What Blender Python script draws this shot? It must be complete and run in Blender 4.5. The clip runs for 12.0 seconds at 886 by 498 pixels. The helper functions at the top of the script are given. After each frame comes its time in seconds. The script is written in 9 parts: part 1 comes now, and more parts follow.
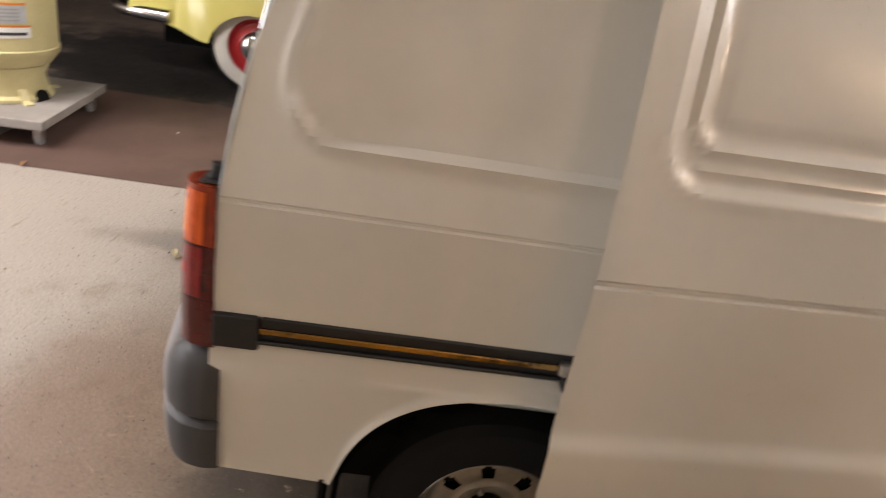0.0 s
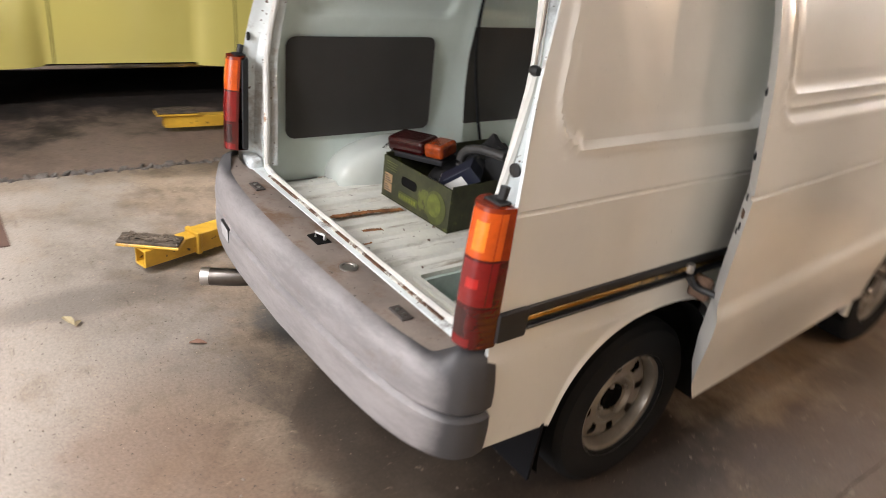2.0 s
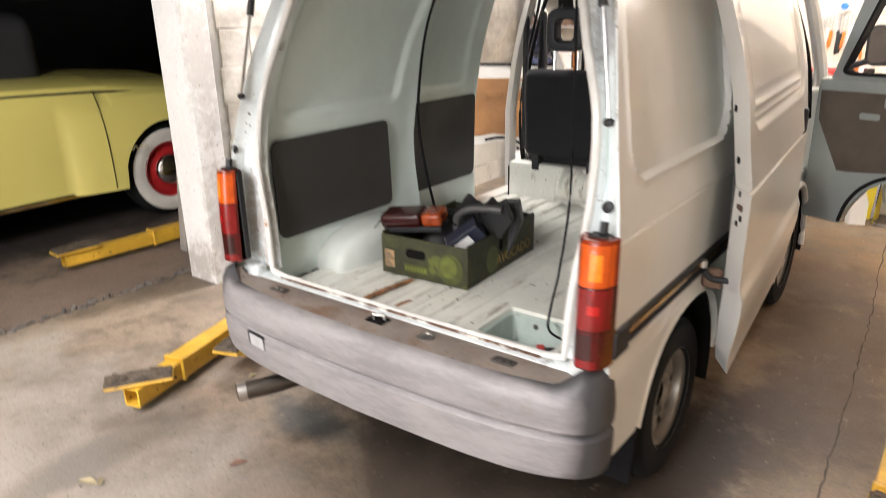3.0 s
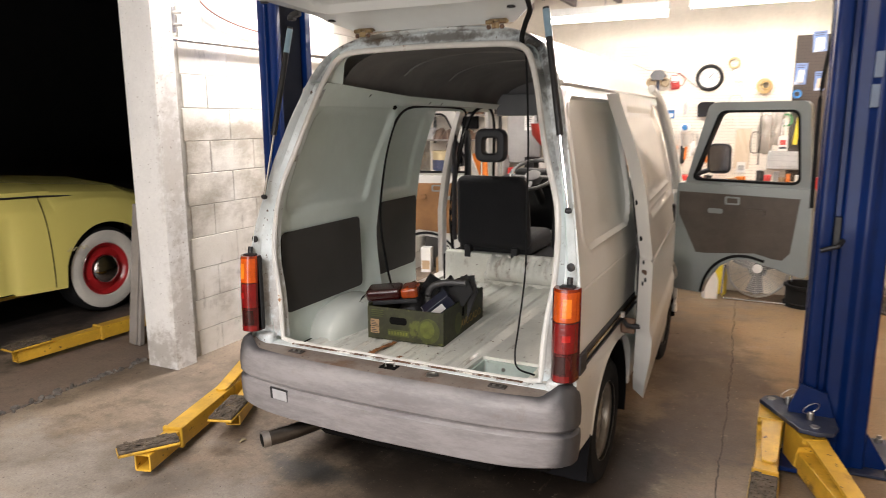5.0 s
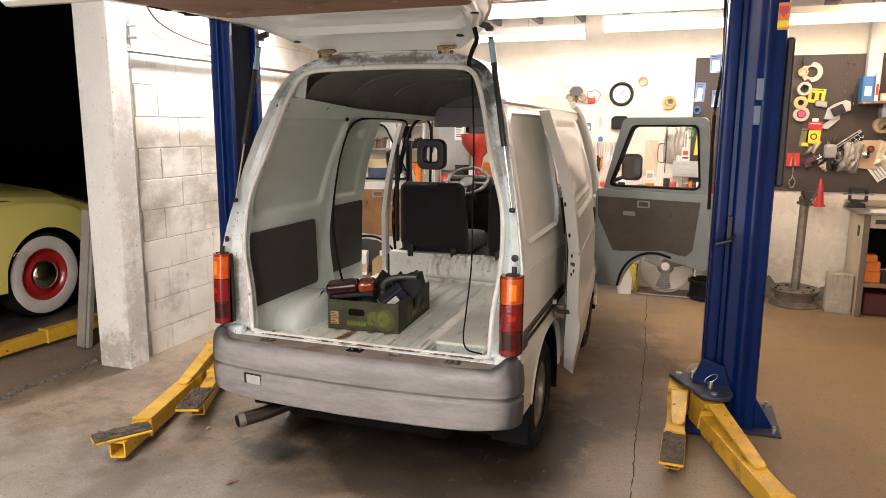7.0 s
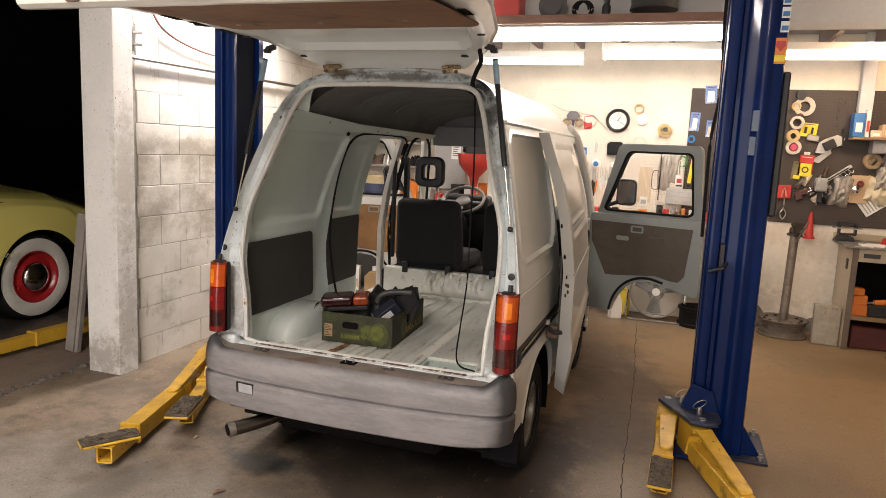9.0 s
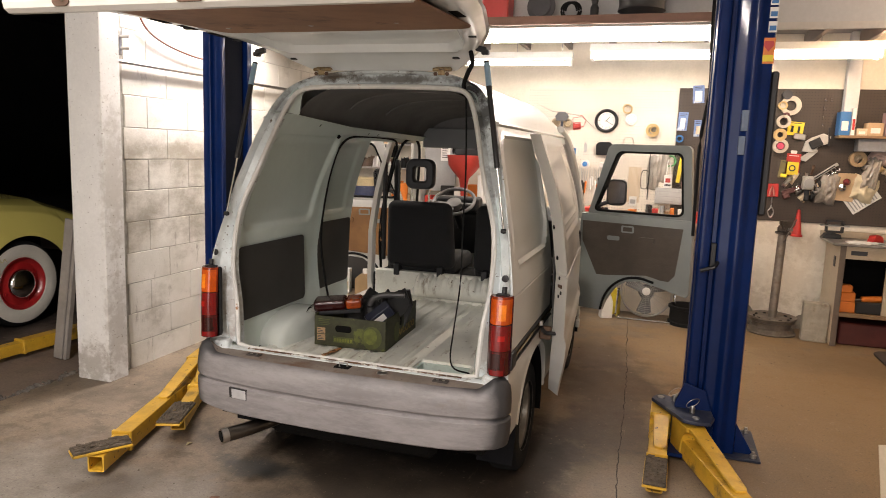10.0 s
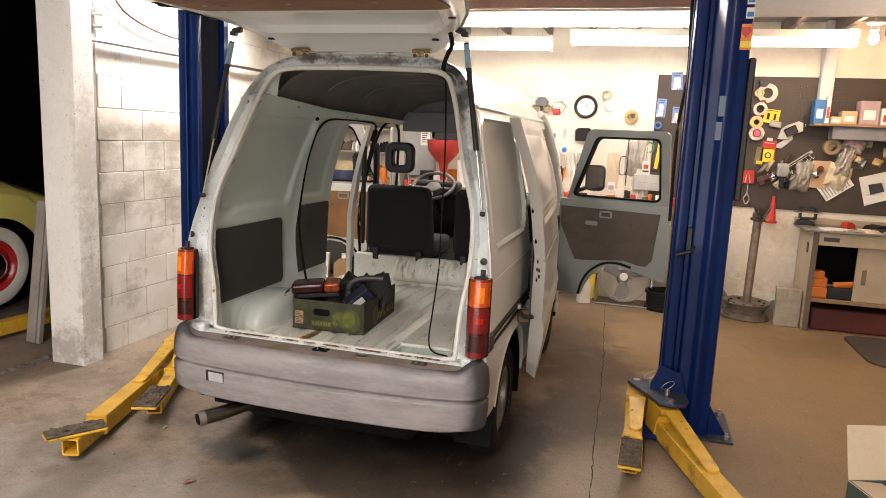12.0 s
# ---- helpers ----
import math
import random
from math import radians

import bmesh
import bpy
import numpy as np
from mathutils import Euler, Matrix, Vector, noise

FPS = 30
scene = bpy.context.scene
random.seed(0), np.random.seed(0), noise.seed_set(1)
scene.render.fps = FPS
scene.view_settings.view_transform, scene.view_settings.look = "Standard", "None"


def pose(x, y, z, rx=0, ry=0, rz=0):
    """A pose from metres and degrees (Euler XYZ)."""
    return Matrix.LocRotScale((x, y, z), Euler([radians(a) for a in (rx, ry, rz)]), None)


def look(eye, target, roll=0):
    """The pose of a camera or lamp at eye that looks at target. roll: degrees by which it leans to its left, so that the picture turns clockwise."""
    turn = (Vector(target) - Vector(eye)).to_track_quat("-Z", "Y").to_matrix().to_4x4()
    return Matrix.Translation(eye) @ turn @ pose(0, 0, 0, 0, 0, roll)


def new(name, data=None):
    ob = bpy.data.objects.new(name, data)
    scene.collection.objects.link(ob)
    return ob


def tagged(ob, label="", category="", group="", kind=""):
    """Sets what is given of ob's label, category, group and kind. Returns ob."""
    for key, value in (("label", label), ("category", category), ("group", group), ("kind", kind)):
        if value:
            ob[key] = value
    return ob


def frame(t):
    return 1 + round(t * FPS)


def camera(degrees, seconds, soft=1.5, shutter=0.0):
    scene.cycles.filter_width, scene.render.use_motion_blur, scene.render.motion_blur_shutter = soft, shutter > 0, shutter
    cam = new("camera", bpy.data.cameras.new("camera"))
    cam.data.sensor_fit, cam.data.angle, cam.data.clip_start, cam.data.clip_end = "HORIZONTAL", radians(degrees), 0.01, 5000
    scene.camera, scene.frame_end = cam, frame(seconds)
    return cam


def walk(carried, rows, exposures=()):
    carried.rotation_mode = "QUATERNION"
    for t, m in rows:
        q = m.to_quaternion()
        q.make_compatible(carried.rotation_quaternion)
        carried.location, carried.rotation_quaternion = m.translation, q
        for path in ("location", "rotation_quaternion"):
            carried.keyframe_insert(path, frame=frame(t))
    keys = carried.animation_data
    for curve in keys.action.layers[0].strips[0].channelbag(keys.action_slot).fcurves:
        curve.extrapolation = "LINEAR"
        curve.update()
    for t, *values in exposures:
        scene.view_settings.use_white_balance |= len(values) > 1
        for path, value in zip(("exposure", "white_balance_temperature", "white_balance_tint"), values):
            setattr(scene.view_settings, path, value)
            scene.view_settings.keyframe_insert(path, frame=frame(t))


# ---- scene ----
cam = camera(65.7, 12.0, soft=0.6, shutter=0.7)
PATH = [
    (0, (1.76, 0.41, 1.415), (-0.043, 0.57, 0.564), 10.0),
    (0.5, (1.869, 0.065, 1.43), (0.1, 0.537, 0.625), 9.8),
    (1, (1.851, -0.163, 1.457), (0.166, 0.499, 0.608), 9.8),
    (1.5, (1.691, -0.468, 1.436), (0.126, 0.436, 0.581), 7.9),
    (2, (1.559, -0.742, 1.438), (0.157, 0.397, 0.58), 7.3),
    (2.5, (1.468, -1.068, 1.472), (0.251, 0.283, 0.64), 2.7),
    (3, (1.258, -1.262, 1.447), (0.117, 0.245, 0.794), -1.2),
    (3.2, (1.213, -1.34, 1.454), (0.103, 0.213, 0.858), -0.5),
    (4.8, (1.285, -1.962, 1.489), (0.364, -0.225, 1.125), -0.4),
    (5, (1.251, -2.02, 1.504), (0.388, -0.254, 1.135), -0.3),
    (5.5, (1.237, -2.218, 1.521), (0.451, -0.406, 1.205), 0.3),
    (6, (1.201, -2.363, 1.519), (0.535, -0.505, 1.194), 0.5),
    (6.5, (1.246, -2.396, 1.527), (0.607, -0.533, 1.178), 1.5),
    (7, (1.259, -2.414, 1.521), (0.61, -0.555, 1.175), 0.3),
    (9, (1.239, -2.45, 1.514), (0.613, -0.573, 1.223), 2.6),
    (9.5, (1.221, -2.45, 1.51), (0.592, -0.574, 1.219), 2.3),
    (10, (1.219, -2.45, 1.517), (0.624, -0.562, 1.231), 2.1),
    (10.5, (1.231, -2.447, 1.511), (0.65, -0.557, 1.21), 2.0),
    (11, (1.226, -2.445, 1.507), (0.637, -0.56, 1.191), 1.8),
    (11.5, (1.216, -2.454, 1.507), (0.669, -0.556, 1.192), 2.1),
    (12, (1.223, -2.449, 1.503), (0.688, -0.549, 1.18), 2.6),
]
walk(cam, [(t, look(eye, target, roll)) for t, eye, target, roll in PATH], exposures=[(0, -0.07, 6150, 15), (0.5, 0.10, 5950, 14), (1, 0.16, 5950, 14), (2, 0.33, 5900, 13), (3, 0.42, 6000, 13), (5, -0.09, 6150, 14), (6, -0.15, 6300, 15), (7, -0.14, 6400, 15), (9, -0.50, 6500, 15), (10.5, -0.44, 6500, 15), (12, -0.27, 6500, 15)])

# ---- world and lights ----
world = bpy.data.worlds.new("workshop_world")
scene.world = world
world.use_nodes = True
world.node_tree.nodes["Background"].inputs[0].default_value = (0.55, 0.6, 0.7, 1)
world.node_tree.nodes["Background"].inputs[1].default_value = 0.01
scene.view_settings.exposure = 0.0
TUBE_POWER = 21.0
FRONT_POWER = 36.0
OFFICE_POWER = 25.0
WALL_POWER = 140.0
REAR_POWER = 290.0
MID_POWER = 140.0
WARM_POWER = 34.0
DOOR_POWER = 155.0
BULB_POWER = 1000.0


# ---- materials ----
def nodes_of(name):
    m = bpy.data.materials.new(name)
    m.use_nodes = True
    nt = m.node_tree
    return m, nt, nt.nodes["Principled BSDF"]


def mix_rgb(nt, fac, a, b, mode="MIX"):
    n = nt.nodes.new("ShaderNodeMix")
    n.data_type, n.blend_type = "RGBA", mode
    for sock, val in ((n.inputs[0], fac), (n.inputs[6], a), (n.inputs[7], b)):
        if hasattr(val, "is_linked"):
            nt.links.new(val, sock)
        elif isinstance(val, (int, float)):
            sock.default_value = val
        else:
            sock.default_value = (*val, 1)
    return n.outputs[2]


def noise_of(nt, scale, detail=4, rough=0.6, coords="Object", stretch=None):
    tc = nt.nodes.new("ShaderNodeTexCoord")
    n = nt.nodes.new("ShaderNodeTexNoise")
    n.inputs["Scale"].default_value, n.inputs["Detail"].default_value, n.inputs["Roughness"].default_value = scale, detail, rough
    src = tc.outputs[coords] if coords != "Position" else nt.nodes.new("ShaderNodeNewGeometry").outputs["Position"]
    if stretch:
        mp = nt.nodes.new("ShaderNodeMapping")
        mp.inputs["Scale"].default_value = stretch
        nt.links.new(src, mp.inputs[0])
        src = mp.outputs[0]
    nt.links.new(src, n.inputs["Vector"])
    return n.outputs["Fac"]


def ramp(nt, src, lo, hi):
    n = nt.nodes.new("ShaderNodeMapRange")
    n.interpolation_type = "SMOOTHSTEP"
    n.inputs[1].default_value, n.inputs[2].default_value = min(lo, hi), max(lo, hi)
    if lo > hi:
        n.inputs[3].default_value, n.inputs[4].default_value = 1.0, 0.0
    nt.links.new(src, n.inputs[0])
    return n.outputs[0]


def bump(nt, bsdf, src, strength, dist=0.01):
    b = nt.nodes.new("ShaderNodeBump")
    b.inputs["Strength"].default_value, b.inputs["Distance"].default_value = strength, dist
    nt.links.new(src, b.inputs["Height"])
    nt.links.new(b.outputs[0], bsdf.inputs["Normal"])


def surface(name, color, rough=0.5, metal=0.0, dark=0.75, coarse=3.0, fine=40.0, grit=0.05, stain=None, stain_at=(0.58, 0.72), stain_scale=5.0,
            coat=0.0, stretch=None, vary=0.0, stain_stretch=None, grain=0.07, spec=0.5, polish=0.05, specks=None, coords="Object", wrinkle=0.0):
    """A worn surface: base colour, blotches, grain, and optionally a second stain colour."""
    m, nt, b = nodes_of(name)
    big = noise_of(nt, coarse, 5, 0.65, coords, stretch)
    col = mix_rgb(nt, ramp(nt, big, 0.35, 0.7), tuple(c * dark for c in color), color)
    small = noise_of(nt, fine, 3, 0.7, coords, stretch)
    col = mix_rgb(nt, ramp(nt, small, 0.3, 0.75), mix_rgb(nt, 1 - grain, (0, 0, 0), col), col)
    if stain:
        s = noise_of(nt, stain_scale, 8, 0.7, coords, stain_stretch)
        col = mix_rgb(nt, ramp(nt, s, *stain_at), col, stain)
    if specks:
        tint, size, lo, hi = specks
        col = mix_rgb(nt, ramp(nt, noise_of(nt, size, 2, 0.5, coords), lo, hi), col, tint)
    if vary:
        oi = nt.nodes.new("ShaderNodeObjectInfo")
        mr = nt.nodes.new("ShaderNodeMapRange")
        mr.inputs[3].default_value, mr.inputs[4].default_value = 1 - vary, 1.0
        nt.links.new(oi.outputs["Random"], mr.inputs[0])
        hv = nt.nodes.new("ShaderNodeHueSaturation")
        nt.links.new(mr.outputs[0], hv.inputs["Value"])
        nt.links.new(col, hv.inputs["Color"])
        col = hv.outputs[0]
    nt.links.new(col, b.inputs["Base Color"])
    b.inputs["Metallic"].default_value = metal
    r = nt.nodes.new("ShaderNodeMapRange")
    r.inputs[3].default_value, r.inputs[4].default_value = max(0.03, rough - polish), min(1, rough + polish)
    nt.links.new(small, r.inputs[0])
    nt.links.new(r.outputs[0], b.inputs["Roughness"])
    b.inputs["Coat Weight"].default_value = coat
    b.inputs["Coat Roughness"].default_value = 0.07
    b.inputs["Specular IOR Level"].default_value = spec
    if wrinkle:
        creases = noise_of(nt, 2.6, 2, 0.5, coords, (1.0, 1.0, 2.4))
        bump(nt, b, mix_rgb(nt, 0.12, creases, small), wrinkle, 0.05)
    elif grit:
        bump(nt, b, small, grit)
    return m


def add_grime_or_shade(m, patches):
    """Mould, dirt or painted shade on a painted part: noise-edged patches (centre, half sizes, colour, strength)."""
    nt = m.node_tree
    b = nt.nodes["Principled BSDF"]
    col = b.inputs["Base Color"].links[0].from_socket
    pos = nt.nodes.new("ShaderNodeNewGeometry").outputs["Position"]
    edge = noise_of(nt, 16.0, 8, 0.75, "Position")
    for centre, size, tint, amount in patches:
        mp = nt.nodes.new("ShaderNodeMapping")
        mp.vector_type = "TEXTURE"
        mp.inputs["Location"].default_value, mp.inputs["Scale"].default_value = centre, size
        nt.links.new(pos, mp.inputs[0])
        ln = nt.nodes.new("ShaderNodeVectorMath")
        ln.operation = "LENGTH"
        nt.links.new(mp.outputs[0], ln.inputs[0])
        ad = nt.nodes.new("ShaderNodeMath")
        ad.operation = "MULTIPLY_ADD"
        ad.inputs[1].default_value = 3.2
        nt.links.new(edge, ad.inputs[0])
        nt.links.new(ln.outputs["Value"], ad.inputs[2])
        k = nt.nodes.new("ShaderNodeMath")
        k.operation = "MULTIPLY"
        k.inputs[1].default_value = amount
        nt.links.new(ramp(nt, ad.outputs[0], 2.75, 1.9), k.inputs[0])
        col = mix_rgb(nt, k.outputs[0], col, tint)
    nt.links.new(col, b.inputs["Base Color"])
    return m


def emitter(name, color, power):
    m, nt, b = nodes_of(name)
    b.inputs["Base Color"].default_value = (0.8, 0.8, 0.8, 1)
    b.inputs["Emission Color"].default_value = (*color, 1)
    b.inputs["Emission Strength"].default_value = power
    return m


def clear_glass(name, tint=(1, 1, 1), rough=0.02):
    m, nt, b = nodes_of(name)
    b.inputs["Base Color"].default_value = (*tint, 1)
    b.inputs["Roughness"].default_value = rough
    b.inputs["Transmission Weight"].default_value = 1.0
    b.inputs["IOR"].default_value = 1.45
    return m


def pegboard(name, color, rough):
    m, nt, b = nodes_of(name)
    tc = nt.nodes.new("ShaderNodeTexCoord")
    sep = nt.nodes.new("ShaderNodeSeparateXYZ")
    nt.links.new(tc.outputs["Object"], sep.inputs[0])
    parts = []
    for axis in ("X", "Z"):
        d = nt.nodes.new("ShaderNodeMath")
        d.operation = "PINGPONG"
        d.inputs[1].default_value = 0.0127
        nt.links.new(sep.outputs[axis], d.inputs[0])
        p = nt.nodes.new("ShaderNodeMath")
        p.operation = "POWER"
        p.inputs[1].default_value = 2
        nt.links.new(d.outputs[0], p.inputs[0])
        parts.append(p.outputs[0])
    add = nt.nodes.new("ShaderNodeMath")
    nt.links.new(parts[0], add.inputs[0])
    nt.links.new(parts[1], add.inputs[1])
    hole = nt.nodes.new("ShaderNodeMath")
    hole.operation = "LESS_THAN"
    hole.inputs[1].default_value = 0.0034 ** 2
    nt.links.new(add.outputs[0], hole.inputs[0])
    big = noise_of(nt, 2.2, 5)
    col = mix_rgb(nt, ramp(nt, big, 0.35, 0.7), tuple(c * 0.82 for c in color), color)
    nt.links.new(mix_rgb(nt, hole.outputs[0], col, tuple(c * 0.25 for c in color)), b.inputs["Base Color"])
    b.inputs["Roughness"].default_value = rough
    return m


def stained_shaded_floor(name, color, dirt, patches, rough=0.5):
    """Concrete with mottling at three sizes, small dark specks, and patches of oil, dust, damp, other tone or painted
    shade: (x, y, half width, half length, colour, strength).
    """
    m, nt, b = nodes_of(name)
    broad, mid, fine = noise_of(nt, 1.1, 7, 0.7), noise_of(nt, 6.0, 9, 0.78), noise_of(nt, 90.0, 3, 0.7)
    col = mix_rgb(nt, ramp(nt, broad, 0.40, 0.60), tuple(c * 0.64 for c in color), color)
    col = mix_rgb(nt, ramp(nt, mid, 0.38, 0.54), mix_rgb(nt, 0.30, dirt, col), col)
    edge = noise_of(nt, 2.6, 6, 0.7)
    pos = nt.nodes.new("ShaderNodeNewGeometry").outputs["Position"]
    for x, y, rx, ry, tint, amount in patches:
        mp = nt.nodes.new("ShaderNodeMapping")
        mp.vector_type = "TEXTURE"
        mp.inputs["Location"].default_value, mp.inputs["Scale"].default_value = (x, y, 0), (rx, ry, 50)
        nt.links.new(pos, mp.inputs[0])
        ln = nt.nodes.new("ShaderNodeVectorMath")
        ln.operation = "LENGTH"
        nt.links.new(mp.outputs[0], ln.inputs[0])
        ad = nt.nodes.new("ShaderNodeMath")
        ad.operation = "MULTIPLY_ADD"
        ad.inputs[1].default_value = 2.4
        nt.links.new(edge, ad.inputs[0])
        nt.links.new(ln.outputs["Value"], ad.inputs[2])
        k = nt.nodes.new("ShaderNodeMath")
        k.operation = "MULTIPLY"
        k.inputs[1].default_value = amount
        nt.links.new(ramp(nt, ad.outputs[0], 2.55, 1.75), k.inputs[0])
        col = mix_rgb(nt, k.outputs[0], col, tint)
    col = mix_rgb(nt, ramp(nt, noise_of(nt, 24.0, 4, 0.65), 0.67, 0.78), col, tuple(c * 0.6 for c in dirt))
    col = mix_rgb(nt, ramp(nt, noise_of(nt, 17.0, 6, 0.75, stretch=(1.3, 0.8, 1)), 0.60, 0.76), col, tuple(min(1, c * 1.5) for c in color))
    col = mix_rgb(nt, ramp(nt, noise_of(nt, 57.0, 4, 0.7), 0.60, 0.70), col, tuple(c * 0.75 for c in dirt))
    col = mix_rgb(nt, ramp(nt, noise_of(nt, 71.0, 3, 0.6), 0.68, 0.76), col, tuple(min(1, c * 1.9) for c in color))
    col = mix_rgb(nt, ramp(nt, noise_of(nt, 3.0, 6, 0.7, stretch=(9.0, 0.9, 1)), 0.62, 0.80), col, tuple(min(1, c * 1.35) for c in color))
    col = mix_rgb(nt, ramp(nt, noise_of(nt, 3.7, 6, 0.7, stretch=(1.0, 6.0, 1)), 0.60, 0.78), col, dirt)
    col = mix_rgb(nt, ramp(nt, fine, 0.3, 0.7), mix_rgb(nt, 0.76, (0, 0, 0), col), col)
    nt.links.new(col, b.inputs["Base Color"])
    r = nt.nodes.new("ShaderNodeMapRange")
    r.inputs[3].default_value, r.inputs[4].default_value = rough - 0.15, rough + 0.25
    nt.links.new(mid, r.inputs[0])
    nt.links.new(r.outputs[0], b.inputs["Roughness"])
    bump(nt, b, mix_rgb(nt, 0.5, mid, fine), 0.18, 0.004)
    return m


def weathered_bumper(name):
    """Dark plastic, bleached pale blue-grey and scuffed on the face that looks backwards."""
    m, nt, b = nodes_of(name)
    pos = nt.nodes.new("ShaderNodeNewGeometry").outputs["Position"]
    sep = nt.nodes.new("ShaderNodeSeparateXYZ")
    nt.links.new(pos, sep.inputs[0])
    ad = nt.nodes.new("ShaderNodeMath")
    ad.operation = "MULTIPLY_ADD"
    ad.inputs[1].default_value = 0.03
    nt.links.new(noise_of(nt, 9, 5, 0.7), ad.inputs[0])
    nt.links.new(sep.outputs["Y"], ad.inputs[2])
    bleach = ramp(nt, ad.outputs[0], 0.055, 0.018)
    streak = noise_of(nt, 3.0, 7, 0.75, stretch=(1.0, 1.0, 4.5))
    pale = mix_rgb(nt, ramp(nt, streak, 0.33, 0.66), (0.162, 0.152, 0.152), (0.254, 0.239, 0.237))
    pale = mix_rgb(nt, ramp(nt, noise_of(nt, 26, 7, 0.75, stretch=(1.6, 1.0, 0.4)), 0.64, 0.82), pale, (0.30, 0.285, 0.275))
    pale = mix_rgb(nt, ramp(nt, noise_of(nt, 5, 6, 0.7), 0.58, 0.74), pale, (0.155, 0.13, 0.115))
    col = mix_rgb(nt, bleach, (0.040, 0.039, 0.041), pale)
    nt.links.new(col, b.inputs["Base Color"])
    b.inputs["Roughness"].default_value = 0.55
    bump(nt, b, noise_of(nt, 160, 3, 0.7), 0.08, 0.003)
    return m


def smudged_blocks(name):
    """White masonry paint with grey-brown rubbed dirt in a broad uneven belt, and drips."""
    m, nt, b = nodes_of(name)
    col = mix_rgb(nt, ramp(nt, noise_of(nt, 3.0, 5, 0.6, "Position"), 0.35, 0.7), (0.63, 0.60, 0.53), (0.74, 0.71, 0.65))
    sep = nt.nodes.new("ShaderNodeSeparateXYZ")
    nt.links.new(nt.nodes.new("ShaderNodeNewGeometry").outputs["Position"], sep.inputs[0])
    belt = nt.nodes.new("ShaderNodeMath")
    belt.operation = "MULTIPLY"
    nt.links.new(ramp(nt, sep.outputs["Z"], 1.62, 1.42), belt.inputs[0])
    nt.links.new(ramp(nt, sep.outputs["Z"], 0.62, 1.05), belt.inputs[1])
    rubbed = nt.nodes.new("ShaderNodeMath")
    rubbed.operation = "MULTIPLY_ADD"
    rubbed.inputs[1].default_value = 0.20
    smear = noise_of(nt, 2.4, 7, 0.7, "Position", (1, 1, 1.6))
    nt.links.new(belt.outputs[0], rubbed.inputs[0])
    nt.links.new(smear, rubbed.inputs[2])
    col = mix_rgb(nt, ramp(nt, rubbed.outputs[0], 0.50, 0.84), col, (0.34, 0.305, 0.245))
    col = mix_rgb(nt, ramp(nt, noise_of(nt, 9.0, 6, 0.7, "Position", (1, 1.6, 0.5)), 0.58, 0.75), col, (0.33, 0.30, 0.25))
    col = mix_rgb(nt, ramp(nt, noise_of(nt, 48.0, 3, 0.6, "Position"), 0.68, 0.78), col, (0.30, 0.26, 0.21))
    nt.links.new(col, b.inputs["Base Color"])
    b.inputs["Roughness"].default_value = 0.65
    bump(nt, b, noise_of(nt, 60, 4, 0.7, "Position"), 0.35, 0.006)
    return m


WHITE_PAINT = surface("van_white_paint", (0.70, 0.685, 0.635), 0.28, dark=0.93, coarse=1.5, fine=60, grit=0.0, grain=0.012, coat=0.5, polish=0.015, stain=(0.62, 0.59, 0.52), stain_at=(0.6, 0.9), stain_scale=1.7)
HATCH_WHITE = surface("hatch_inner_white_paint", (0.80, 0.85, 0.85), 0.30, dark=0.92, coarse=2.0, fine=60, grit=0.0, grain=0.015, coat=0.8, polish=0.02, stain=(0.5, 0.47, 0.42), stain_at=(0.66, 0.85), stain_scale=5)
INNER_PAINT = surface("van_inner_paint", (0.76, 0.86, 0.81), 0.35, dark=0.9, coarse=2.0, fine=50, grit=0.0, grain=0.02, polish=0.03, coat=0.8, stain=(0.3, 0.27, 0.2), stain_at=(0.68, 0.85), stain_scale=7)
JAMB_PAINT = surface("van_worn_jamb", (0.82, 0.88, 0.88), 0.34, coat=0.4, dark=0.80, coarse=4.5, fine=60, grit=0.02, stain=(0.13, 0.105, 0.085), stain_at=(0.56, 0.72), stain_scale=7, specks=((0.10, 0.07, 0.05), 60, 0.68, 0.74))
add_grime_or_shade(JAMB_PAINT, [((0.0, 0.45, 1.822), (0.42, 0.2, 0.022), (0.13, 0.115, 0.095), 0.85), ((-0.27, 0.45, 1.835), (0.14, 0.2, 0.03), (0.12, 0.085, 0.055), 0.85), ((0.41, 0.40, 1.775), (0.075, 0.2, 0.085), (0.03, 0.027, 0.024), 0.97), ((0.475, 0.38, 1.66), (0.05, 0.2, 0.12), (0.05, 0.045, 0.04), 0.85), ((0.56, 0.25, 1.42), (0.05, 0.2, 0.16), (0.12, 0.11, 0.10), 0.6), ((-0.49, 0.36, 1.68), (0.05, 0.2, 0.10), (0.14, 0.13, 0.12), 0.6), ((-0.60, 0.19, 0.78), (0.08, 0.2, 0.20), (0.20, 0.13, 0.075), 0.55), ((0.60, 0.19, 0.72), (0.08, 0.2, 0.14), (0.20, 0.13, 0.075), 0.55)])
FLOOR_PAINT = surface("van_floor_paint", (0.85, 0.85, 0.77), 0.36, dark=0.88, coarse=5, fine=60, grit=0.01, polish=0.06, coat=0.6, stain=(0.30, 0.255, 0.19), stain_at=(0.54, 0.72), stain_scale=7, stain_stretch=(3.0, 0.5, 1), specks=((0.10, 0.05, 0.025), 38, 0.70, 0.75))
WELL_PAINT = surface("van_wheel_housing_paint", (0.62, 0.66, 0.61), 0.22, dark=0.88, coarse=2, fine=12, grit=0.0, grain=0.0, polish=0.02, coat=0.3, stain=(0.5, 0.48, 0.40), stain_at=(0.62, 0.9), stain_scale=3)
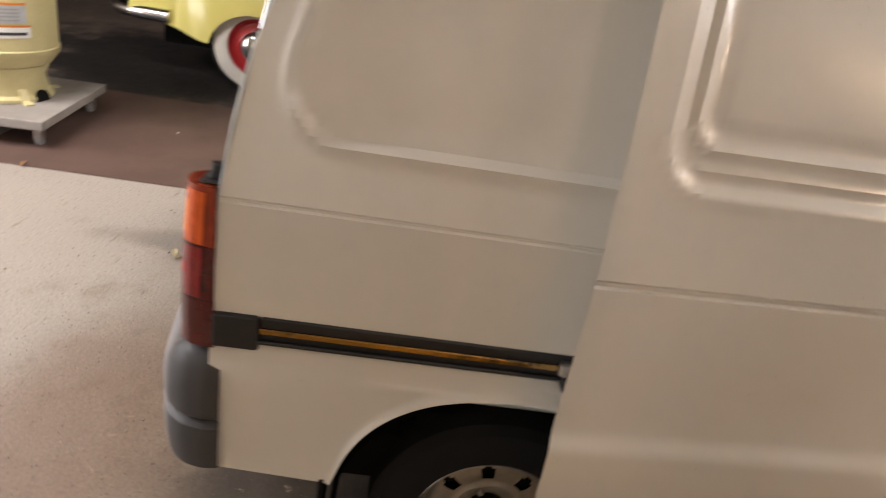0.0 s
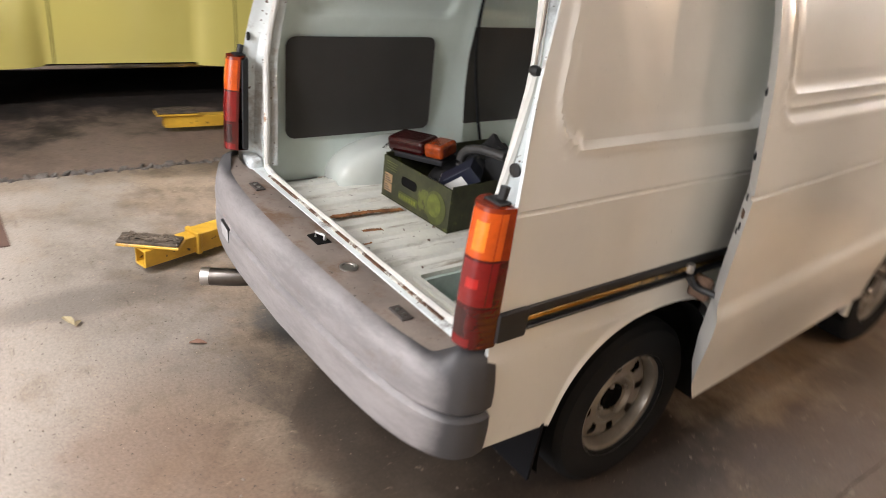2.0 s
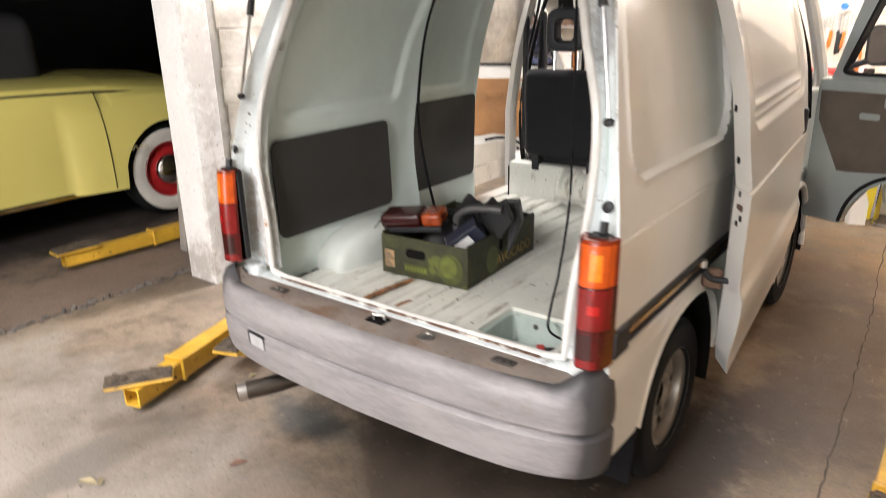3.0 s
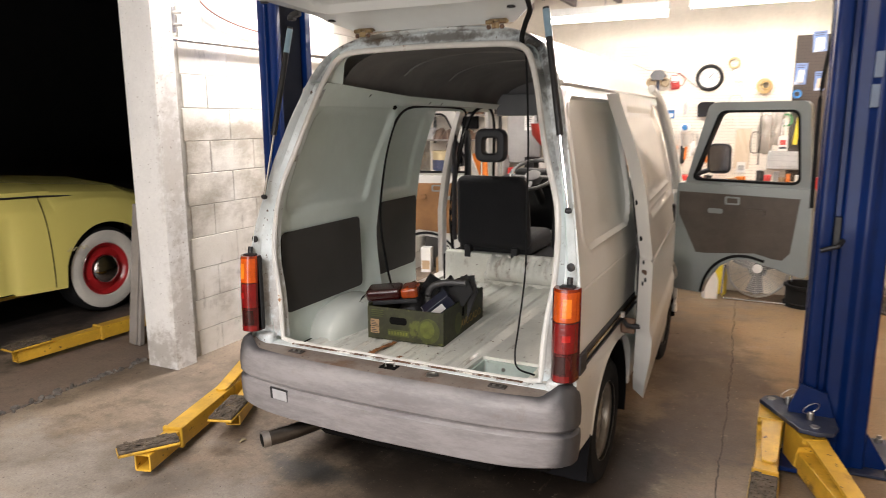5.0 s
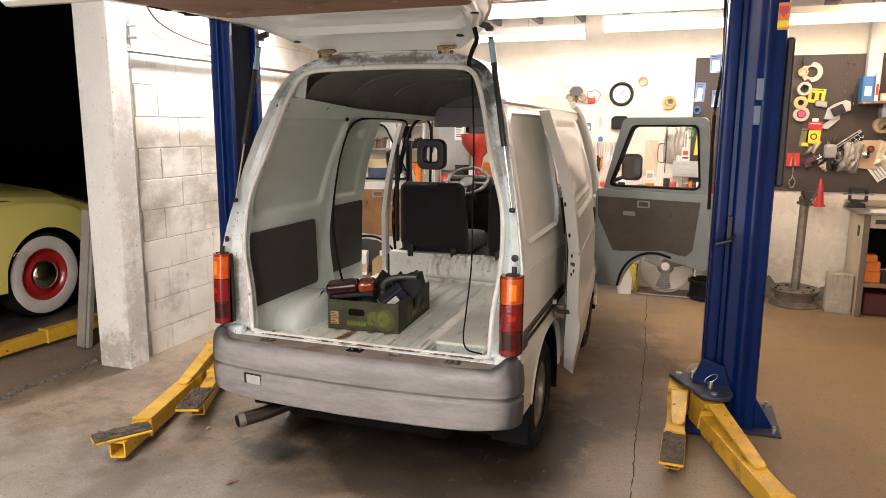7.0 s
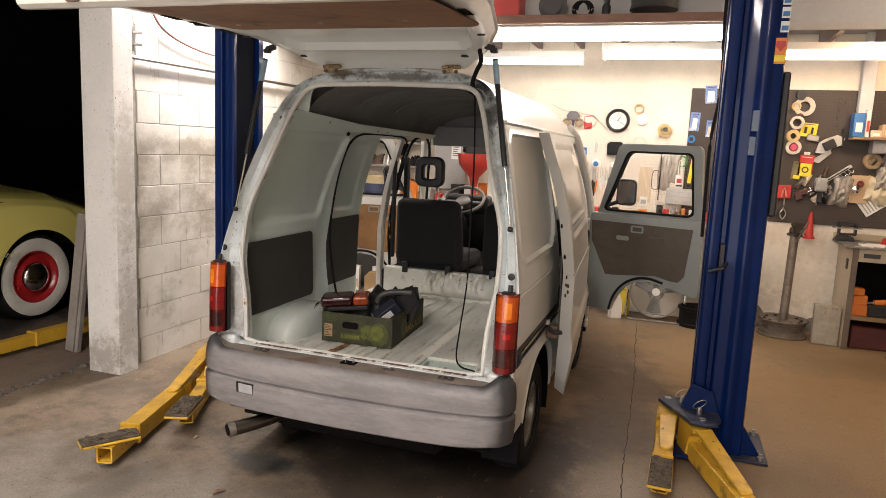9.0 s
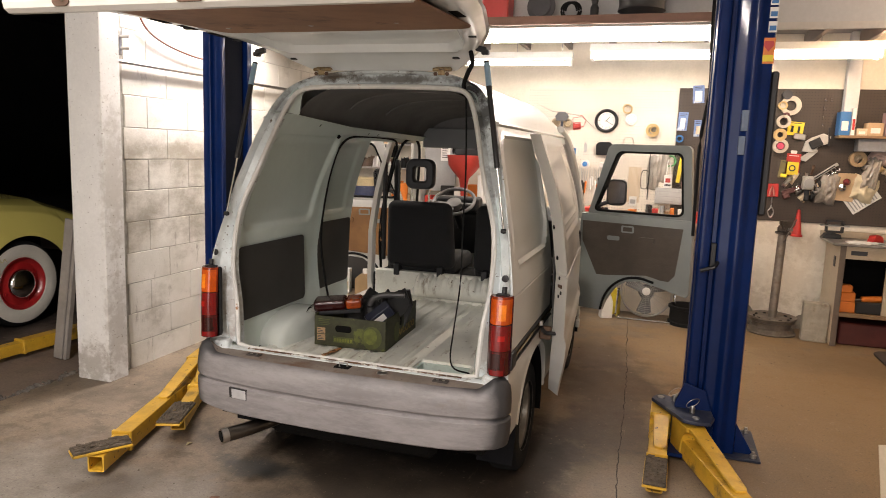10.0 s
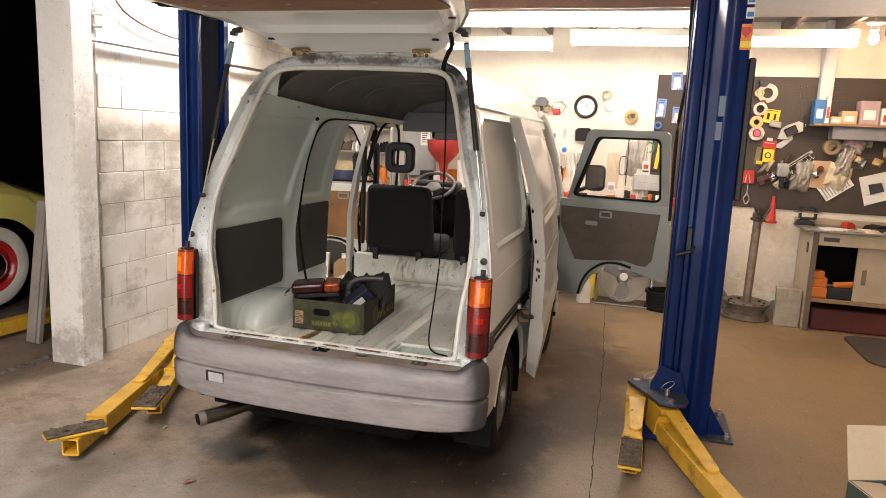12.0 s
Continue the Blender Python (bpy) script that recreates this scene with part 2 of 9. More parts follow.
VISOR_GREY = surface("grey_visor_vinyl", (0.17, 0.17, 0.165), 0.7, dark=0.9, fine=120, grit=0.04)
HEADLINER = surface("headliner_fabric", (0.165, 0.158, 0.150), 0.9, fine=180, grit=0.15)
BUMPER_GREY = weathered_bumper("weathered_bumper_plastic")
BUMPER_TOP = surface("dirty_bumper_top", (0.27, 0.225, 0.19), 0.6, dark=0.7, coarse=6, fine=120, grit=0.05, stain=(0.15, 0.085, 0.05), stain_at=(0.46, 0.66), stain_scale=7, specks=((0.05, 0.035, 0.025), 45, 0.66, 0.74))
BLACK_PLASTIC = surface("black_plastic", (0.014, 0.014, 0.015), 0.5, fine=120, grit=0.03)
BLACK_RUBBER = surface("black_rubber", (0.009, 0.009, 0.009), 0.88, spec=0.25, fine=150, grit=0.06)
BLACK_CLOTH = surface("black_seat_cloth", (0.011, 0.011, 0.012), 0.95, fine=260, grit=0.2)
# Near-black for the underbody; also paints in shade in arches, holes and gaps.
DARK_VOID = surface("underbody_shade_black", (0.008, 0.0075, 0.007), 0.95, spec=0.1, fine=40, grit=0.1)
TRIM_GREY = surface("dark_hardboard_trim", (0.052, 0.048, 0.044), 0.6, dark=0.85, fine=90, grit=0.03)
DOOR_TRIM = surface("grey_brown_vinyl_trim", (0.098, 0.076, 0.055), 0.5, dark=0.75, coarse=5, fine=120, wrinkle=0.5)
HARDBOARD = surface("brown_hardboard", (0.34, 0.165, 0.055), 0.6, dark=0.7, coarse=4, fine=90, grit=0.03, stain=(0.2, 0.1, 0.04), stain_at=(0.58, 0.72), stain_scale=5)
HATCH_BOARD = surface("dark_hardboard", (0.32, 0.18, 0.11), 0.7, dark=0.7, coarse=3, fine=90, grit=0.04, stain=(0.09, 0.05, 0.03), stain_at=(0.55, 0.75))
GREEN_GREY = surface("door_inner_grey_green", (0.29, 0.315, 0.30), 0.4, dark=0.9, fine=80, grit=0.0, grain=0.02, polish=0.02, coat=0.2)
STEEL = surface("bare_steel", (0.5, 0.48, 0.45), 0.38, metal=1.0, dark=0.8, fine=80, grit=0.02, stain=(0.2, 0.13, 0.08), stain_at=(0.6, 0.8))
CHROME = surface("chrome", (0.75, 0.75, 0.76), 0.12, metal=1.0, dark=0.95, grit=0.0)
WHEEL_SILVER = surface("silver_wheel_paint", (0.36, 0.325, 0.275), 0.33, metal=0.5, dark=0.7, coarse=8, fine=90, grit=0.02, stain=(0.12, 0.09, 0.07), stain_at=(0.62, 0.8), stain_scale=14)
RUST_STEEL = surface("rusty_steel", (0.16, 0.095, 0.06), 0.75, metal=0.2, dark=0.6, coarse=9, fine=120, grit=0.1)
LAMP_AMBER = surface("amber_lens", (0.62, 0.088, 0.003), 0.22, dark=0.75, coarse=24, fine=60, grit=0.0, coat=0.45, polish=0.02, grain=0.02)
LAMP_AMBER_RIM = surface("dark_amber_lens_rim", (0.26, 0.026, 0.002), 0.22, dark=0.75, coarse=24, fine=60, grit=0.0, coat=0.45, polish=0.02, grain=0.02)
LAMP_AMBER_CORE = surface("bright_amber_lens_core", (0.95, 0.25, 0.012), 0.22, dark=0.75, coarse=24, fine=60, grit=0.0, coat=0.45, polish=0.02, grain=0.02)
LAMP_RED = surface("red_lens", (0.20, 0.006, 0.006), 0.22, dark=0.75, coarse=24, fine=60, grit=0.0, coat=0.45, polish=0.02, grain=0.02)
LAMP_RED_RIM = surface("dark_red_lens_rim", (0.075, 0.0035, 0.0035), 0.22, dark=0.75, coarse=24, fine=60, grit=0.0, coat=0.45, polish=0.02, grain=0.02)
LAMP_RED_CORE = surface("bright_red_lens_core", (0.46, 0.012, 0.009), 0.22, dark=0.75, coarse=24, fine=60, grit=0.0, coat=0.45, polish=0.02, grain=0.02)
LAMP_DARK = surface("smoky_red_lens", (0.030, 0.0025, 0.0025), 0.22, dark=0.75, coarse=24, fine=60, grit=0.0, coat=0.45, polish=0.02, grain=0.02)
GLASS = clear_glass("window_glass")
BLUE_PAINT = surface("lift_blue_paint", (0.0012, 0.0150, 0.090), 0.42, dark=0.75, coarse=3, fine=70, grit=0.0, grain=0.03, coat=0.22, spec=0.10, polish=0.03, stain=(0.004, 0.010, 0.034), stain_at=(0.6, 0.85), stain_scale=4, stain_stretch=(1, 1, 0.3))
BRACKET_BLUE = surface("scuffed_blue_grey_steel", (0.018, 0.027, 0.058), 0.4, dark=0.7, coarse=9, fine=90, grit=0.02, stain=(0.10, 0.09, 0.08), stain_at=(0.52, 0.72), stain_scale=8)
YELLOW_PAINT = surface("lift_yellow_paint", (0.70, 0.41, 0.035), 0.40, dark=0.72, coarse=7, fine=60, grit=0.02, stain=(0.12, 0.075, 0.03), stain_at=(0.54, 0.70), stain_scale=6, specks=((0.05, 0.035, 0.02), 42, 0.68, 0.73))
PAD_RUBBER = surface("worn_rubber_pad", (0.12, 0.092, 0.064), 0.85, dark=0.45, coarse=30, fine=200, grit=0.3, stain=(0.30, 0.19, 0.05), stain_at=(0.60, 0.72), stain_scale=16)
# Besides stains, shade is painted in under the van and its right sliding door.
CONCRETE = stained_shaded_floor("stained_shaded_concrete", (0.246, 0.190, 0.135), (0.085, 0.062, 0.042), [
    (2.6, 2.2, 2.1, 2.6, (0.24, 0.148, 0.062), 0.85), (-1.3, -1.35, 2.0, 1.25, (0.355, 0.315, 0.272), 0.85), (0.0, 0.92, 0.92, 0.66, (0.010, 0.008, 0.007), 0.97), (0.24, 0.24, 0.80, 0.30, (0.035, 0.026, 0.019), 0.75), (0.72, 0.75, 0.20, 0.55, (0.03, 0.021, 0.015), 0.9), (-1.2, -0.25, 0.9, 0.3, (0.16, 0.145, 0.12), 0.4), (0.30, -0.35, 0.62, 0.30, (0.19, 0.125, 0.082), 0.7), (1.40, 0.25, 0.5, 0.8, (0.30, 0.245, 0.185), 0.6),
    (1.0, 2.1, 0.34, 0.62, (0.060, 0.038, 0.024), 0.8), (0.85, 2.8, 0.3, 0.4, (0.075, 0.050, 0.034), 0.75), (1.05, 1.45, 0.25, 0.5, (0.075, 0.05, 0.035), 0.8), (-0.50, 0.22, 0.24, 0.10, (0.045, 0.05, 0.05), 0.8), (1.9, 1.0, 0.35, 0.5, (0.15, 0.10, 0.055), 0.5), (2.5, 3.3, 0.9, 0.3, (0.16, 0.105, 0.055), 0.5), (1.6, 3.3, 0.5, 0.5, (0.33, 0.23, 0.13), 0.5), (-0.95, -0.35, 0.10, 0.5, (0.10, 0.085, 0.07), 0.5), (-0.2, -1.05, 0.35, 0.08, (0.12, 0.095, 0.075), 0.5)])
# The three near-black patches paint in the unlit floor round the old car.
BAY_CONCRETE = stained_shaded_floor("brown_stained_shaded_concrete", (0.20, 0.145, 0.11), (0.09, 0.062, 0.045), [(-3.0, 0.5, 0.9, 0.9, (0.26, 0.20, 0.16), 0.5), (-4.1, -1.5, 1.5, 1.5, (0.010, 0.008, 0.007), 1.0), (-4.4, 0.6, 1.25, 2.4, (0.02, 0.016, 0.013), 0.95), (-3.77, -1.58, 0.75, 0.9, (0.014, 0.011, 0.009), 0.95)], 0.6)
MAT_RUST = surface("rust_brown_floor_plate", (0.115, 0.068, 0.052), 0.6, dark=0.75, coarse=3, fine=70, grit=0.03, stain=(0.07, 0.045, 0.04), stain_at=(0.55, 0.75), stain_scale=3)
BLOCK_WHITE = smudged_blocks("painted_block")
JOINT_GREY = surface("painted_joint", (0.50, 0.47, 0.41), 0.8, dark=0.6, coarse=6, fine=90, grit=0.1)
COLUMN_WHITE = surface("chipped_white_column", (0.76, 0.75, 0.72), 0.55, dark=0.92, coarse=3, fine=50, grit=0.04, stain=(0.29, 0.25, 0.20), stain_at=(0.60, 0.84), stain_scale=5, stain_stretch=(1, 1, 0.3), specks=((0.20, 0.16, 0.12), 75, 0.68, 0.74))
# First two patches: edge dirt plus the painted shade of the pier's right side.
add_grime_or_shade(COLUMN_WHITE, [((-1.985, 0.95, 1.25), (0.05, 0.12, 0.55), (0.32, 0.28, 0.22), 0.45), ((-1.985, 0.95, 0.35), (0.05, 0.12, 0.40), (0.28, 0.24, 0.19), 0.45), ((-2.10, 0.868, 0.10), (0.2, 0.05, 0.16), (0.24, 0.20, 0.15), 0.6)])
WALL_WHITE = surface("white_plaster", (0.78, 0.715, 0.60), 0.7, dark=0.88, coarse=2, fine=50, grit=0.03, stain=(0.5, 0.43, 0.33), stain_at=(0.62, 0.85), stain_scale=2)
add_grime_or_shade(WALL_WHITE, [((2.15, 4.44, 0.88), (0.75, 0.3, 0.10), (0.38, 0.28, 0.17), 0.25), ((2.35, 4.44, 0.45), (0.45, 0.3, 0.22), (0.44, 0.34, 0.22), 0.22), ((1.9, 4.44, 0.22), (0.8, 0.3, 0.16), (0.33, 0.25, 0.16), 0.35), ((2.6, 4.44, 0.75), (0.35, 0.3, 0.12), (0.40, 0.30, 0.19), 0.25)])
# Near-black colour puts the bay's lack of light into its walls and ceiling.
WALL_DARK = surface("shade_black_bay_wall", (0.02, 0.019, 0.018), 0.9, fine=30, grit=0.05)
CEILING_WHITE = surface("ceiling_board", (0.6, 0.57, 0.52), 0.8, dark=0.85, fine=40, grit=0.03)
JOIST_WOOD = surface("painted_joist", (0.27, 0.235, 0.225), 0.8, dark=0.8, fine=60, grit=0.05)
LOFT_BOARD = surface("dull_loft_board", (0.30, 0.28, 0.275), 0.85, dark=0.8, fine=40, grit=0.03)
SOFFIT_GREY = surface("grey_painted_board", (0.54, 0.54, 0.53), 0.7, dark=0.92, fine=40, grit=0.02)
PEG_CREAM = pegboard("cream_pegboard", (0.77, 0.705, 0.60), 0.6)
PEG_DARK = pegboard("dark_pegboard", (0.052, 0.038, 0.028), 0.65)
CAR_YELLOW = surface("pale_yellow_car_paint", (0.65, 0.575, 0.16), 0.22, dark=0.97, coarse=1, fine=50, grit=0.0, grain=0.005, polish=0.01, coat=0.8)
WHITEWALL = surface("whitewall_rubber", (0.72, 0.69, 0.61), 0.6, dark=0.85, fine=90, grit=0.02)
RIM_RED = surface("red_rim_paint", (0.42, 0.018, 0.02), 0.3, dark=0.85, grit=0.0, coat=0.6)
TANK_CREAM = surface("cream_tank_paint", (0.60, 0.53, 0.27), 0.4, dark=0.88, coarse=3, fine=60, grit=0.01, stain=(0.3, 0.2, 0.08), stain_at=(0.68, 0.8), stain_scale=6)
WOOD = surface("worn_wood", (0.36, 0.23, 0.12), 0.65, dark=0.65, coarse=3, fine=70, grit=0.06, stretch=(1, 8, 8))
WOOD_GREY = surface("grey_weathered_wood", (0.30, 0.27, 0.24), 0.75, dark=0.7, coarse=3, fine=70, grit=0.06)
CARD_TAN = surface("cardboard", (0.52, 0.37, 0.22), 0.8, dark=0.88, coarse=4, fine=80, grit=0.02)
CARD_PALE = surface("pale_cardboard", (0.60, 0.49, 0.35), 0.8, dark=0.92, coarse=4, fine=80, grit=0.02)
CARD_GREEN = surface("printed_green_cardboard", (0.046, 0.048, 0.016), 0.6, dark=0.5, coarse=14, fine=60, grit=0.02, stain=(0.095, 0.11, 0.018), stain_at=(0.56, 0.66), stain_scale=11)
PRINT_LIME = surface("printed_lime_green", (0.20, 0.22, 0.03), 0.55, dark=0.6, coarse=9, fine=60, grit=0.0)
PRINT_PEEL = surface("printed_avocado_skin", (0.085, 0.10, 0.018), 0.55, dark=0.6, coarse=14, fine=60, grit=0.0)
PAPER_WHITE = surface("white_paper", (0.78, 0.77, 0.73), 0.7, dark=0.93, fine=60, grit=0.0)
INK = surface("dark_ink", (0.05, 0.05, 0.055), 0.7, grit=0.0)
PAINT_RED = surface("red_plastic", (0.52, 0.035, 0.025), 0.4, dark=0.85, fine=60, grit=0.01)
PAINT_ORANGE = surface("orange_plastic", (0.72, 0.20, 0.02), 0.45, dark=0.85, fine=60, grit=0.01)
PAINT_BLUE = surface("blue_plastic", (0.035, 0.17, 0.42), 0.4, dark=0.85, fine=60, grit=0.01)
PAINT_YELLOW = surface("yellow_card", (0.80, 0.62, 0.03), 0.5, dark=0.9, fine=60, grit=0.0)
PAINT_GREEN = surface("green_card", (0.06, 0.28, 0.09), 0.5, dark=0.85, fine=60, grit=0.0)
TAPE_TAN = surface("masking_tape", (0.55, 0.39, 0.17), 0.6, dark=0.8, fine=60, grit=0.02)
CLEAR_BAG = surface("cloudy_plastic_bag", (0.40, 0.36, 0.31), 0.25, dark=0.75, coarse=14, fine=60, grit=0.15, coat=0.4)
GREY_PLASTIC = surface("grey_plastic", (0.36, 0.36, 0.35), 0.5, dark=0.85, fine=70, grit=0.02)
BENCH_PAINT = surface("beige_cabinet_paint", (0.50, 0.41, 0.29), 0.5, dark=0.85, coarse=3, fine=60, grit=0.02, stain=(0.2, 0.16, 0.12), stain_at=(0.62, 0.8), stain_scale=5)
MIRROR = surface("mirror_glass", (0.30, 0.29, 0.29), 0.08, metal=1.0, dark=1.0, grit=0.0)
TUBE_LIT = emitter("lit_tube", (1.0, 0.92, 0.82), TUBE_POWER)
TUBE_FRONT = emitter("lit_loft_tube", (1.0, 0.91, 0.80), FRONT_POWER)
TUBE_COOL = emitter("lit_cool_tube", (1.0, 0.93, 0.86), OFFICE_POWER)
TUBE_WARM = emitter("lit_warm_tube", (1.0, 0.77, 0.58), OFFICE_POWER)
BULB_LIT = emitter("lit_bulb", (1.0, 0.68, 0.40), BULB_POWER)
LAMP_WHITE = surface("white_lamp_housing", (0.8, 0.79, 0.75), 0.4, dark=0.92, grit=0.0)


# ---- mesh helpers ----
def mesh_of(bm, smooth=True, angle=35):
    me = bpy.data.meshes.new("mesh")
    bmesh.ops.recalc_face_normals(bm, faces=bm.faces)
    bm.to_mesh(me)
    bm.free()
    if smooth:
        me.polygons.foreach_set("use_smooth", [True] * len(me.polygons))
        me.set_sharp_from_angle(angle=radians(angle))
    return me


def part(name, bm, material, parent=None, label="", at=None):
    ob = new(name, mesh_of(bm))
    ob.data.materials.append(material)
    ob.modifiers.new("even_normals", "WEIGHTED_NORMAL").keep_sharp = True
    if parent is not None:
        ob.parent = parent
    if at is not None:
        ob.matrix_basis = at
    if label:
        ob["label"] = label
    return ob


def thing(name, label, category, group="", kind="", at=None):
    ob = new(name)
    if at is not None:
        ob.matrix_basis = at
    return tagged(ob, label, category, group, kind)


def solo(name, bm, material, label, category, group="", kind="", at=None):
    return tagged(part(name, bm, material, at=at), label, category, group, kind)


def box(bm, x0, x1, y0, y1, z0, z1, bev=0.0, seg=1, m=None):
    r = bmesh.ops.create_cube(bm, size=1.0)
    vs = r["verts"]
    bmesh.ops.transform(bm, matrix=Matrix.Translation(((x0 + x1) / 2, (y0 + y1) / 2, (z0 + z1) / 2)) @ Matrix.Diagonal((x1 - x0, y1 - y0, z1 - z0, 1)), verts=vs)
    if bev:
        es = list({e for v in vs for e in v.link_edges})
        out = bmesh.ops.bevel(bm, geom=es, offset=bev, segments=seg, affect="EDGES", profile=0.5)
        vs = list({v for f in out["faces"] for v in f.verts} | {v for v in vs if v.is_valid})
    if m is not None:
        bmesh.ops.transform(bm, matrix=m, verts=vs)
    return bm


def Box(*a, **k):
    return box(bmesh.new(), *a, **k)


def lathe(bm, prof, m=None, steps=32, closed=False, cap=True):
    """prof: (radius, height) pairs turned about z."""
    rings = []
    for r, h in prof:
        rings.append([bm.verts.new((r * math.cos(2 * math.pi * i / steps), r * math.sin(2 * math.pi * i / steps), h)) for i in range(steps)])
    pairs = list(zip(rings, rings[1:])) + ([(rings[-1], rings[0])] if closed else [])
    for a, b in pairs:
        for i in range(steps):
            bm.faces.new((a[i], a[(i + 1) % steps], b[(i + 1) % steps], b[i]))
    if cap and not closed:
        for ring, (r, h) in ((rings[0], prof[0]), (rings[-1], prof[-1])):
            if r > 1e-5:
                bm.faces.new(ring)
    if m is not None:
        bmesh.ops.transform(bm, matrix=m, verts=[v for ring in rings for v in ring])
    return bm


def Lathe(prof, m=None, steps=32, closed=False, cap=True):
    return lathe(bmesh.new(), prof, m, steps, closed, cap)


def cyl(bm, r, a, b, steps=20, r2=None):
    a, b = Vector(a), Vector(b)
    d = b - a
    m = Matrix.Translation(a) @ d.to_track_quat("Z", "Y").to_matrix().to_4x4()
    return lathe(bm, [(r, 0), (r if r2 is None else r2, d.length)], m, steps)


def Cyl(*a, **k):
    return cyl(bmesh.new(), *a, **k)


def spline(pts, n):
    """n points on a Catmull-Rom curve through pts."""
    P = [Vector(p) for p in pts]
    P = [P[0] * 2 - P[1]] + P + [P[-1] * 2 - P[-2]]
    out = []
    k = len(P) - 3
    for i in range(n):
        u = i / (n - 1) * k
        j = min(int(u), k - 1)
        t = u - j
        a, b, c, d = P[j:j + 4]
        out.append(0.5 * ((2 * b) + (c - a) * t + (2 * a - 5 * b + 4 * c - d) * t * t + (3 * b - a - 3 * c + d) * t ** 3))
    return out


def tube(bm, pts, r, steps=8, n=None, taper=None, closed=False):
    P = spline(pts, n) if n else [Vector(p) for p in pts]
    rings = []
    up = Vector((0, 0, 1))
    for i, p in enumerate(P):
        d = (P[min(i + 1, len(P) - 1)] - P[max(i - 1, 0)]).normalized()
        if closed:
            d = (P[(i + 1) % len(P)] - P[i - 1]).normalized()
        s = d.cross(up)
        if s.length < 0.05:
            s = d.cross(Vector((1, 0, 0)))
        s.normalize()
        t = s.cross(d)
        rr = r if taper is None else r + (taper - r) * i / (len(P) - 1)
        rings.append([bm.verts.new(p + (s * math.cos(2 * math.pi * k / steps) + t * math.sin(2 * math.pi * k / steps)) * rr) for k in range(steps)])
    for a, b in list(zip(rings, rings[1:])) + ([(rings[-1], rings[0])] if closed else []):
        for k in range(steps):
            bm.faces.new((a[k], a[(k + 1) % steps], b[(k + 1) % steps], b[k]))
    if not closed:
        bm.faces.new(rings[0])
        bm.faces.new(rings[-1])
    return bm


def Tube(*a, **k):
    return tube(bmesh.new(), *a, **k)


def skin(bm, rows, closed=False):
    """Faces between rows of points; every row has as many points."""
    vs = [[bm.verts.new(p) for p in row] for row in rows]
    for a, b in list(zip(vs, vs[1:])) + ([(vs[-1], vs[0])] if closed else []):
        for k in range(len(a) - 1):
            quad = (a[k], a[k + 1], b[k + 1], b[k])
            bm.faces.new(quad)
    return bm


def Skin(rows, closed=False):
    return skin(bmesh.new(), rows, closed)


def thick(bm, t):
    bmesh.ops.recalc_face_normals(bm, faces=bm.faces)
    bmesh.ops.solidify(bm, geom=list(bm.faces), thickness=t)
    return bm


def prism(bm, outline, y0, y1, bev=0.0, axis="y", m=None, seg=2):
    """An outline of (a, b) pairs pushed from y0 to y1 along an axis. axis y: (x, z); x: (y, z); z: (x, y)."""
    put = {"y": lambda a, b, c: (a, c, b), "x": lambda a, b, c: (c, a, b), "z": lambda a, b, c: (a, b, c)}[axis]
    lo = [bm.verts.new(put(a, b, y0)) for a, b in outline]
    hi = [bm.verts.new(put(a, b, y1)) for a, b in outline]
    n = len(outline)
    fs = [bm.faces.new(lo), bm.faces.new(hi)]
    for i in range(n):
        fs.append(bm.faces.new((lo[i], lo[(i + 1) % n], hi[(i + 1) % n], hi[i])))
    vs = lo + hi
    if bev:
        es = list({e for f in fs[:2] for e in f.edges})
        out = bmesh.ops.bevel(bm, geom=es, offset=bev, segments=seg, affect="EDGES", profile=0.5)
        vs = list({v for f in out["faces"] for v in f.verts} | {v for v in vs if v.is_valid})
    if m is not None:
        bmesh.ops.transform(bm, matrix=m, verts=vs)
    return bm


def Prism(*a, **k):
    return prism(bmesh.new(), *a, **k)


def rounded(a0, a1, b0, b1, r, n=5):
    """The outline of a rectangle with round corners."""
    out = []
    for ca, cb, s in ((a1 - r, b1 - r, 0), (a0 + r, b1 - r, 90), (a0 + r, b0 + r, 180), (a1 - r, b0 + r, 270)):
        for i in range(n + 1):
            t = radians(s + 90 * i / n)
            out.append((ca + r * math.cos(t), cb + r * math.sin(t)))
    return out


def frame_prism(outer, inner, y0, y1, axis="y"):
    """A flat ring between two outlines of equal length, with thickness."""
    put = {"y": lambda a, b, c: (a, c, b), "x": lambda a, b, c: (c, a, b), "z": lambda a, b, c: (a, b, c)}[axis]
    bm = bmesh.new()
    rows = [[bm.verts.new(put(a, b, y)) for a, b in o] for o, y in ((outer, y0), (outer, y1), (inner, y1), (inner, y0))]
    n = len(outer)
    for r, s in ((0, 1), (1, 2), (2, 3), (3, 0)):
        for i in range(n):
            bm.faces.new((rows[r][i], rows[r][(i + 1) % n], rows[s][(i + 1) % n], rows[s][i]))
    return bm


def smooth01(a, b, x):
    t = min(1, max(0, (x - a) / (b - a)))
    return t * t * (3 - 2 * t)


def rect_dist(y, z, y0, y1, z0, z1, r):
    """Signed distance from a rectangle with round corners, negative inside."""
    qy = abs(y - (y0 + y1) / 2) - (y1 - y0) / 2 + r
    qz = abs(z - (z0 + z1) / 2) - (z1 - z0) / 2 + r
    return math.hypot(max(qy, 0), max(qz, 0)) + min(max(qy, qz), 0) - r


def mirror_x(bm):
    bmesh.ops.scale(bm, vec=(-1, 1, 1), verts=bm.verts)
    bmesh.ops.reverse_faces(bm, faces=bm.faces)
    return bm


# ---- structure ----
WALL_X, BACK_Y = -2.05, 4.447
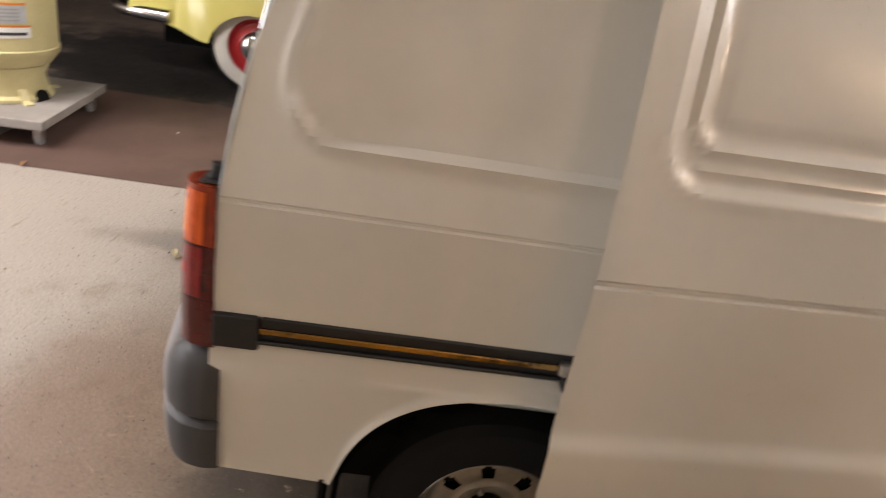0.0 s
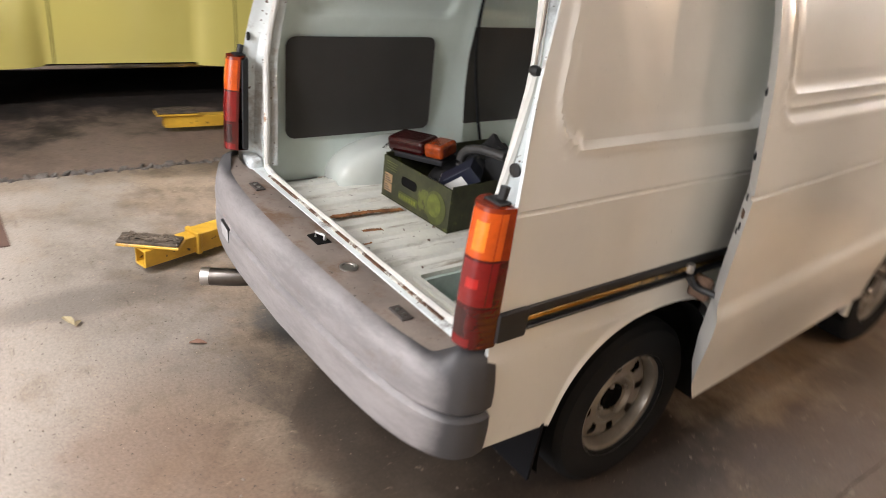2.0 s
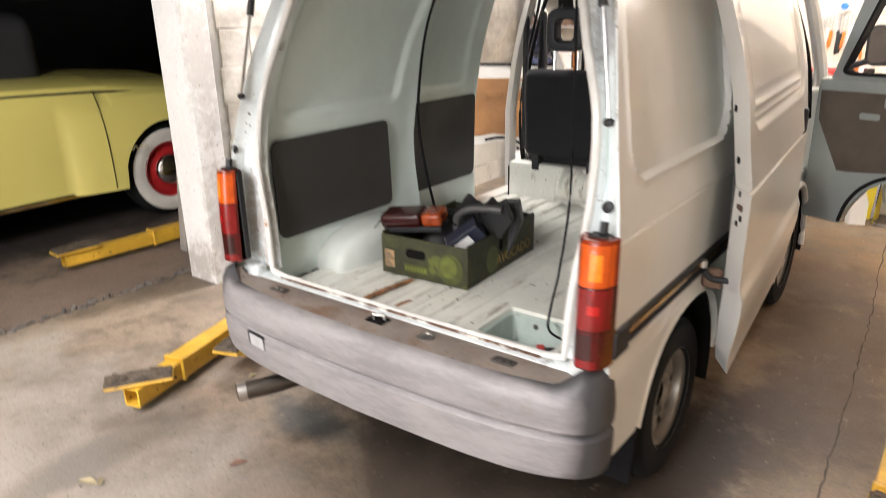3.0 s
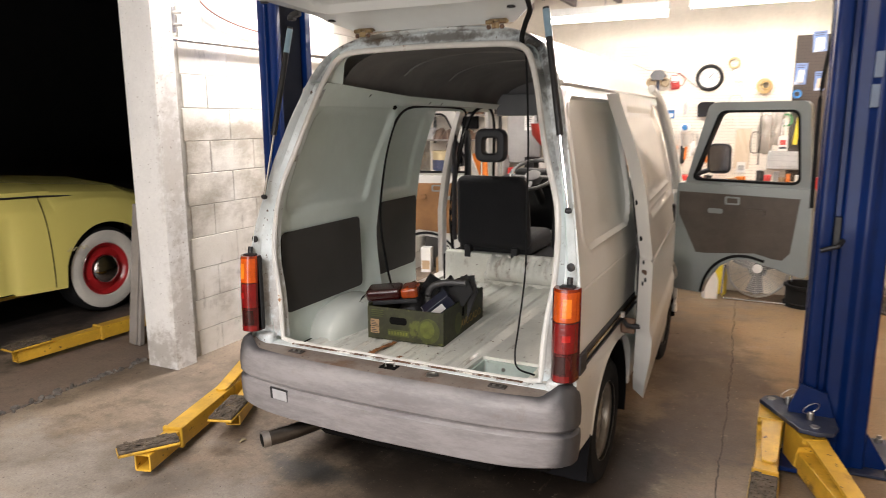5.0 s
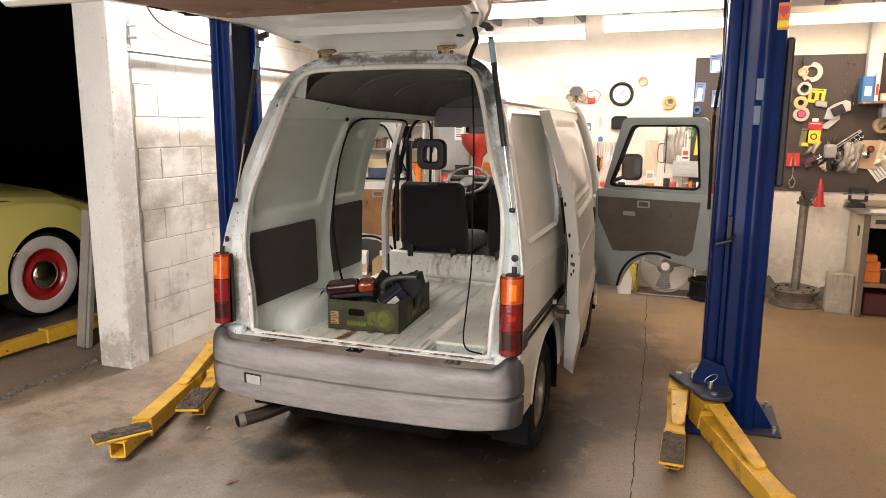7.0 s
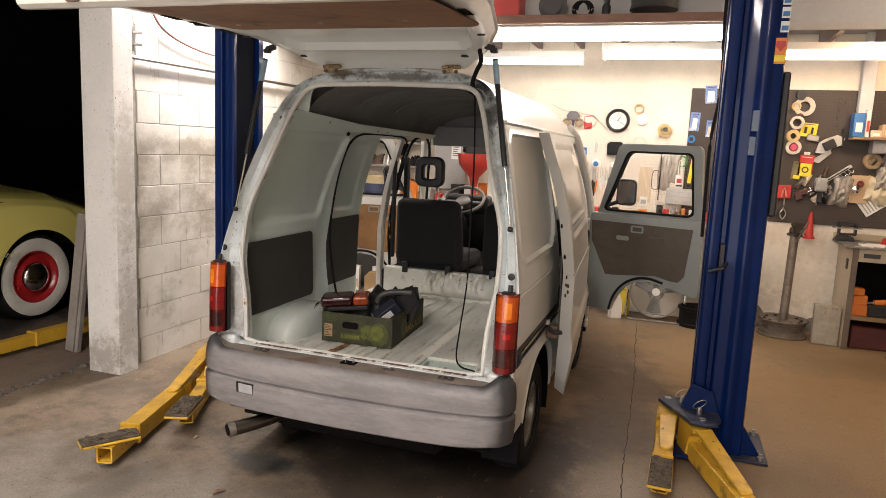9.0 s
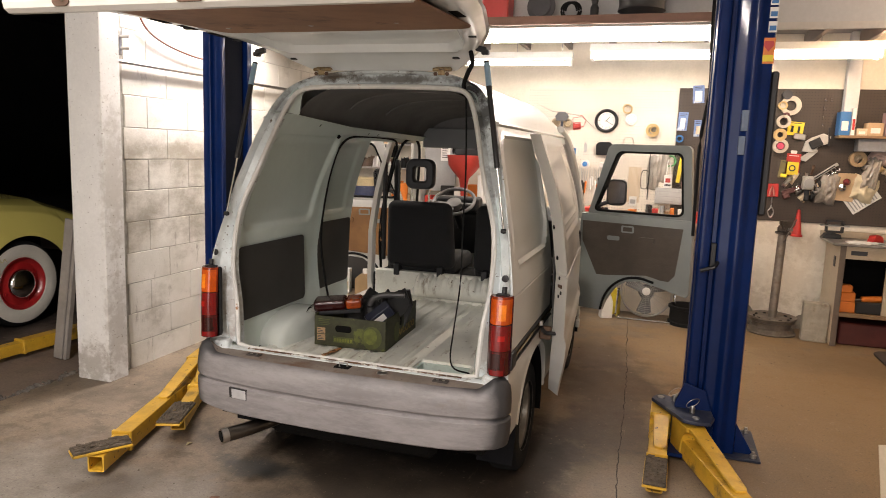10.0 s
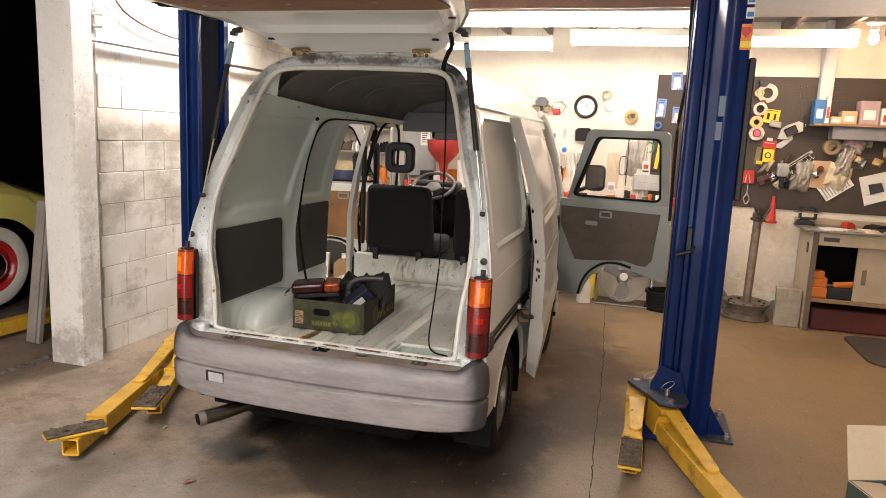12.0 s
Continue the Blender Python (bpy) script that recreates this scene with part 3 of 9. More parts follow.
floor = solo("floor", Box(-2.3, 6.0, -6.0, BACK_Y + 0.1, -0.15, 0.0), CONCRETE, "grey brown-stained concrete workshop floor with painted shade under the van", "floor", kind="structure")
bay_floor = solo("floor_bay", Box(-9.0, -2.33, -6.0, 9.0, -0.15, -0.004), BAY_CONCRETE, "brown-stained concrete floor of the dark bay, shade painted round the car", "floor", kind="structure")


def crumbled_seam():
    bm = bmesh.new()
    rng = random.Random(4)
    box(bm, -2.36, -2.27, -6.0, 4.4, -0.1, -0.012)
    y = -3.0
    while y < 1.0:
        s = rng.uniform(0.008, 0.026)
        x = -2.315 + rng.uniform(-0.03, 0.03)
        if -1.78 < y < -0.53:
            y += 0.02
            continue
        bmesh.ops.create_icosphere(bm, subdivisions=1, radius=s, matrix=Matrix.Translation((x, y, -0.004)) @ Euler((rng.random() * 3, rng.random() * 3, 0)).to_matrix().to_4x4() @ Matrix.Diagonal((1, 1.3, 0.55, 1)))
        y += rng.uniform(0.008, 0.03)
    return bm


solo("floor_seam", crumbled_seam(), surface("crumbled_joint", (0.16, 0.14, 0.12), 0.9, dark=0.5, coarse=25, fine=120, grit=0.2), "crumbled dark expansion joint between two bays", "floor joint", kind="structure")


def crack(points, width, seed):
    rng = random.Random(seed)
    P = spline(points, 90)
    rows = []
    for p in P:
        c = p + Vector((rng.uniform(-0.006, 0.006), 0, 0))
        w = width * rng.uniform(0.3, 1.0)
        rows.append([(c.x - w, c.y, 0.0025), (c.x + w, c.y, 0.0025)])
    return thick(Skin(rows), 0.002)


CRACK_DARK = surface("crack_dirt", (0.045, 0.035, 0.028), 0.95, grit=0.0)
solo("floor_crack", crack([(1.14, 0.0, 0), (1.13, 0.45, 0), (1.11, 1.0, 0), (1.10, 1.7, 0), (1.085, 2.3, 0), (1.05, 3.0, 0), (1.0, 4.2, 0)], 0.0032, 2), CRACK_DARK, "thin dark crack along the concrete", "crack", kind="structure")
solo("floor_crack", crack([(-1.5, -1.9, 0), (-1.58, -1.6, 0), (-1.52, -1.42, 0)], 0.003, 5), CRACK_DARK, "short hairline crack in the concrete", "crack", kind="structure")

# walls that close the place
solo("wall_back", Box(-2.3, 6.0, BACK_Y, BACK_Y + 0.2, 0.0, 3.5), WALL_WHITE, "scuffed white painted workshop wall", "wall", kind="structure")
solo("wall_right", Box(6.0, 6.2, -6.0, BACK_Y + 0.2, 0.0, 3.5), WALL_WHITE, "white painted workshop wall", "wall", kind="structure")
solo("wall_rear", box(box(Box(-9.0, -1.2, -6.2, -6.0, 0.0, 3.5), 2.4, 6.2, -6.2, -6.0, 0.0, 3.5), -1.2, 2.4, -6.2, -6.0, 2.4, 3.5), WALL_WHITE, "white painted workshop wall with an open doorway", "wall", kind="structure")
sky = bpy.data.lights.new("doorway_daylight", "AREA")
sky.shape, sky.size, sky.size_y, sky.energy, sky.color = "RECTANGLE", 3.6, 2.4, DOOR_POWER, (1.0, 0.97, 0.92)
new("doorway_daylight", sky).matrix_world = pose(0.6, -6.1, 1.2, 90, 0, 0)
solo("wall_bay_far", Box(-9.2, -9.0, -6.2, 9.2, 0.0, 3.5), WALL_DARK, "bay wall coloured near-black to keep the bay dark", "wall", kind="structure")
solo("wall_bay_end", Box(-9.0, -2.3, 9.0, 9.2, 0.0, 3.5), WALL_DARK, "bay wall coloured near-black to keep the bay dark", "wall", kind="structure")
solo("ceiling", Box(-2.3, 6.2, -6.2, BACK_Y + 0.2, 3.4, 3.5), CEILING_WHITE, "dull white workshop ceiling", "ceiling", kind="structure")
solo("ceiling_bay", Box(-9.2, -2.3, -6.2, 9.2, 3.4, 3.5), WALL_DARK, "bay ceiling coloured near-black to keep the bay dark", "ceiling", kind="structure")
# Unseen beam, hung low to hold lamp light back from the bay.
solo("light_cut_beam", Box(-2.3, -2.06, -6.0, 0.866, 2.45, 3.4), WALL_WHITE, "unseen white beam over the opening between bays, hung low to cut light", "beam", kind="structure")

wall_left = solo("wall_left", Box(-2.25, WALL_X - 0.006, 1.03, 9.0, 0.0, 3.4), JOINT_GREY, "white painted concrete block wall, scuffed and dirty", "wall", kind="structure")
block_mesh = mesh_of(Box(-0.05, 0.0045, 0.0015, 0.4045, 0.0015, 0.2012, bev=0.003), smooth=False)
block_mesh.materials.append(BLOCK_WHITE)
half_mesh = mesh_of(Box(-0.05, 0.0045, 0.0015, 0.2015, 0.0015, 0.2012, bev=0.003), smooth=False)
half_mesh.materials.append(BLOCK_WHITE)
rng = random.Random(7)
for row in range(17):
    z = -0.036 + row * 0.2027
    y = 1.335 - 0.406 if row % 2 == 0 else 1.525 - 0.406
    while y < BACK_Y - 0.05:
        whole = y >= 1.03 and y + 0.406 < BACK_Y
        if whole or y + 0.203 > 1.03:
            ob = new("block", block_mesh if whole else half_mesh)
            ob.parent = wall_left
            ob.location = (WALL_X - 0.0055 + rng.uniform(-0.001, 0.0015), y if whole or y >= 1.03 else y + 0.203, z)
        y += 0.406
solo("wall_pier", Prism(rounded(-2.228, -1.980, 0.868, 1.028, 0.008, 2), 0.0, 3.4, axis="z"), COLUMN_WHITE, "chipped white painted square pier at the wall's end", "pier", kind="structure")
rng = random.Random(17)
foot = [(1.62, 0.0), (2.66, 0.0)] + [(2.66 - 0.04 * k, max(0.03, 0.13 + 0.05 * math.sin(k * 0.9) + rng.uniform(-0.035, 0.035))) for k in range(27)]
solo("wall_patch", Prism(foot, BACK_Y - 0.006, BACK_Y + 0.001, bev=0.0015), surface("bare_grey_render", (0.24, 0.215, 0.18), 0.9, dark=0.5, coarse=9, fine=90, grit=0.2), "bare grey render where the wall foot has crumbled", "wall patch", kind="structure")
track = thing("conduit", "grey metal conduit running along the block wall", "conduit", kind="structure")
part("pipe", Tube([(-2.025, 1.06, 1.985), (-2.025, 2.0, 1.992), (-2.025, 4.4, 2.0)], 0.012), STEEL, track)
part("bracket", Box(-2.045, -2.0, 1.045, 1.075, 2.02, 2.17, bev=0.004), STEEL, track)
part("bolt", Cyl(0.009, (-2.0, 1.06, 2.13), (-1.95, 1.08, 2.13), steps=8), STEEL, track)
part("bolt", Cyl(0.009, (-2.0, 1.06, 2.06), (-1.95, 1.08, 2.06), steps=8), STEEL, track)
solo("air_hose", Tube([(-2.03, 1.2, 2.45), (-2.02, 1.28, 2.25), (-2.02, 1.45, 2.16), (-2.02, 1.75, 2.11), (-2.02, 2.1, 2.10)], 0.008, n=24), surface("brown_hose", (0.18, 0.07, 0.045), 0.5), "brown rubber air hose looping along the wall", "hose")

# loft over the far end of the bay
LOFT_Y = 2.60
solo("loft_shelf", Box(-2.04, 1.50, LOFT_Y, 2.95, 2.445, 2.475), JOIST_WOOD, "painted timber storage shelf at the loft's edge", "shelf", kind="structure")
solo("trim", Box(-2.04, 1.45, LOFT_Y - 0.02, LOFT_Y - 0.001, 2.425, 2.485), surface("brown_board", (0.22, 0.12, 0.085), 0.7), "brown timber edge of the storage loft", "trim", kind="structure")
solo("loft_back", Box(-2.04, 1.50, 2.952, 2.97, 2.445, 3.398), SOFFIT_GREY, "grey board behind the loft shelf", "wall", kind="structure")
solo("loft_ceiling", Box(-2.04, 5.98, 2.972, BACK_Y - 0.002, 2.64, 2.68), LOFT_BOARD, "dull grey underside of the storage loft", "ceiling", kind="structure")
solo("soffit", Box(1.505, 5.98, LOFT_Y - 0.05, LOFT_Y, 2.365, 3.398), SOFFIT_GREY, "grey painted board closing the loft's front", "soffit", kind="structure")
solo("trim", Box(1.505, 5.98, LOFT_Y - 0.075, LOFT_Y - 0.052, 2.355, 2.40), CEILING_WHITE, "pale timber strip under the grey board", "trim", kind="structure")
for x in np.arange(-1.8, 5.9, 0.41):
    solo("joist", Box(x, x + 0.04, 2.974, BACK_Y - 0.004, 2.52, 2.638, bev=0.002), JOIST_WOOD, "painted timber joist under the storage loft", "joist", kind="structure")

solo("peg_panel", Box(-0.12, 1.298, BACK_Y - 0.012, BACK_Y - 0.004, 0.98, 2.15), PEG_CREAM, "cream perforated tool board on the wall", "pegboard", kind="structure")
solo("peg_panel", Box(1.302, 5.9, BACK_Y - 0.012, BACK_Y - 0.004, 0.985, 2.165), PEG_DARK, "dark brown perforated tool board on the wall", "pegboard", kind="structure")
solo("wall_post", Box(2.655, 2.760, BACK_Y - 0.11, BACK_Y - 0.014, 1.86, 2.638, bev=0.004), SOFFIT_GREY, "grey concrete-coloured post against the tool board", "post", kind="structure")


def fluorescent(name_at, length, tubes=2, lit=TUBE_LIT):
    t = thing("fluorescent_light", "white strip light with lit fluorescent tubes", "lamp", group="strip lights", at=name_at)
    h = length / 2
    w = 0.06 if tubes == 1 else 0.11
    part("housing", Prism([(-w, 0.0), (w, 0.0), (w * 0.75, 0.06), (-w * 0.75, 0.06)], -h, h, axis="x", bev=0.003, seg=1), LAMP_WHITE, t)
    for k in range(tubes):
        y = 0 if tubes == 1 else (-0.055 + 0.11 * k)
        part("lamp_tube", Cyl(0.019, (-h + 0.03, y, -0.035), (h - 0.03, y, -0.035), steps=12), lit, t)
        for s in (-1, 1):
            part("lamp_holder", Box(s * (h - 0.015) - 0.012, s * (h - 0.015) + 0.012, y - 0.018, y + 0.018, -0.065, 0.0, bev=0.003), LAMP_WHITE, t)
    return t


fluorescent(pose(0.47, 2.76, 2.415), 2.05, 2, TUBE_FRONT)
fluorescent(pose(0.47, 3.16, 2.455), 2.05, 2, TUBE_FRONT)
for strip, rods in ((fluorescent(pose(1.64, 3.75, 2.395), 2.2), (-0.55, 0.68)), (fluorescent(pose(-0.13, 3.9, 2.36), 1.0, 1), (-0.01, 0.40))):
    for x in rods:
        part("hanger", Cyl(0.004, (x, 0, 0.055), (x, 0, 0.18), steps=6), STEEL, strip)


def glow(at, length, power, color):
    """The light of a pair of tubes, just under them."""
    lamp = bpy.data.lights.new("tube_glow", "AREA")
    lamp.shape, lamp.size, lamp.size_y, lamp.energy, lamp.color = "RECTANGLE", length, 0.16, power, color
    new("tube_glow", lamp).matrix_world = at @ pose(0, 0, -0.075)


wall_strip = fluorescent(pose(-1.72, 1.95, 2.86, 0, 0, 90), 1.25, 2, TUBE_COOL)
glow(pose(-1.72, 1.95, 2.86, 0, 28, 0) @ pose(0, 0, 0, 0, 0, 90), 1.2, WALL_POWER, (1.0, 0.93, 0.85))
for x in (-0.5, 0.5):
    part("hanger", Cyl(0.004, (x, 0, 0.05), (x, 0, 0.545), steps=6), STEEL, wall_strip)
for x, y, length, mat, power, color in ((-0.5, -2.3, 2.0, TUBE_COOL, MID_POWER, (1.0, 0.93, 0.86)), (3.0, 2.3, 2.0, TUBE_WARM, WARM_POWER, (1.0, 0.72, 0.48)), (0.8, -4.7, 2.4, TUBE_COOL, REAR_POWER, (1.0, 0.94, 0.88))):
    fluorescent(pose(x, y, 3.335, 0, 0, 90), length, 2, mat)
    glow(pose(x, y, 3.335, 0, 0, 90), length - 0.1, power, color)


def bulb(x, y, z):
    t = thing("ceiling_bulb", "bare lit bulb in a white ceiling socket", "lamp", at=pose(x, y, z))
    part("socket", Lathe([(0.055, 0.0), (0.055, -0.012), (0.03, -0.025), (0.028, -0.06)]), LAMP_WHITE, t)
    part("stem", Cyl(0.010, (0, 0, 0.0), (0, 0, 0.173), steps=10), LAMP_WHITE, t)
    part("glass_bulb", Lathe([(0.012, -0.055), (0.016, -0.07), (0.03, -0.10), (0.032, -0.125), (0.022, -0.15), (0.0, -0.158)], steps=20), BULB_LIT, t)
    return t


bulb(2.766, 3.4, 2.465)


# ---- the van ----
van = thing("van", "small white panel van with open rear hatch and doors", "van")
Z_W = [0.33, 0.62, 0.95, 1.20, 1.34, 1.45, 1.62, 1.72, 1.79, 1.835, 1.855, 1.862]
X_W = [0.690, 0.700, 0.700, 0.664, 0.632, 0.603, 0.550, 0.505, 0.440, 0.330, 0.180, 0.0]
Z_R = [0.33, 0.65, 0.96, 1.20, 1.35, 1.50, 1.65, 1.78, 1.862]
Y_R = [0.115, 0.112, 0.125, 0.165, 0.215, 0.29, 0.36, 0.42, 0.47]


def half_w(z):
    return float(np.interp(z, Z_W, X_W))


def rear_y(z):
    return float(np.interp(z, Z_R, Y_R))


WHEEL_R, WHEEL_F = 0.705, 2.36


def quarter_panel(y_end=1.10):
    zs = sorted(set([round(v, 4) for v in np.arange(0.625, 1.632, 0.0125)] + [0.938, 0.944, 0.948, 0.952, 0.956, 0.962]))
    ys = np.concatenate([np.linspace(0.112, 0.34, 40), np.linspace(0.345, 1.045, 72), np.linspace(1.05, y_end, 6)])
    rows = []
    for y0 in ys:
        d = abs(y0 - WHEEL_R)
        zb = 0.367 - 0.065 * min(y0 - 0.112, 0.25)
        if d < 0.352:
            zb = max(zb, 0.262 + 0.352 * (1 - (d / 0.352) ** 2.4) ** (1 / 2.4))
        elif y0 > WHEEL_R:
            zb = 0.30
        row = []
        k = max(0.0, 1 - (y0 - 0.112) / (y_end - 0.112))
        for z in list(np.linspace(zb, 0.62, 14)) + zs:
            y = y0 + k * (rear_y(z) - 0.112)
            x = half_w(z)
            lean = (rear_y(z) - 0.165) * 0.75
            dd = rect_dist(y - lean, z, 0.222, 1.02, 1.062, 1.585, 0.115)
            x -= 0.012 * smooth01(0.0, -0.012, dd) + 0.004 * smooth01(-0.022, -0.055, dd)
            x += 0.0065 * math.exp(-(dd / 0.009) ** 2)
            if abs(z - 0.95) < 0.0055:
                x -= 0.003
            x += 0.006 * smooth01(0.632, 0.61, z)
            if d < 0.352:
                x += 0.006 * smooth01(0.03, 0.0, z - zb)
            row.append((x, y, z))
        row.insert(0, (row[0][0] - 0.025, row[0][1], row[0][2] - 0.002))
        rows.append(row)
    return Skin(rows)


part("quarter_panel", quarter_panel(), WHITE_PAINT, van)


def drawn_in(bm):
    """The outer edge of the far rear pillar leans in a little more than the near one."""
    for v in bm.verts:
        if v.co.x < -0.3:
            v.co.x += float(np.interp(v.co.z, [0.35, 0.6, 0.9, 1.2, 1.35, 1.5, 1.62], [0.0, 0.006, 0.012, 0.034, 0.022, 0.008, 0.0])) * smooth01(0.46, 0.24, v.co.y)
    return bm


part("quarter_panel", drawn_in(mirror_x(quarter_panel())), WHITE_PAINT, van)


def inner_side():
    rows = []
    for y0 in np.linspace(0.17, 1.048, 76):
        row = []
        k = max(0.0, 1 - (y0 - 0.17) / 0.95)
        for z in np.arange(0.53, 1.60, 0.0135):
            y = y0 + k * (rear_y(z) - 0.112)
            x = half_w(z) - 0.055 - 0.03 * smooth01(0.9, 0.55, z)
            lean = (rear_y(z) - 0.165) * 0.75
            dd = rect_dist(y - lean, z, 0.285, 0.96, 1.10, 1.56, 0.06)
            x += 0.016 * smooth01(0.0, -0.035, dd)
            x -= 0.01 * smooth01(0.99, 1.10, y) * (1 if z > 0.6 else 0)
            row.append((x, y, z))
        rows.append(row)
    return Skin(rows)


part("inner_side_panel", mirror_x(inner_side()), INNER_PAINT, van, "pale grey-green painted inner side panel")
part("inner_side_panel", inner_side(), INNER_PAINT, van, "pale grey-green painted inner side panel")
for s in (-1, 1):
    bm = Prism(rounded(0.255, 0.865, 0.685, 1.035, 0.03), 0.0, 0.006, axis="x", bev=0.002)
    for v in bm.verts:
        v.co.x = s * (half_w(v.co.z) - 0.062 - 0.03 * smooth01(0.9, 0.55, v.co.z) - v.co.x)
    part("cargo_trim_board", bm, TRIM_GREY, van, "dark grey hardboard cargo trim")

# rear aperture: outer edge and inner lip of the pillars
OUTER = [(0.70, 0.112, 0.60), (0.70, 0.118, 0.8), (0.70, 0.125, 0.96), (0.664, 0.165, 1.20), (0.603, 0.265, 1.45), (0.550, 0.347, 1.62), (0.505, 0.392, 1.72), (0.44, 0.425, 1.79), (0.33, 0.452, 1.835), (0.18, 0.466, 1.855), (0.0, 0.47, 1.862)]
INNER = [(0.560, 0.165, 0.612), (0.572, 0.17, 0.8), (0.598, 0.18, 0.98), (0.590, 0.22, 1.20), (0.527, 0.27, 1.40), (0.472, 0.34, 1.60), (0.436, 0.38, 1.70), (0.405, 0.402, 1.75), (0.345, 0.418, 1.775), (0.18, 0.427, 1.782), (0.0, 0.43, 1.785)]


def both_sides(pts, n):
    right = spline(pts, n)
    return [Vector((-p.x, p.y, p.z)) for p in right] + list(reversed(right[:-1]))


def aperture():
    a, b = both_sides(OUTER, 48), both_sides(INNER, 48)
    for p in a:
        if p.x < 0:
            p.x += float(np.interp(p.z, [0.35, 0.6, 0.9, 1.2, 1.35, 1.5, 1.62], [0.0, 0.006, 0.012, 0.034, 0.022, 0.008, 0.0]))
    rows = []
    for p, q in zip(a, b):
        row = []
        for t, dy in ((0.0, 0.0), (0.06, -0.006), (0.16, 0.004), (0.24, 0.028), (0.74, 0.034), (0.84, 0.012), (0.93, 0.0), (1.0, 0.0), (1.04, 0.03)):
            c = p.lerp(q, t)
            row.append((c.x, c.y + dy, c.z))
        rows.append(row)
    return Skin(rows)


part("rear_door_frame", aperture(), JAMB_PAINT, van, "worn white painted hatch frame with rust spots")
lip = both_sides(INNER, 40)
ring = [Vector((-0.50, 0.165, 0.600))] + lip + [Vector((0.50, 0.165, 0.600))] + [Vector((x, 0.165, 0.598)) for x in np.linspace(0.35, -0.35, 8)]
part("weather_strip", Tube([(p.x, p.y - 0.004, p.z) for p in ring], 0.011, steps=8, closed=True), surface("white_edge_paint", (0.78, 0.77, 0.72), 0.35, stain=(0.3, 0.15, 0.06), stain_at=(0.62, 0.7), stain_scale=12), van, "white painted edge of the hatch opening")
part("rear_sill", Skin([[(-0.60, y, z), (-0.3, y, z), (0.0, y, z), (0.3, y, z), (0.60, y, z)] for y, z in ((0.115, 0.585), (0.125, 0.597), (0.15, 0.600), (0.175, 0.598), (0.20, 0.575), (0.215, 0.53))]), JAMB_PAINT, van, "rust-edged white load sill")
part("rust_streak", Box(-0.50, 0.50, 0.140, 0.150, 0.5985, 0.6035, bev=0.001), surface("rust_line", (0.17, 0.085, 0.045), 0.8, coarse=22, dark=0.35, stain=(0.6, 0.58, 0.52), stain_at=(0.5, 0.6), stain_scale=18), van, "line of rust along the load sill")


def rail_top(y):
    return float(np.interp(y, [0.45, 0.7, 1.05, 2.3], [1.656, 1.642, 1.622, 1.602]))


def roof(offset=0.0, y0=0.47, y1=2.45, first=6, edge=None):
    rows = []
    for y in np.linspace(y0, y1, 40):
        drop = 0.05 * smooth01(1.9, 2.5, y)
        row = []
        for z, x in list(zip(Z_W, X_W))[first:]:
            row.append((x - offset * (1 if x > 0 else 0), y if offset else y + (rear_y(z) - 0.005 - y0) * smooth01(1.0, y0, y), z - offset - drop))
        if edge:
            row.insert(0, (edge, y, rail_top(y) - 0.012))
        row = [(-a, b, c) for a, b, c in row[:-1]] + row[::-1]
        row = spline(row, 41)
        rows.append(row)
    return Skin(rows)


part("roof", roof(), WHITE_PAINT, van)
part("headliner", roof(0.055, 0.50, 2.40, 7, 0.454), HEADLINER, van, "dark grey fabric headliner")

for y in (0.95, 1.45):
    row = [(-a, y, c) for a, c in ((0.40, 1.715), (0.33, 1.760), (0.2, 1.796))] + [(0, y, 1.8075)] + [(a, y, c) for a, c in ((0.2, 1.796), (0.33, 1.760), (0.40, 1.715))]
    part("roof_bow", Tube(row, 0.005, n=24), HEADLINER, van)
for s in (-1, 1):
    part("cant_rail", Skin([[(s * (half_w(1.56) - 0.050), y, 1.556), (s * (half_w(1.575) - 0.060), y, 1.578), (s * 0.464, y, rail_top(y) - 0.030), (s * 0.436, y, rail_top(y)), (s * 0.47, y, rail_top(y) + 0.008), (s * half_w(1.655), y, 1.655), (s * half_w(1.62), y, 1.62), (s * half_w(1.585), y, 1.585)] for y in np.linspace(0.36, 2.35, 30)], closed=False), INNER_PAINT, van)
    part("corner_panel", Skin([[(s * min(x, half_w(z) - 0.03), y, z) for x, y in ((0.455 - 0.13 * k, 0.405), (0.434 - 0.13 * k, 0.44), (0.424 - 0.13 * k, 0.466), (0.432 - 0.13 * k, 0.482), (0.50 - 0.13 * k, 0.505))] for z, k in ((1.585, -0.62), (1.615, -0.42), (1.64, -0.18), (1.66, -0.04), (1.70, 0.0), (1.74, 0.05), (1.76, 0.16), (1.772, 0.36))]), INNER_PAINT, van, "pale painted corner inside the hatch frame")
    part("drip_rail", Tube([(s * (half_w(1.632) + 0.004), y, 1.632) for y in np.linspace(0.36, 2.3, 20)], 0.010, steps=6), WHITE_PAINT, van)
    for y, z, x in ((0.73, rail_top(0.73) - 0.016, 0.462), (1.33, rail_top(1.33) - 0.016, 0.462), (1.47, rail_top(1.47) - 0.016, 0.462), (1.03, 1.570, 0.502)):
        part("hole_plug", Lathe([(0.010, -0.012), (0.010, 0.004), (0.0, 0.005)], pose(s * x, y, z, 0, -s * 50, 0), 12), DARK_VOID, van)

# ribbed cargo floor
xs = []
x = -0.60
zf = 0.53
prof = []
k = 0
while x < 0.60:
    prof += [(x, zf), (x + 0.035, zf), (x + 0.042, zf + 0.010), (x + 0.082, zf + 0.010), (x + 0.089, zf)]
    x += 0.089
prof = [p for p in prof if p[0] <= 0.60] + [(0.60, zf)]
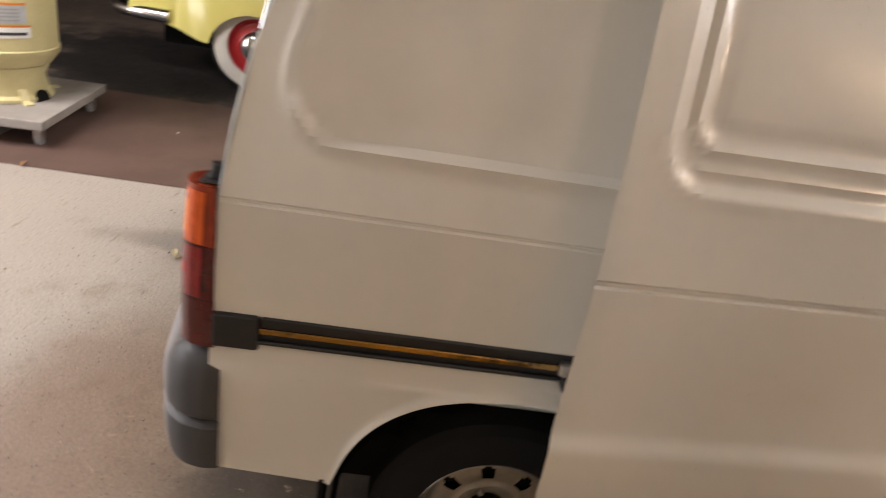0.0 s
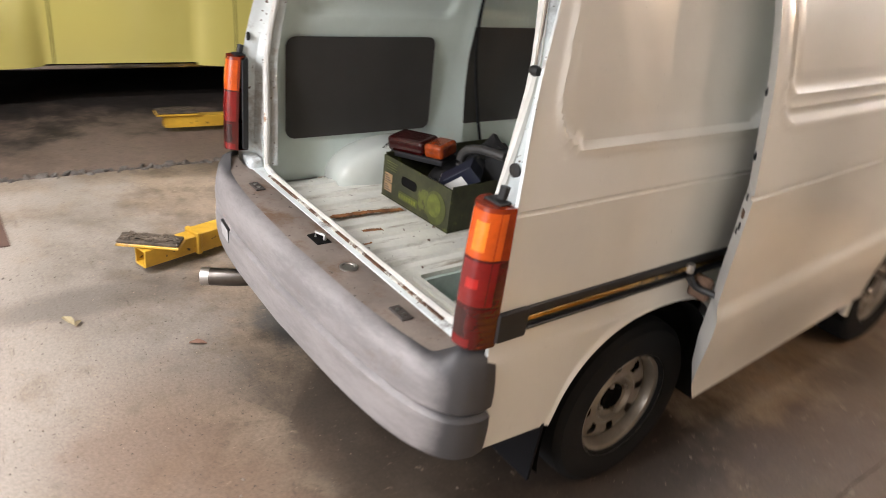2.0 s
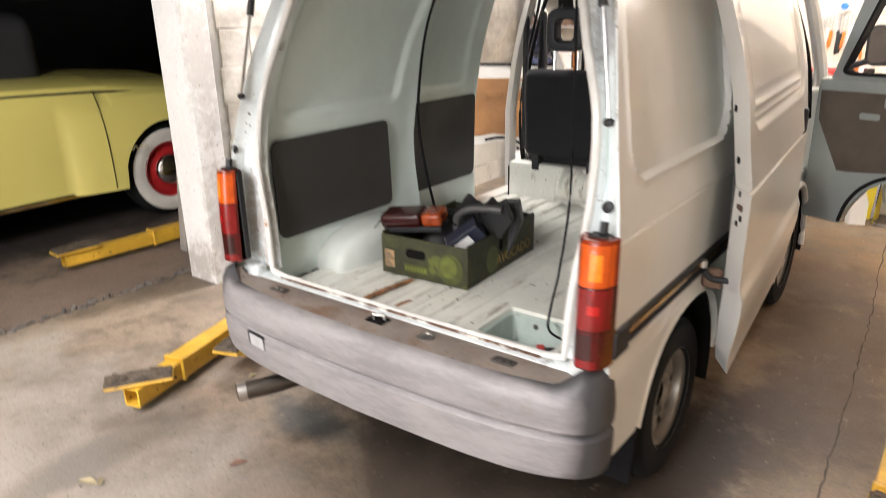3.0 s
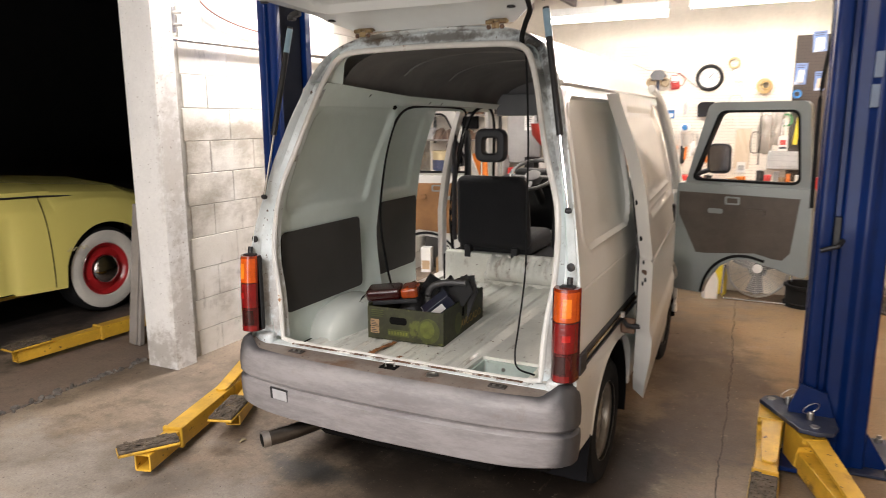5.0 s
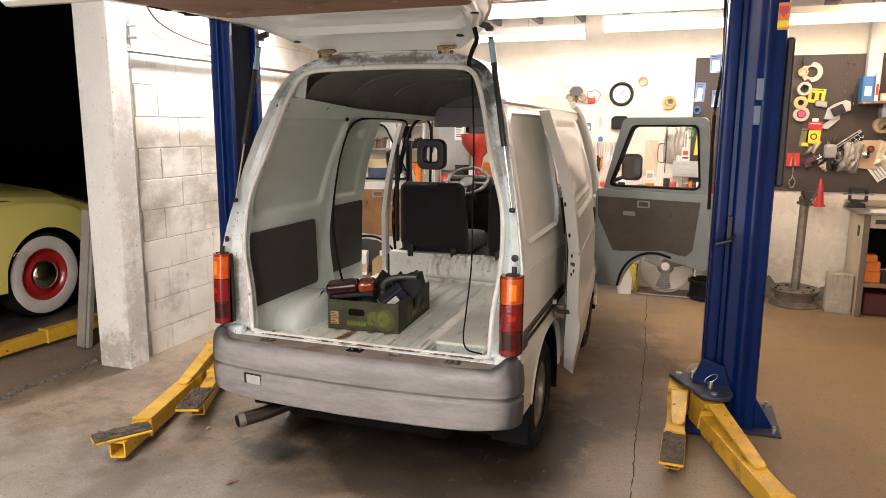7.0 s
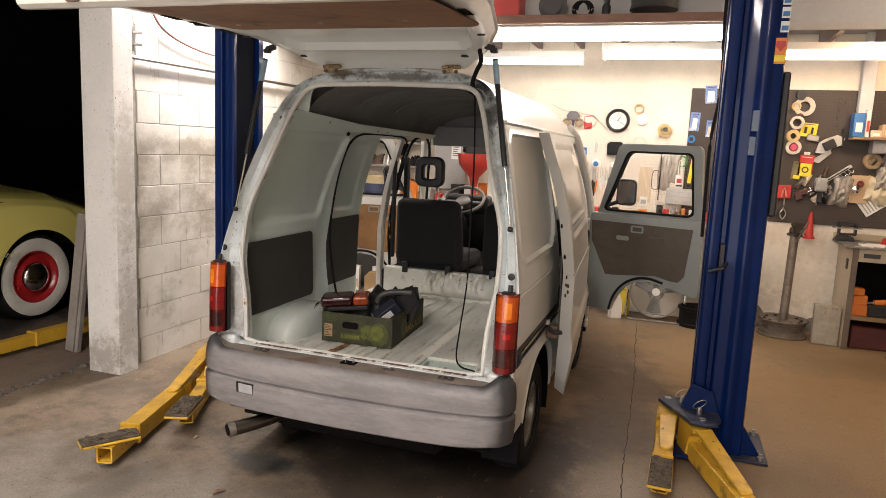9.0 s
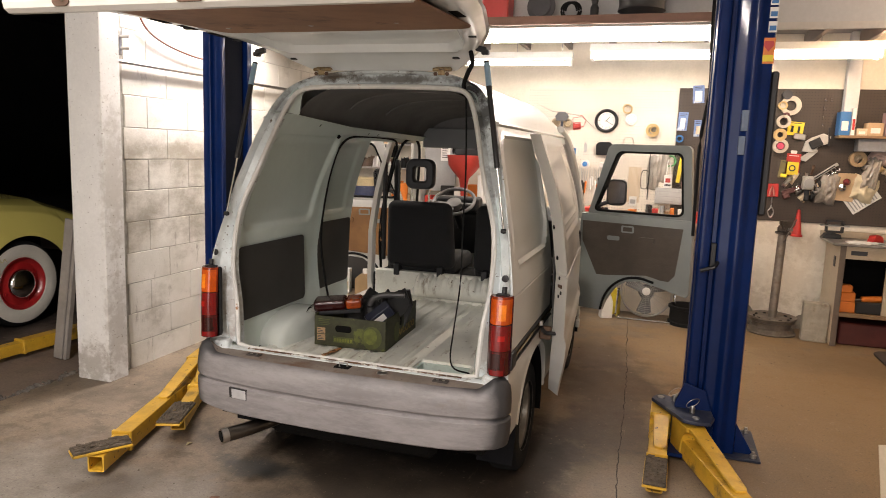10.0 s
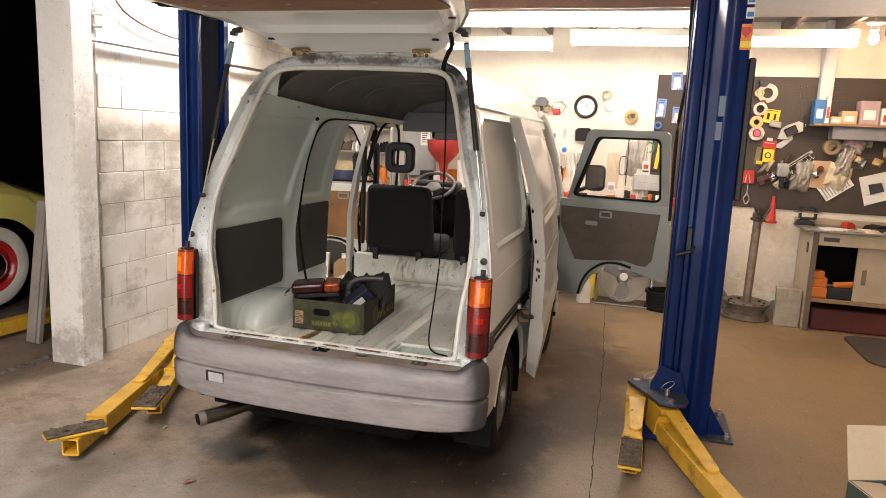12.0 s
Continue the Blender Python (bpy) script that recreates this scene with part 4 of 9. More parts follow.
WELL = (0.205, 0.455, 0.285, 0.495)
prof = sorted(prof + [(WELL[0], zf), (WELL[0] + 1e-4, zf), (WELL[1], zf), (WELL[1] + 1e-4, zf)], key=lambda q: q[0])
prof = [(a, zf if WELL[0] - 0.03 < a < WELL[1] + 0.03 else b) for a, b in prof]


def cargo_floor():
    ys = sorted(set(np.round(np.concatenate([np.linspace(0.2, 1.74, 18), WELL[2:]]), 4)))
    bm = bmesh.new()
    grid = [[bm.verts.new((a, y, b)) for a, b in prof] for y in ys]
    for j in range(len(ys) - 1):
        for i in range(len(prof) - 1):
            cx, cy = (prof[i][0] + prof[i + 1][0]) / 2, (ys[j] + ys[j + 1]) / 2
            if WELL[0] < cx < WELL[1] and WELL[2] < cy < WELL[3]:
                continue
            bm.faces.new((grid[j][i], grid[j][i + 1], grid[j + 1][i + 1], grid[j + 1][i]))
    return bm


part("cargo_floor", cargo_floor(), FLOOR_PAINT, van, "ribbed white cargo floor with rust and scratches")


def rust_streak(pts, width, seed):
    rng = random.Random(seed)
    rows = []
    for p in spline(pts, 40):
        w = width * rng.uniform(0.35, 1.0)
        rows.append([(p.x - w, p.y, 0.5418), (p.x + w * rng.uniform(0.6, 1.0), p.y, 0.5418)])
    return thick(Skin(rows), 0.0012)


RUST_ORANGE = surface("orange_rust", (0.40, 0.175, 0.055), 0.85, dark=0.35, coarse=30, fine=120, grit=0.15)
part("rust_patch", rust_streak([(-0.24, 0.21, 0), (-0.238, 0.30, 0), (-0.235, 0.38, 0), (-0.22, 0.46, 0), (-0.215, 0.50, 0)], 0.017, 3), RUST_ORANGE, van, "streak of orange rust along a floor rib")
part("rust_patch", rust_streak([(-0.11, 0.285, 0), (-0.108, 0.32, 0), (-0.10, 0.35, 0)], 0.012, 6), RUST_ORANGE, van, "spot of orange rust on the floor")
part("rust_patch", rust_streak([(-0.03, 0.235, 0), (-0.025, 0.25, 0), (-0.028, 0.27, 0)], 0.006, 9), RUST_ORANGE, van, "spot of orange rust on the floor")


def wheel_well(s):
    rows = []
    for a in np.linspace(0, math.pi, 26):
        row = []
        for u in np.linspace(0, 1, 12):
            r = 1.0 if u < 0.55 else math.sqrt(max(0.0, 1 - ((u - 0.55) / 0.45) ** 2))
            row.append((s * (0.62 - 0.185 * u), WHEEL_R - 0.015 - 0.28 * r * math.cos(a), 0.53 + 0.142 * (r * math.sin(a)) ** 0.85))
        rows.append(row)
    return Skin(rows)


part("wheel_well", wheel_well(-1), WELL_PAINT, van, "rounded white inner wheel housing")
part("wheel_well", wheel_well(1), WELL_PAINT, van, "rounded white inner wheel housing")
part("cover_ledge", Box(-0.575, 0.60, 1.735, 1.80, 0.50, 0.716, bev=0.015, seg=2), FLOOR_PAINT, van)
part("engine_cover_step", Box(-0.60, 0.60, 1.76, 2.25, 0.45, 0.69, bev=0.015, seg=2), BLACK_CLOTH, van, "black step under the front seats")


def ribbed_hump():
    rows = []
    for i, x in enumerate(np.linspace(-0.30, 0.45, 61)):
        end = smooth01(-0.30, -0.25, x) * smooth01(0.45, 0.40, x)
        r = (0.085 + (0.010 if (i // 3) % 2 else 0.0)) * (0.35 + 0.65 * end)
        rows.append([(x, 1.74 - r * math.sin(a), 0.555 + r * (1 - math.cos(a)) * 0.85) for a in np.linspace(0, math.pi, 12)])
    return Skin(rows)


part("ribbed_cover", ribbed_hump(), FLOOR_PAINT, van, "ribbed white pressed cover across the floor")
WELL_GREEN = surface("pale_green_well_paint", (0.50, 0.58, 0.53), 0.4, dark=0.8, coarse=8, stain=(0.14, 0.12, 0.09), stain_at=(0.58, 0.74), stain_scale=9)
tray = part("floor_well", frame_prism(rounded(WELL[0] - 0.018, WELL[1] + 0.018, WELL[2] - 0.018, WELL[3] + 0.018, 0.02, 3), rounded(WELL[0], WELL[1], WELL[2], WELL[3], 0.012, 3), 0.528, 0.541, axis="z"), FLOOR_PAINT, van, "raised lip round an open tool well in the floor")
part("well_wall", frame_prism(rounded(WELL[0] - 0.004, WELL[1] + 0.004, WELL[2] - 0.004, WELL[3] + 0.004, 0.012, 3), rounded(WELL[0] + 0.012, WELL[1] - 0.012, WELL[2] + 0.012, WELL[3] - 0.012, 0.012, 3), 0.435, 0.5275, axis="z"), WELL_GREEN, tray, "pale green painted well wall")
part("well_bottom", Box(WELL[0], WELL[1], WELL[2], WELL[3], 0.428, 0.4345), WELL_GREEN, tray)
part("stamped_plate", Box(0.225, 0.30, 0.30, 0.335, 0.4355, 0.440, bev=0.001), PAPER_WHITE, tray)
part("well_bolt", Cyl(0.008, (0.30, 0.493, 0.50), (0.30, 0.478, 0.50), steps=10), STEEL, tray)
pump = thing("washer_pump", "small black motor with a red plug in the floor well", "pump", at=pose(0.405, 0.40, 0.4355, 0, 0, 30))
part("pump_body", Cyl(0.026, (-0.03, 0, 0.027), (0.035, 0, 0.030), steps=18), BLACK_PLASTIC, pump)
part("plug", Box(-0.05, -0.025, -0.015, 0.015, 0.035, 0.06, bev=0.004), PAINT_RED, pump, "red plug")
part("lead", Tube([(-0.04, 0, 0.05), (-0.07, 0.01, 0.03), (-0.12, -0.03, 0.006), (-0.15, 0.0, 0.006)], 0.004, n=14, steps=6), BLACK_RUBBER, pump)

# side structure, sills and cab
for s in (-1, 1):
    part("b_pillar", Skin([[(s * half_w(z), 1.90, z), (s * half_w(z), 1.955, z), (s * (half_w(z) - 0.032), 1.96, z), (s * (half_w(z) - 0.040), 1.925, z), (s * (half_w(z) - 0.032), 1.895, z), (s * half_w(z), 1.90, z)] for z in np.linspace(0.45, 1.62, 20)]), WHITE_PAINT, van)
    part("c_pillar_seal", Tube([(s * (half_w(z) - 0.062 - 0.03 * smooth01(0.9, 0.55, z)), y, z) for y, z in ((1.16, 0.55), (1.12, 0.75), (1.075, 1.0), (1.055, 1.25), (1.058, 1.42), (1.09, 1.52), (1.19, 1.568), (1.42, 1.578), (1.75, 1.575), (1.90, 1.555), (1.94, 1.48), (1.95, 1.2), (1.95, 0.9), (1.95, 0.55))], 0.0065, n=60), BLACK_RUBBER, van, "black rubber door seal")
    part("sill_panel", Box(min(s * 0.60, s * 0.69), max(s * 0.60, s * 0.69), 1.05, 1.99, 0.30, 0.54, bev=0.012, seg=2), WHITE_PAINT, van)
    # Black liners and plates carry the shade inside the wheel arches.
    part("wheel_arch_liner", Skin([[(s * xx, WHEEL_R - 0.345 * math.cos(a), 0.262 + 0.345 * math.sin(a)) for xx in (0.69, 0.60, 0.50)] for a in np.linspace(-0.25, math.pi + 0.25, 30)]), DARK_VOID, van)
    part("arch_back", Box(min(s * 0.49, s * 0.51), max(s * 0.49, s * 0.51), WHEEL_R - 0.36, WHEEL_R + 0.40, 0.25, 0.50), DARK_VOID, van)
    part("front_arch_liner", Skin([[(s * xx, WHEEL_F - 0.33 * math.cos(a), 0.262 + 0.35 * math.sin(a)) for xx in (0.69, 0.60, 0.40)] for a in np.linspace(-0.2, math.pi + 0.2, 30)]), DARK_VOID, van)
    part("front_arch_edge", Tube([(s * 0.685, WHEEL_F - 0.335 * math.cos(a), 0.262 + 0.355 * math.sin(a)) for a in np.linspace(-0.1, math.pi + 0.1, 24)], 0.016, steps=8), WHITE_PAINT, van)
    part("a_pillar", Tube([(s * 0.665, 2.74, 0.95), (s * 0.655, 2.72, 1.10), (s * 0.61, 2.56, 1.40), (s * 0.56, 2.42, 1.60), (s * 0.52, 2.32, 1.68)], 0.032, n=16, steps=10), WHITE_PAINT, van)
    part("door_seal", Tube([(s * (half_w(min(z, 1.6)) - 0.06), y, z) for y, z in ((2.0, 0.62), (1.99, 0.9), (1.99, 1.2), (2.0, 1.45), (2.04, 1.55), (2.15, 1.585), (2.28, 1.58), (2.42, 1.50), (2.56, 1.30), (2.64, 1.12), (2.66, 0.9))], 0.010, n=50), BLACK_RUBBER, van, "black rubber door seal")
    part("front_wing", Box(min(s * 0.60, s * 0.685), max(s * 0.60, s * 0.685), 2.66, 3.22, 0.42, 1.05, bev=0.03, seg=3), WHITE_PAINT, van)
    part("cab_sill", Box(min(s * 0.55, s * 0.66), max(s * 0.55, s * 0.66), 1.98, 2.70, 0.58, 0.66, bev=0.01), INNER_PAINT, van)
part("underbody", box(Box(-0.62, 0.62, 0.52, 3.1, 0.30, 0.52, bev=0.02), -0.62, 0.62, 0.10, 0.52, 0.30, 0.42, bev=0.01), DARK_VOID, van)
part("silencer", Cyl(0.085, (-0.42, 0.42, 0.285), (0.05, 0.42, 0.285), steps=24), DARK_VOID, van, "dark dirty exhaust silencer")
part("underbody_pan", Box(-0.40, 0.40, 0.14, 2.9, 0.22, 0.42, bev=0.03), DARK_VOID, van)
part("cab_floor", Box(-0.60, 0.60, 2.2, 3.05, 0.50, 0.54), BLACK_RUBBER, van)
part("front_panel", Prism([(3.04, 0.42), (3.25, 0.42), (3.27, 0.75), (3.20, 1.02), (3.02, 1.10), (3.0, 0.95)], -0.66, 0.66, axis="x", bev=0.03), WHITE_PAINT, van)
part("dashboard", Prism([(2.72, 0.86), (2.70, 1.02), (2.76, 1.09), (2.92, 1.10), (3.03, 1.08), (3.03, 0.70), (2.85, 0.70)], -0.62, 0.62, axis="x", bev=0.015), BLACK_PLASTIC, van, "black plastic dashboard")
part("instrument_binnacle", Box(-0.47, -0.12, 2.66, 2.82, 1.04, 1.16, bev=0.03, seg=3), BLACK_PLASTIC, van)
ARC = [(0.47, 1.655), (0.42, 1.725), (0.32, 1.772), (0.17, 1.796)]
part("windscreen_header", Prism([(-0.47, 1.61), (0.47, 1.61)] + ARC + [(0.0, 1.802)] + [(-a, b) for a, b in reversed(ARC)], 2.36, 2.44, bev=0.006), HEADLINER, van)
part("sun_visor", Box(-0.46, -0.06, 2.30, 2.318, 1.53, 1.67, bev=0.006), VISOR_GREY, van)
part("sun_visor", Box(0.06, 0.46, 2.30, 2.318, 1.53, 1.67, bev=0.006), VISOR_GREY, van)
part("front_bumper", Box(-0.67, 0.67, 3.2, 3.32, 0.32, 0.55, bev=0.04, seg=3), BUMPER_GREY, van)
wheel_m = pose(-0.27, 2.50, 1.135, 34, 0, 0)
WHEEL_GREY = surface("grey_wheel_plastic", (0.14, 0.135, 0.13), 0.45, dark=0.8, fine=90, grit=0.02)
sw = part("steering_wheel", Tube([wheel_m @ Vector((0.158 * math.cos(a), 0.158 * math.sin(a), 0)) for a in np.linspace(0, 2 * math.pi, 41)[:-1]], 0.013, steps=8, closed=True), WHEEL_GREY, van, "worn grey three-spoke steering wheel")
for a in (0, 180, 270):
    part("spoke", Box(0.03, 0.155, -0.012, 0.014, -0.030, -0.012, bev=0.005, m=wheel_m @ pose(0, 0, 0, 0, 0, a)), WHEEL_GREY, sw)
part("boss", Lathe([(0.060, -0.05), (0.055, -0.005), (0.040, 0.004), (0.0, 0.006)], wheel_m, 20), WHEEL_GREY, sw)
part("column", Cyl(0.03, (-0.27, 2.52, 1.10), (-0.27, 2.76, 0.90)), BLACK_PLASTIC, sw)
part("belt_guide", Prism([(-0.535, 1.15), (-0.500, 1.15), (-0.502, 1.40), (-0.512, 1.44), (-0.532, 1.44), (-0.54, 1.36)], 1.955, 1.985, bev=0.006), BLACK_PLASTIC, van, "black seat belt guide on the door pillar")
part("seat_belt", Tube([(-0.52, 1.965, 1.40), (-0.525, 1.95, 1.15), (-0.545, 1.945, 0.85), (-0.555, 1.945, 0.60)], 0.012, n=20, steps=6), BLACK_CLOTH, van, "black seat belt webbing")


def ring_cushion(outer, inner, y0, y1, n=12):
    """A padded ring: the section between two outlines is a rounded oblong."""
    bm = bmesh.new()
    rows = []
    for k in range(n):
        a = 2 * math.pi * k / n
        c, q = math.cos(a), math.sin(a)
        c, q = math.copysign(abs(c) ** 0.6, c), math.copysign(abs(q) ** 0.6, q)
        rows.append([bm.verts.new((o[0] + (i[0] - o[0]) * (1 - c) / 2, (y0 + y1) / 2 + (y1 - y0) / 2 * q, o[1] + (i[1] - o[1]) * (1 - c) / 2)) for o, i in zip(outer, inner)])
    m = len(outer)
    for k in range(n):
        for j in range(m):
            bm.faces.new((rows[k][j], rows[k][(j + 1) % m], rows[(k + 1) % n][(j + 1) % m], rows[(k + 1) % n][j]))
    return bm


def seat(x, headrest):
    s = part("seat", Box(x - 0.235, x + 0.235, 1.78, 2.24, 0.70, 0.82, bev=0.04, seg=3), BLACK_CLOTH, van, "black cloth front seat")
    bm = Box(x - 0.235, x + 0.235, -0.055, 0.055, 0.0, 0.44, bev=0.048, seg=4)
    for v in bm.verts:
        t = v.co.z / 0.44
        v.co.x = x + (v.co.x - x) * (1 - 0.10 * t * t)
        v.co.y += 1.80 - 0.06 * t
        v.co.z += 0.74
    part("backrest", bm, BLACK_CLOTH, s)
    for dx in (-0.15, 0.15):
        part("seat_bracket", Box(x + dx - 0.02, x + dx + 0.02, 1.73, 1.80, 0.685, 0.76, bev=0.004), BLACK_PLASTIC, s)
    if headrest:
        h = part("headrest", ring_cushion(rounded(x - 0.096, x + 0.096, 1.260, 1.455, 0.050), rounded(x - 0.042, x + 0.042, 1.312, 1.402, 0.022), 1.70, 1.775), surface("black_headrest_vinyl", (0.028, 0.028, 0.030), 0.55, fine=120, grit=0.05), s, "black headrest with a window through it")
        for dx in (-0.06, 0.06):
            part("headrest_post", Cyl(0.006, (x + dx, 1.735, 1.15), (x + dx, 1.735, 1.29), steps=8), CHROME, s)
    return s


seat(-0.268, True)
seat(0.33, False)
part("seat_belt", Box(-0.60, -0.575, 1.90, 1.93, 0.75, 1.45, bev=0.006), BLACK_PLASTIC, van, "black seat belt hanging on the pillar")


# bumper
def bumper_path(n=60):
    half = [(0.712, 0.135), (0.715, 0.10), (0.700, 0.055), (0.655, 0.018), (0.56, -0.012), (0.35, -0.038), (0.0, -0.050)]
    r = spline([(a, b, 0) for a, b in half], n)
    return r + [Vector((-p.x, p.y, 0)) for p in reversed(r[:-1])]


def bumper():
    P = bumper_path()
    prof = [(0.055, 0.366), (0.02, 0.361), (0.004, 0.371), (0.0, 0.392), (-0.003, 0.44), (-0.002, 0.474), (0.003, 0.480), (0.011, 0.484), (0.011, 0.489), (0.004, 0.494), (-0.002, 0.501), (-0.003, 0.530), (0.0, 0.552),
            (0.005, 0.570), (0.016, 0.588), (0.034, 0.598), (0.05, 0.600)]
    rows = []
    for i, p in enumerate(P):
        d = (P[min(i + 1, len(P) - 1)] - P[max(i - 1, 0)]).normalized()
        nrm = Vector((-d.y, d.x, 0))
        if nrm.dot(Vector((0, 0.5, 0)) - p) < 0:
            nrm = -nrm
        lift = 0.042 * smooth01(0.60, 0.69, abs(p.x))
        sag = 0.008 * smooth01(0.66, 0.5, abs(p.x))
        rows.append([(p.x + nrm.x * o, p.y + nrm.y * o, z + lift * smooth01(0.5, 0.6, z) - sag * smooth01(0.5, 0.34, z)) for o, z in prof])
    return Skin(rows)


bmp = part("rear_bumper", bumper(), BUMPER_GREY, van, "scuffed weathered grey plastic rear bumper")
rows = []
for x in np.linspace(-0.655, 0.655, 60):
    yb = float(np.interp(abs(x), [0, 0.35, 0.56, 0.655], [-0.012, 0.0, 0.03, 0.062]))
    lift = 0.042 * smooth01(0.60, 0.69, abs(x))
    rows.append([(x, yb, 0.5985 + lift), (x, yb + 0.02, 0.600 + lift), (x, 0.095, 0.6005 + lift), (x, 0.112, 0.596), (x, 0.135, 0.594)])
part("bumper_step", Skin(rows), BUMPER_TOP, bmp, "brown dirt-stained step along the bumper top")
part("latch_recess", Box(-0.035, 0.035, 0.055, 0.10, 0.5945, 0.6035, bev=0.003), DARK_VOID, bmp)
part("latch_striker", Tube([(-0.012, 0.072, 0.60), (-0.012, 0.072, 0.618), (0.018, 0.085, 0.618), (0.018, 0.085, 0.60)], 0.005, steps=8), STEEL, bmp, "steel hatch striker")
part("round_plug", Lathe([(0.024, 0.6), (0.024, 0.605), (0.017, 0.606), (0.016, 0.6035), (0.0, 0.6035)], pose(0.185, 0.068, 0), 20), STEEL, bmp)
for x in (0.436, -0.42):
    part("slotted_pad", Box(x - 0.033, x + 0.033, 0.052, 0.085, 0.60, 0.606, bev=0.003), surface("dirty_dark_pad", (0.06, 0.05, 0.043), 0.7), bmp)
    for dx in (-0.013, 0.013):
        part("screw", Cyl(0.006, (x + dx, 0.068, 0.606), (x + dx, 0.068, 0.6075), steps=10), STEEL, bmp)
COVER_AT = pose(-0.435, -0.0305, 0.455, 4, 0, -7)
part("tow_eye_cover", Box(-0.034, 0.044, -0.0075, 0.004, -0.022, 0.022, bev=0.004, m=COVER_AT), surface("pale_grey_cover", (0.45, 0.45, 0.45), 0.5), bmp, "pale cover in the bumper's opening")
part("cover_shadow", Box(-0.048, 0.0455, -0.0045, 0.006, -0.0235, 0.0245, bev=0.002, m=COVER_AT), BLACK_PLASTIC, bmp)


# tail lamps
def tail_lamp(s):
    lamp = part("tail_lamp", Box(min(s * 0.617, s * 0.707), max(s * 0.617, s * 0.7035), 0.108, 0.1195, 0.656, 0.968, bev=0.003), BLACK_PLASTIC, van, "amber and red tail lamp")

    def lens(z0, z1, mat, name, owner, u0=0.0, u1=1.0, proud=0.0):
        rows = []
        nz = max(4, int((z1 - z0) / 0.0022))
        for z in np.linspace(z0, z1, nz):
            t = (z - 0.655) / 0.315
            rib = 0.0003 * math.exp(-(((z - 0.657) % 0.0175 - 0.00875) / 0.0016) ** 2)
            pts = []
            for u in np.linspace(u0, u1, 16):
                x = 0.620 + (0.085 - rib * smooth01(0.7, 0.95, u)) * u
                bulge = (0.058 - 0.034 * max(0.0, 1 - u / 0.36) ** 2) * math.sqrt(max(0, 1 - (max(0, u - 0.45) / 0.55) ** 2.4)) * (0.92 + 0.08 * math.sin(t * math.pi))
                pts.append((s * x, 0.118 - bulge - 0.012 * (1 - t) + rib - proud, z))
            if u1 == 1.0:
                pts.append((s * 0.7055, 0.1205, z))
            rows.append(pts)
        bm = Skin(rows)
        if not proud:
            for row in (rows[0], rows[-1]):
                bm.faces.new([bm.verts.new(p) for p in row] + [bm.verts.new((s * 0.620, 0.120, row[0][2]))])
        return part(name, bm, mat, owner)

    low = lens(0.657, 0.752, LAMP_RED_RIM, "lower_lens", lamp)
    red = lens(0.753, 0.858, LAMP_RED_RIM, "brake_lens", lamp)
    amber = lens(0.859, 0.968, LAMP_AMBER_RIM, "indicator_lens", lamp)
    # Bright core tints paint the inner glow onto the opaque lens.
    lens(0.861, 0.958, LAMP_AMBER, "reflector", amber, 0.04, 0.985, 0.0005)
    lens(0.876, 0.938, LAMP_AMBER_CORE, "glow_core", amber, 0.48, 0.80, 0.001)
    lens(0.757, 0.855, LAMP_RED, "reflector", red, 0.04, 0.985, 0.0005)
    lens(0.796, 0.818, LAMP_RED_CORE, "glow_core", red, 0.50, 0.80, 0.001)
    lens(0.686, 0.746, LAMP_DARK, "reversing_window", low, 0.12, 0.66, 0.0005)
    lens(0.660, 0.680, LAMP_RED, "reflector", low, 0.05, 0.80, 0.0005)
    part("lamp_housing", Box(min(s * 0.615, s * 0.6195), max(s * 0.615, s * 0.6195), 0.098, 0.1195, 0.662, 0.962, bev=0.002), BLACK_PLASTIC, lamp)
    part("lamp_cap", Box(min(s * 0.638, s * 0.688), max(s * 0.638, s * 0.688), 0.088, 0.122, 0.966, 0.9735, bev=0.003), BLACK_PLASTIC, lamp)
    part("lamp_screw", Cyl(0.010, (s * 0.668, 0.11, 0.975), (s * 0.668, 0.115, 1.0), steps=10), BLACK_PLASTIC, lamp)


tail_lamp(1)
tail_lamp(-1)
for s in (-1, 1):
    part("pillar_foot", Box(min(s * 0.590, s * 0.688), max(s * 0.590, s * 0.688), 0.116, 0.165, 0.575, 0.632, bev=0.014, seg=3), JAMB_PAINT, van, "grimy cream painted foot of the hatch pillar")
for s in (-1, 1):
    part("pillar_plug", Lathe([(0.014, 0.0), (0.014, 0.006), (0.0, 0.008)], pose(s * 0.663, 0.140, 1.028, 90, 0, 0), 14), BLACK_PLASTIC, van)

# trim along the side: rear door track
TRACK_YELLOW = surface("yellow_track_metal", (0.50, 0.31, 0.10), 0.22, metal=1.0, dark=0.8, coarse=6, fine=60, grit=0.0, polish=0.05, stain=(0.06, 0.05, 0.04), stain_at=(0.46, 0.58), stain_scale=4)
for s in (-1, 1):
    part("track_end_cap", Box(min(s * 0.69, s * 0.712), max(s * 0.69, s * 0.712), 0.118, 0.202, 0.664, 0.734, bev=0.006, seg=2), BLACK_PLASTIC, van)
    tr = part("door_track", Box(min(s * 0.692, s * 0.7045), max(s * 0.692, s * 0.7045), 0.202, 1.10, 0.677, 0.733, bev=0.003), BLACK_PLASTIC, van, "dark sliding door track")
    part("track_lip", Box(min(s * 0.704, s * 0.711), max(s * 0.704, s * 0.711), 0.202, 1.10, 0.701, 0.713, bev=0.002), TRACK_YELLOW, tr, "yellow metal strip")
    part("track_lip", Box(min(s * 0.704, s * 0.713), max(s * 0.704, s * 0.713), 0.202, 1.10, 0.680, 0.688, bev=0.002), BLACK_PLASTIC, tr)


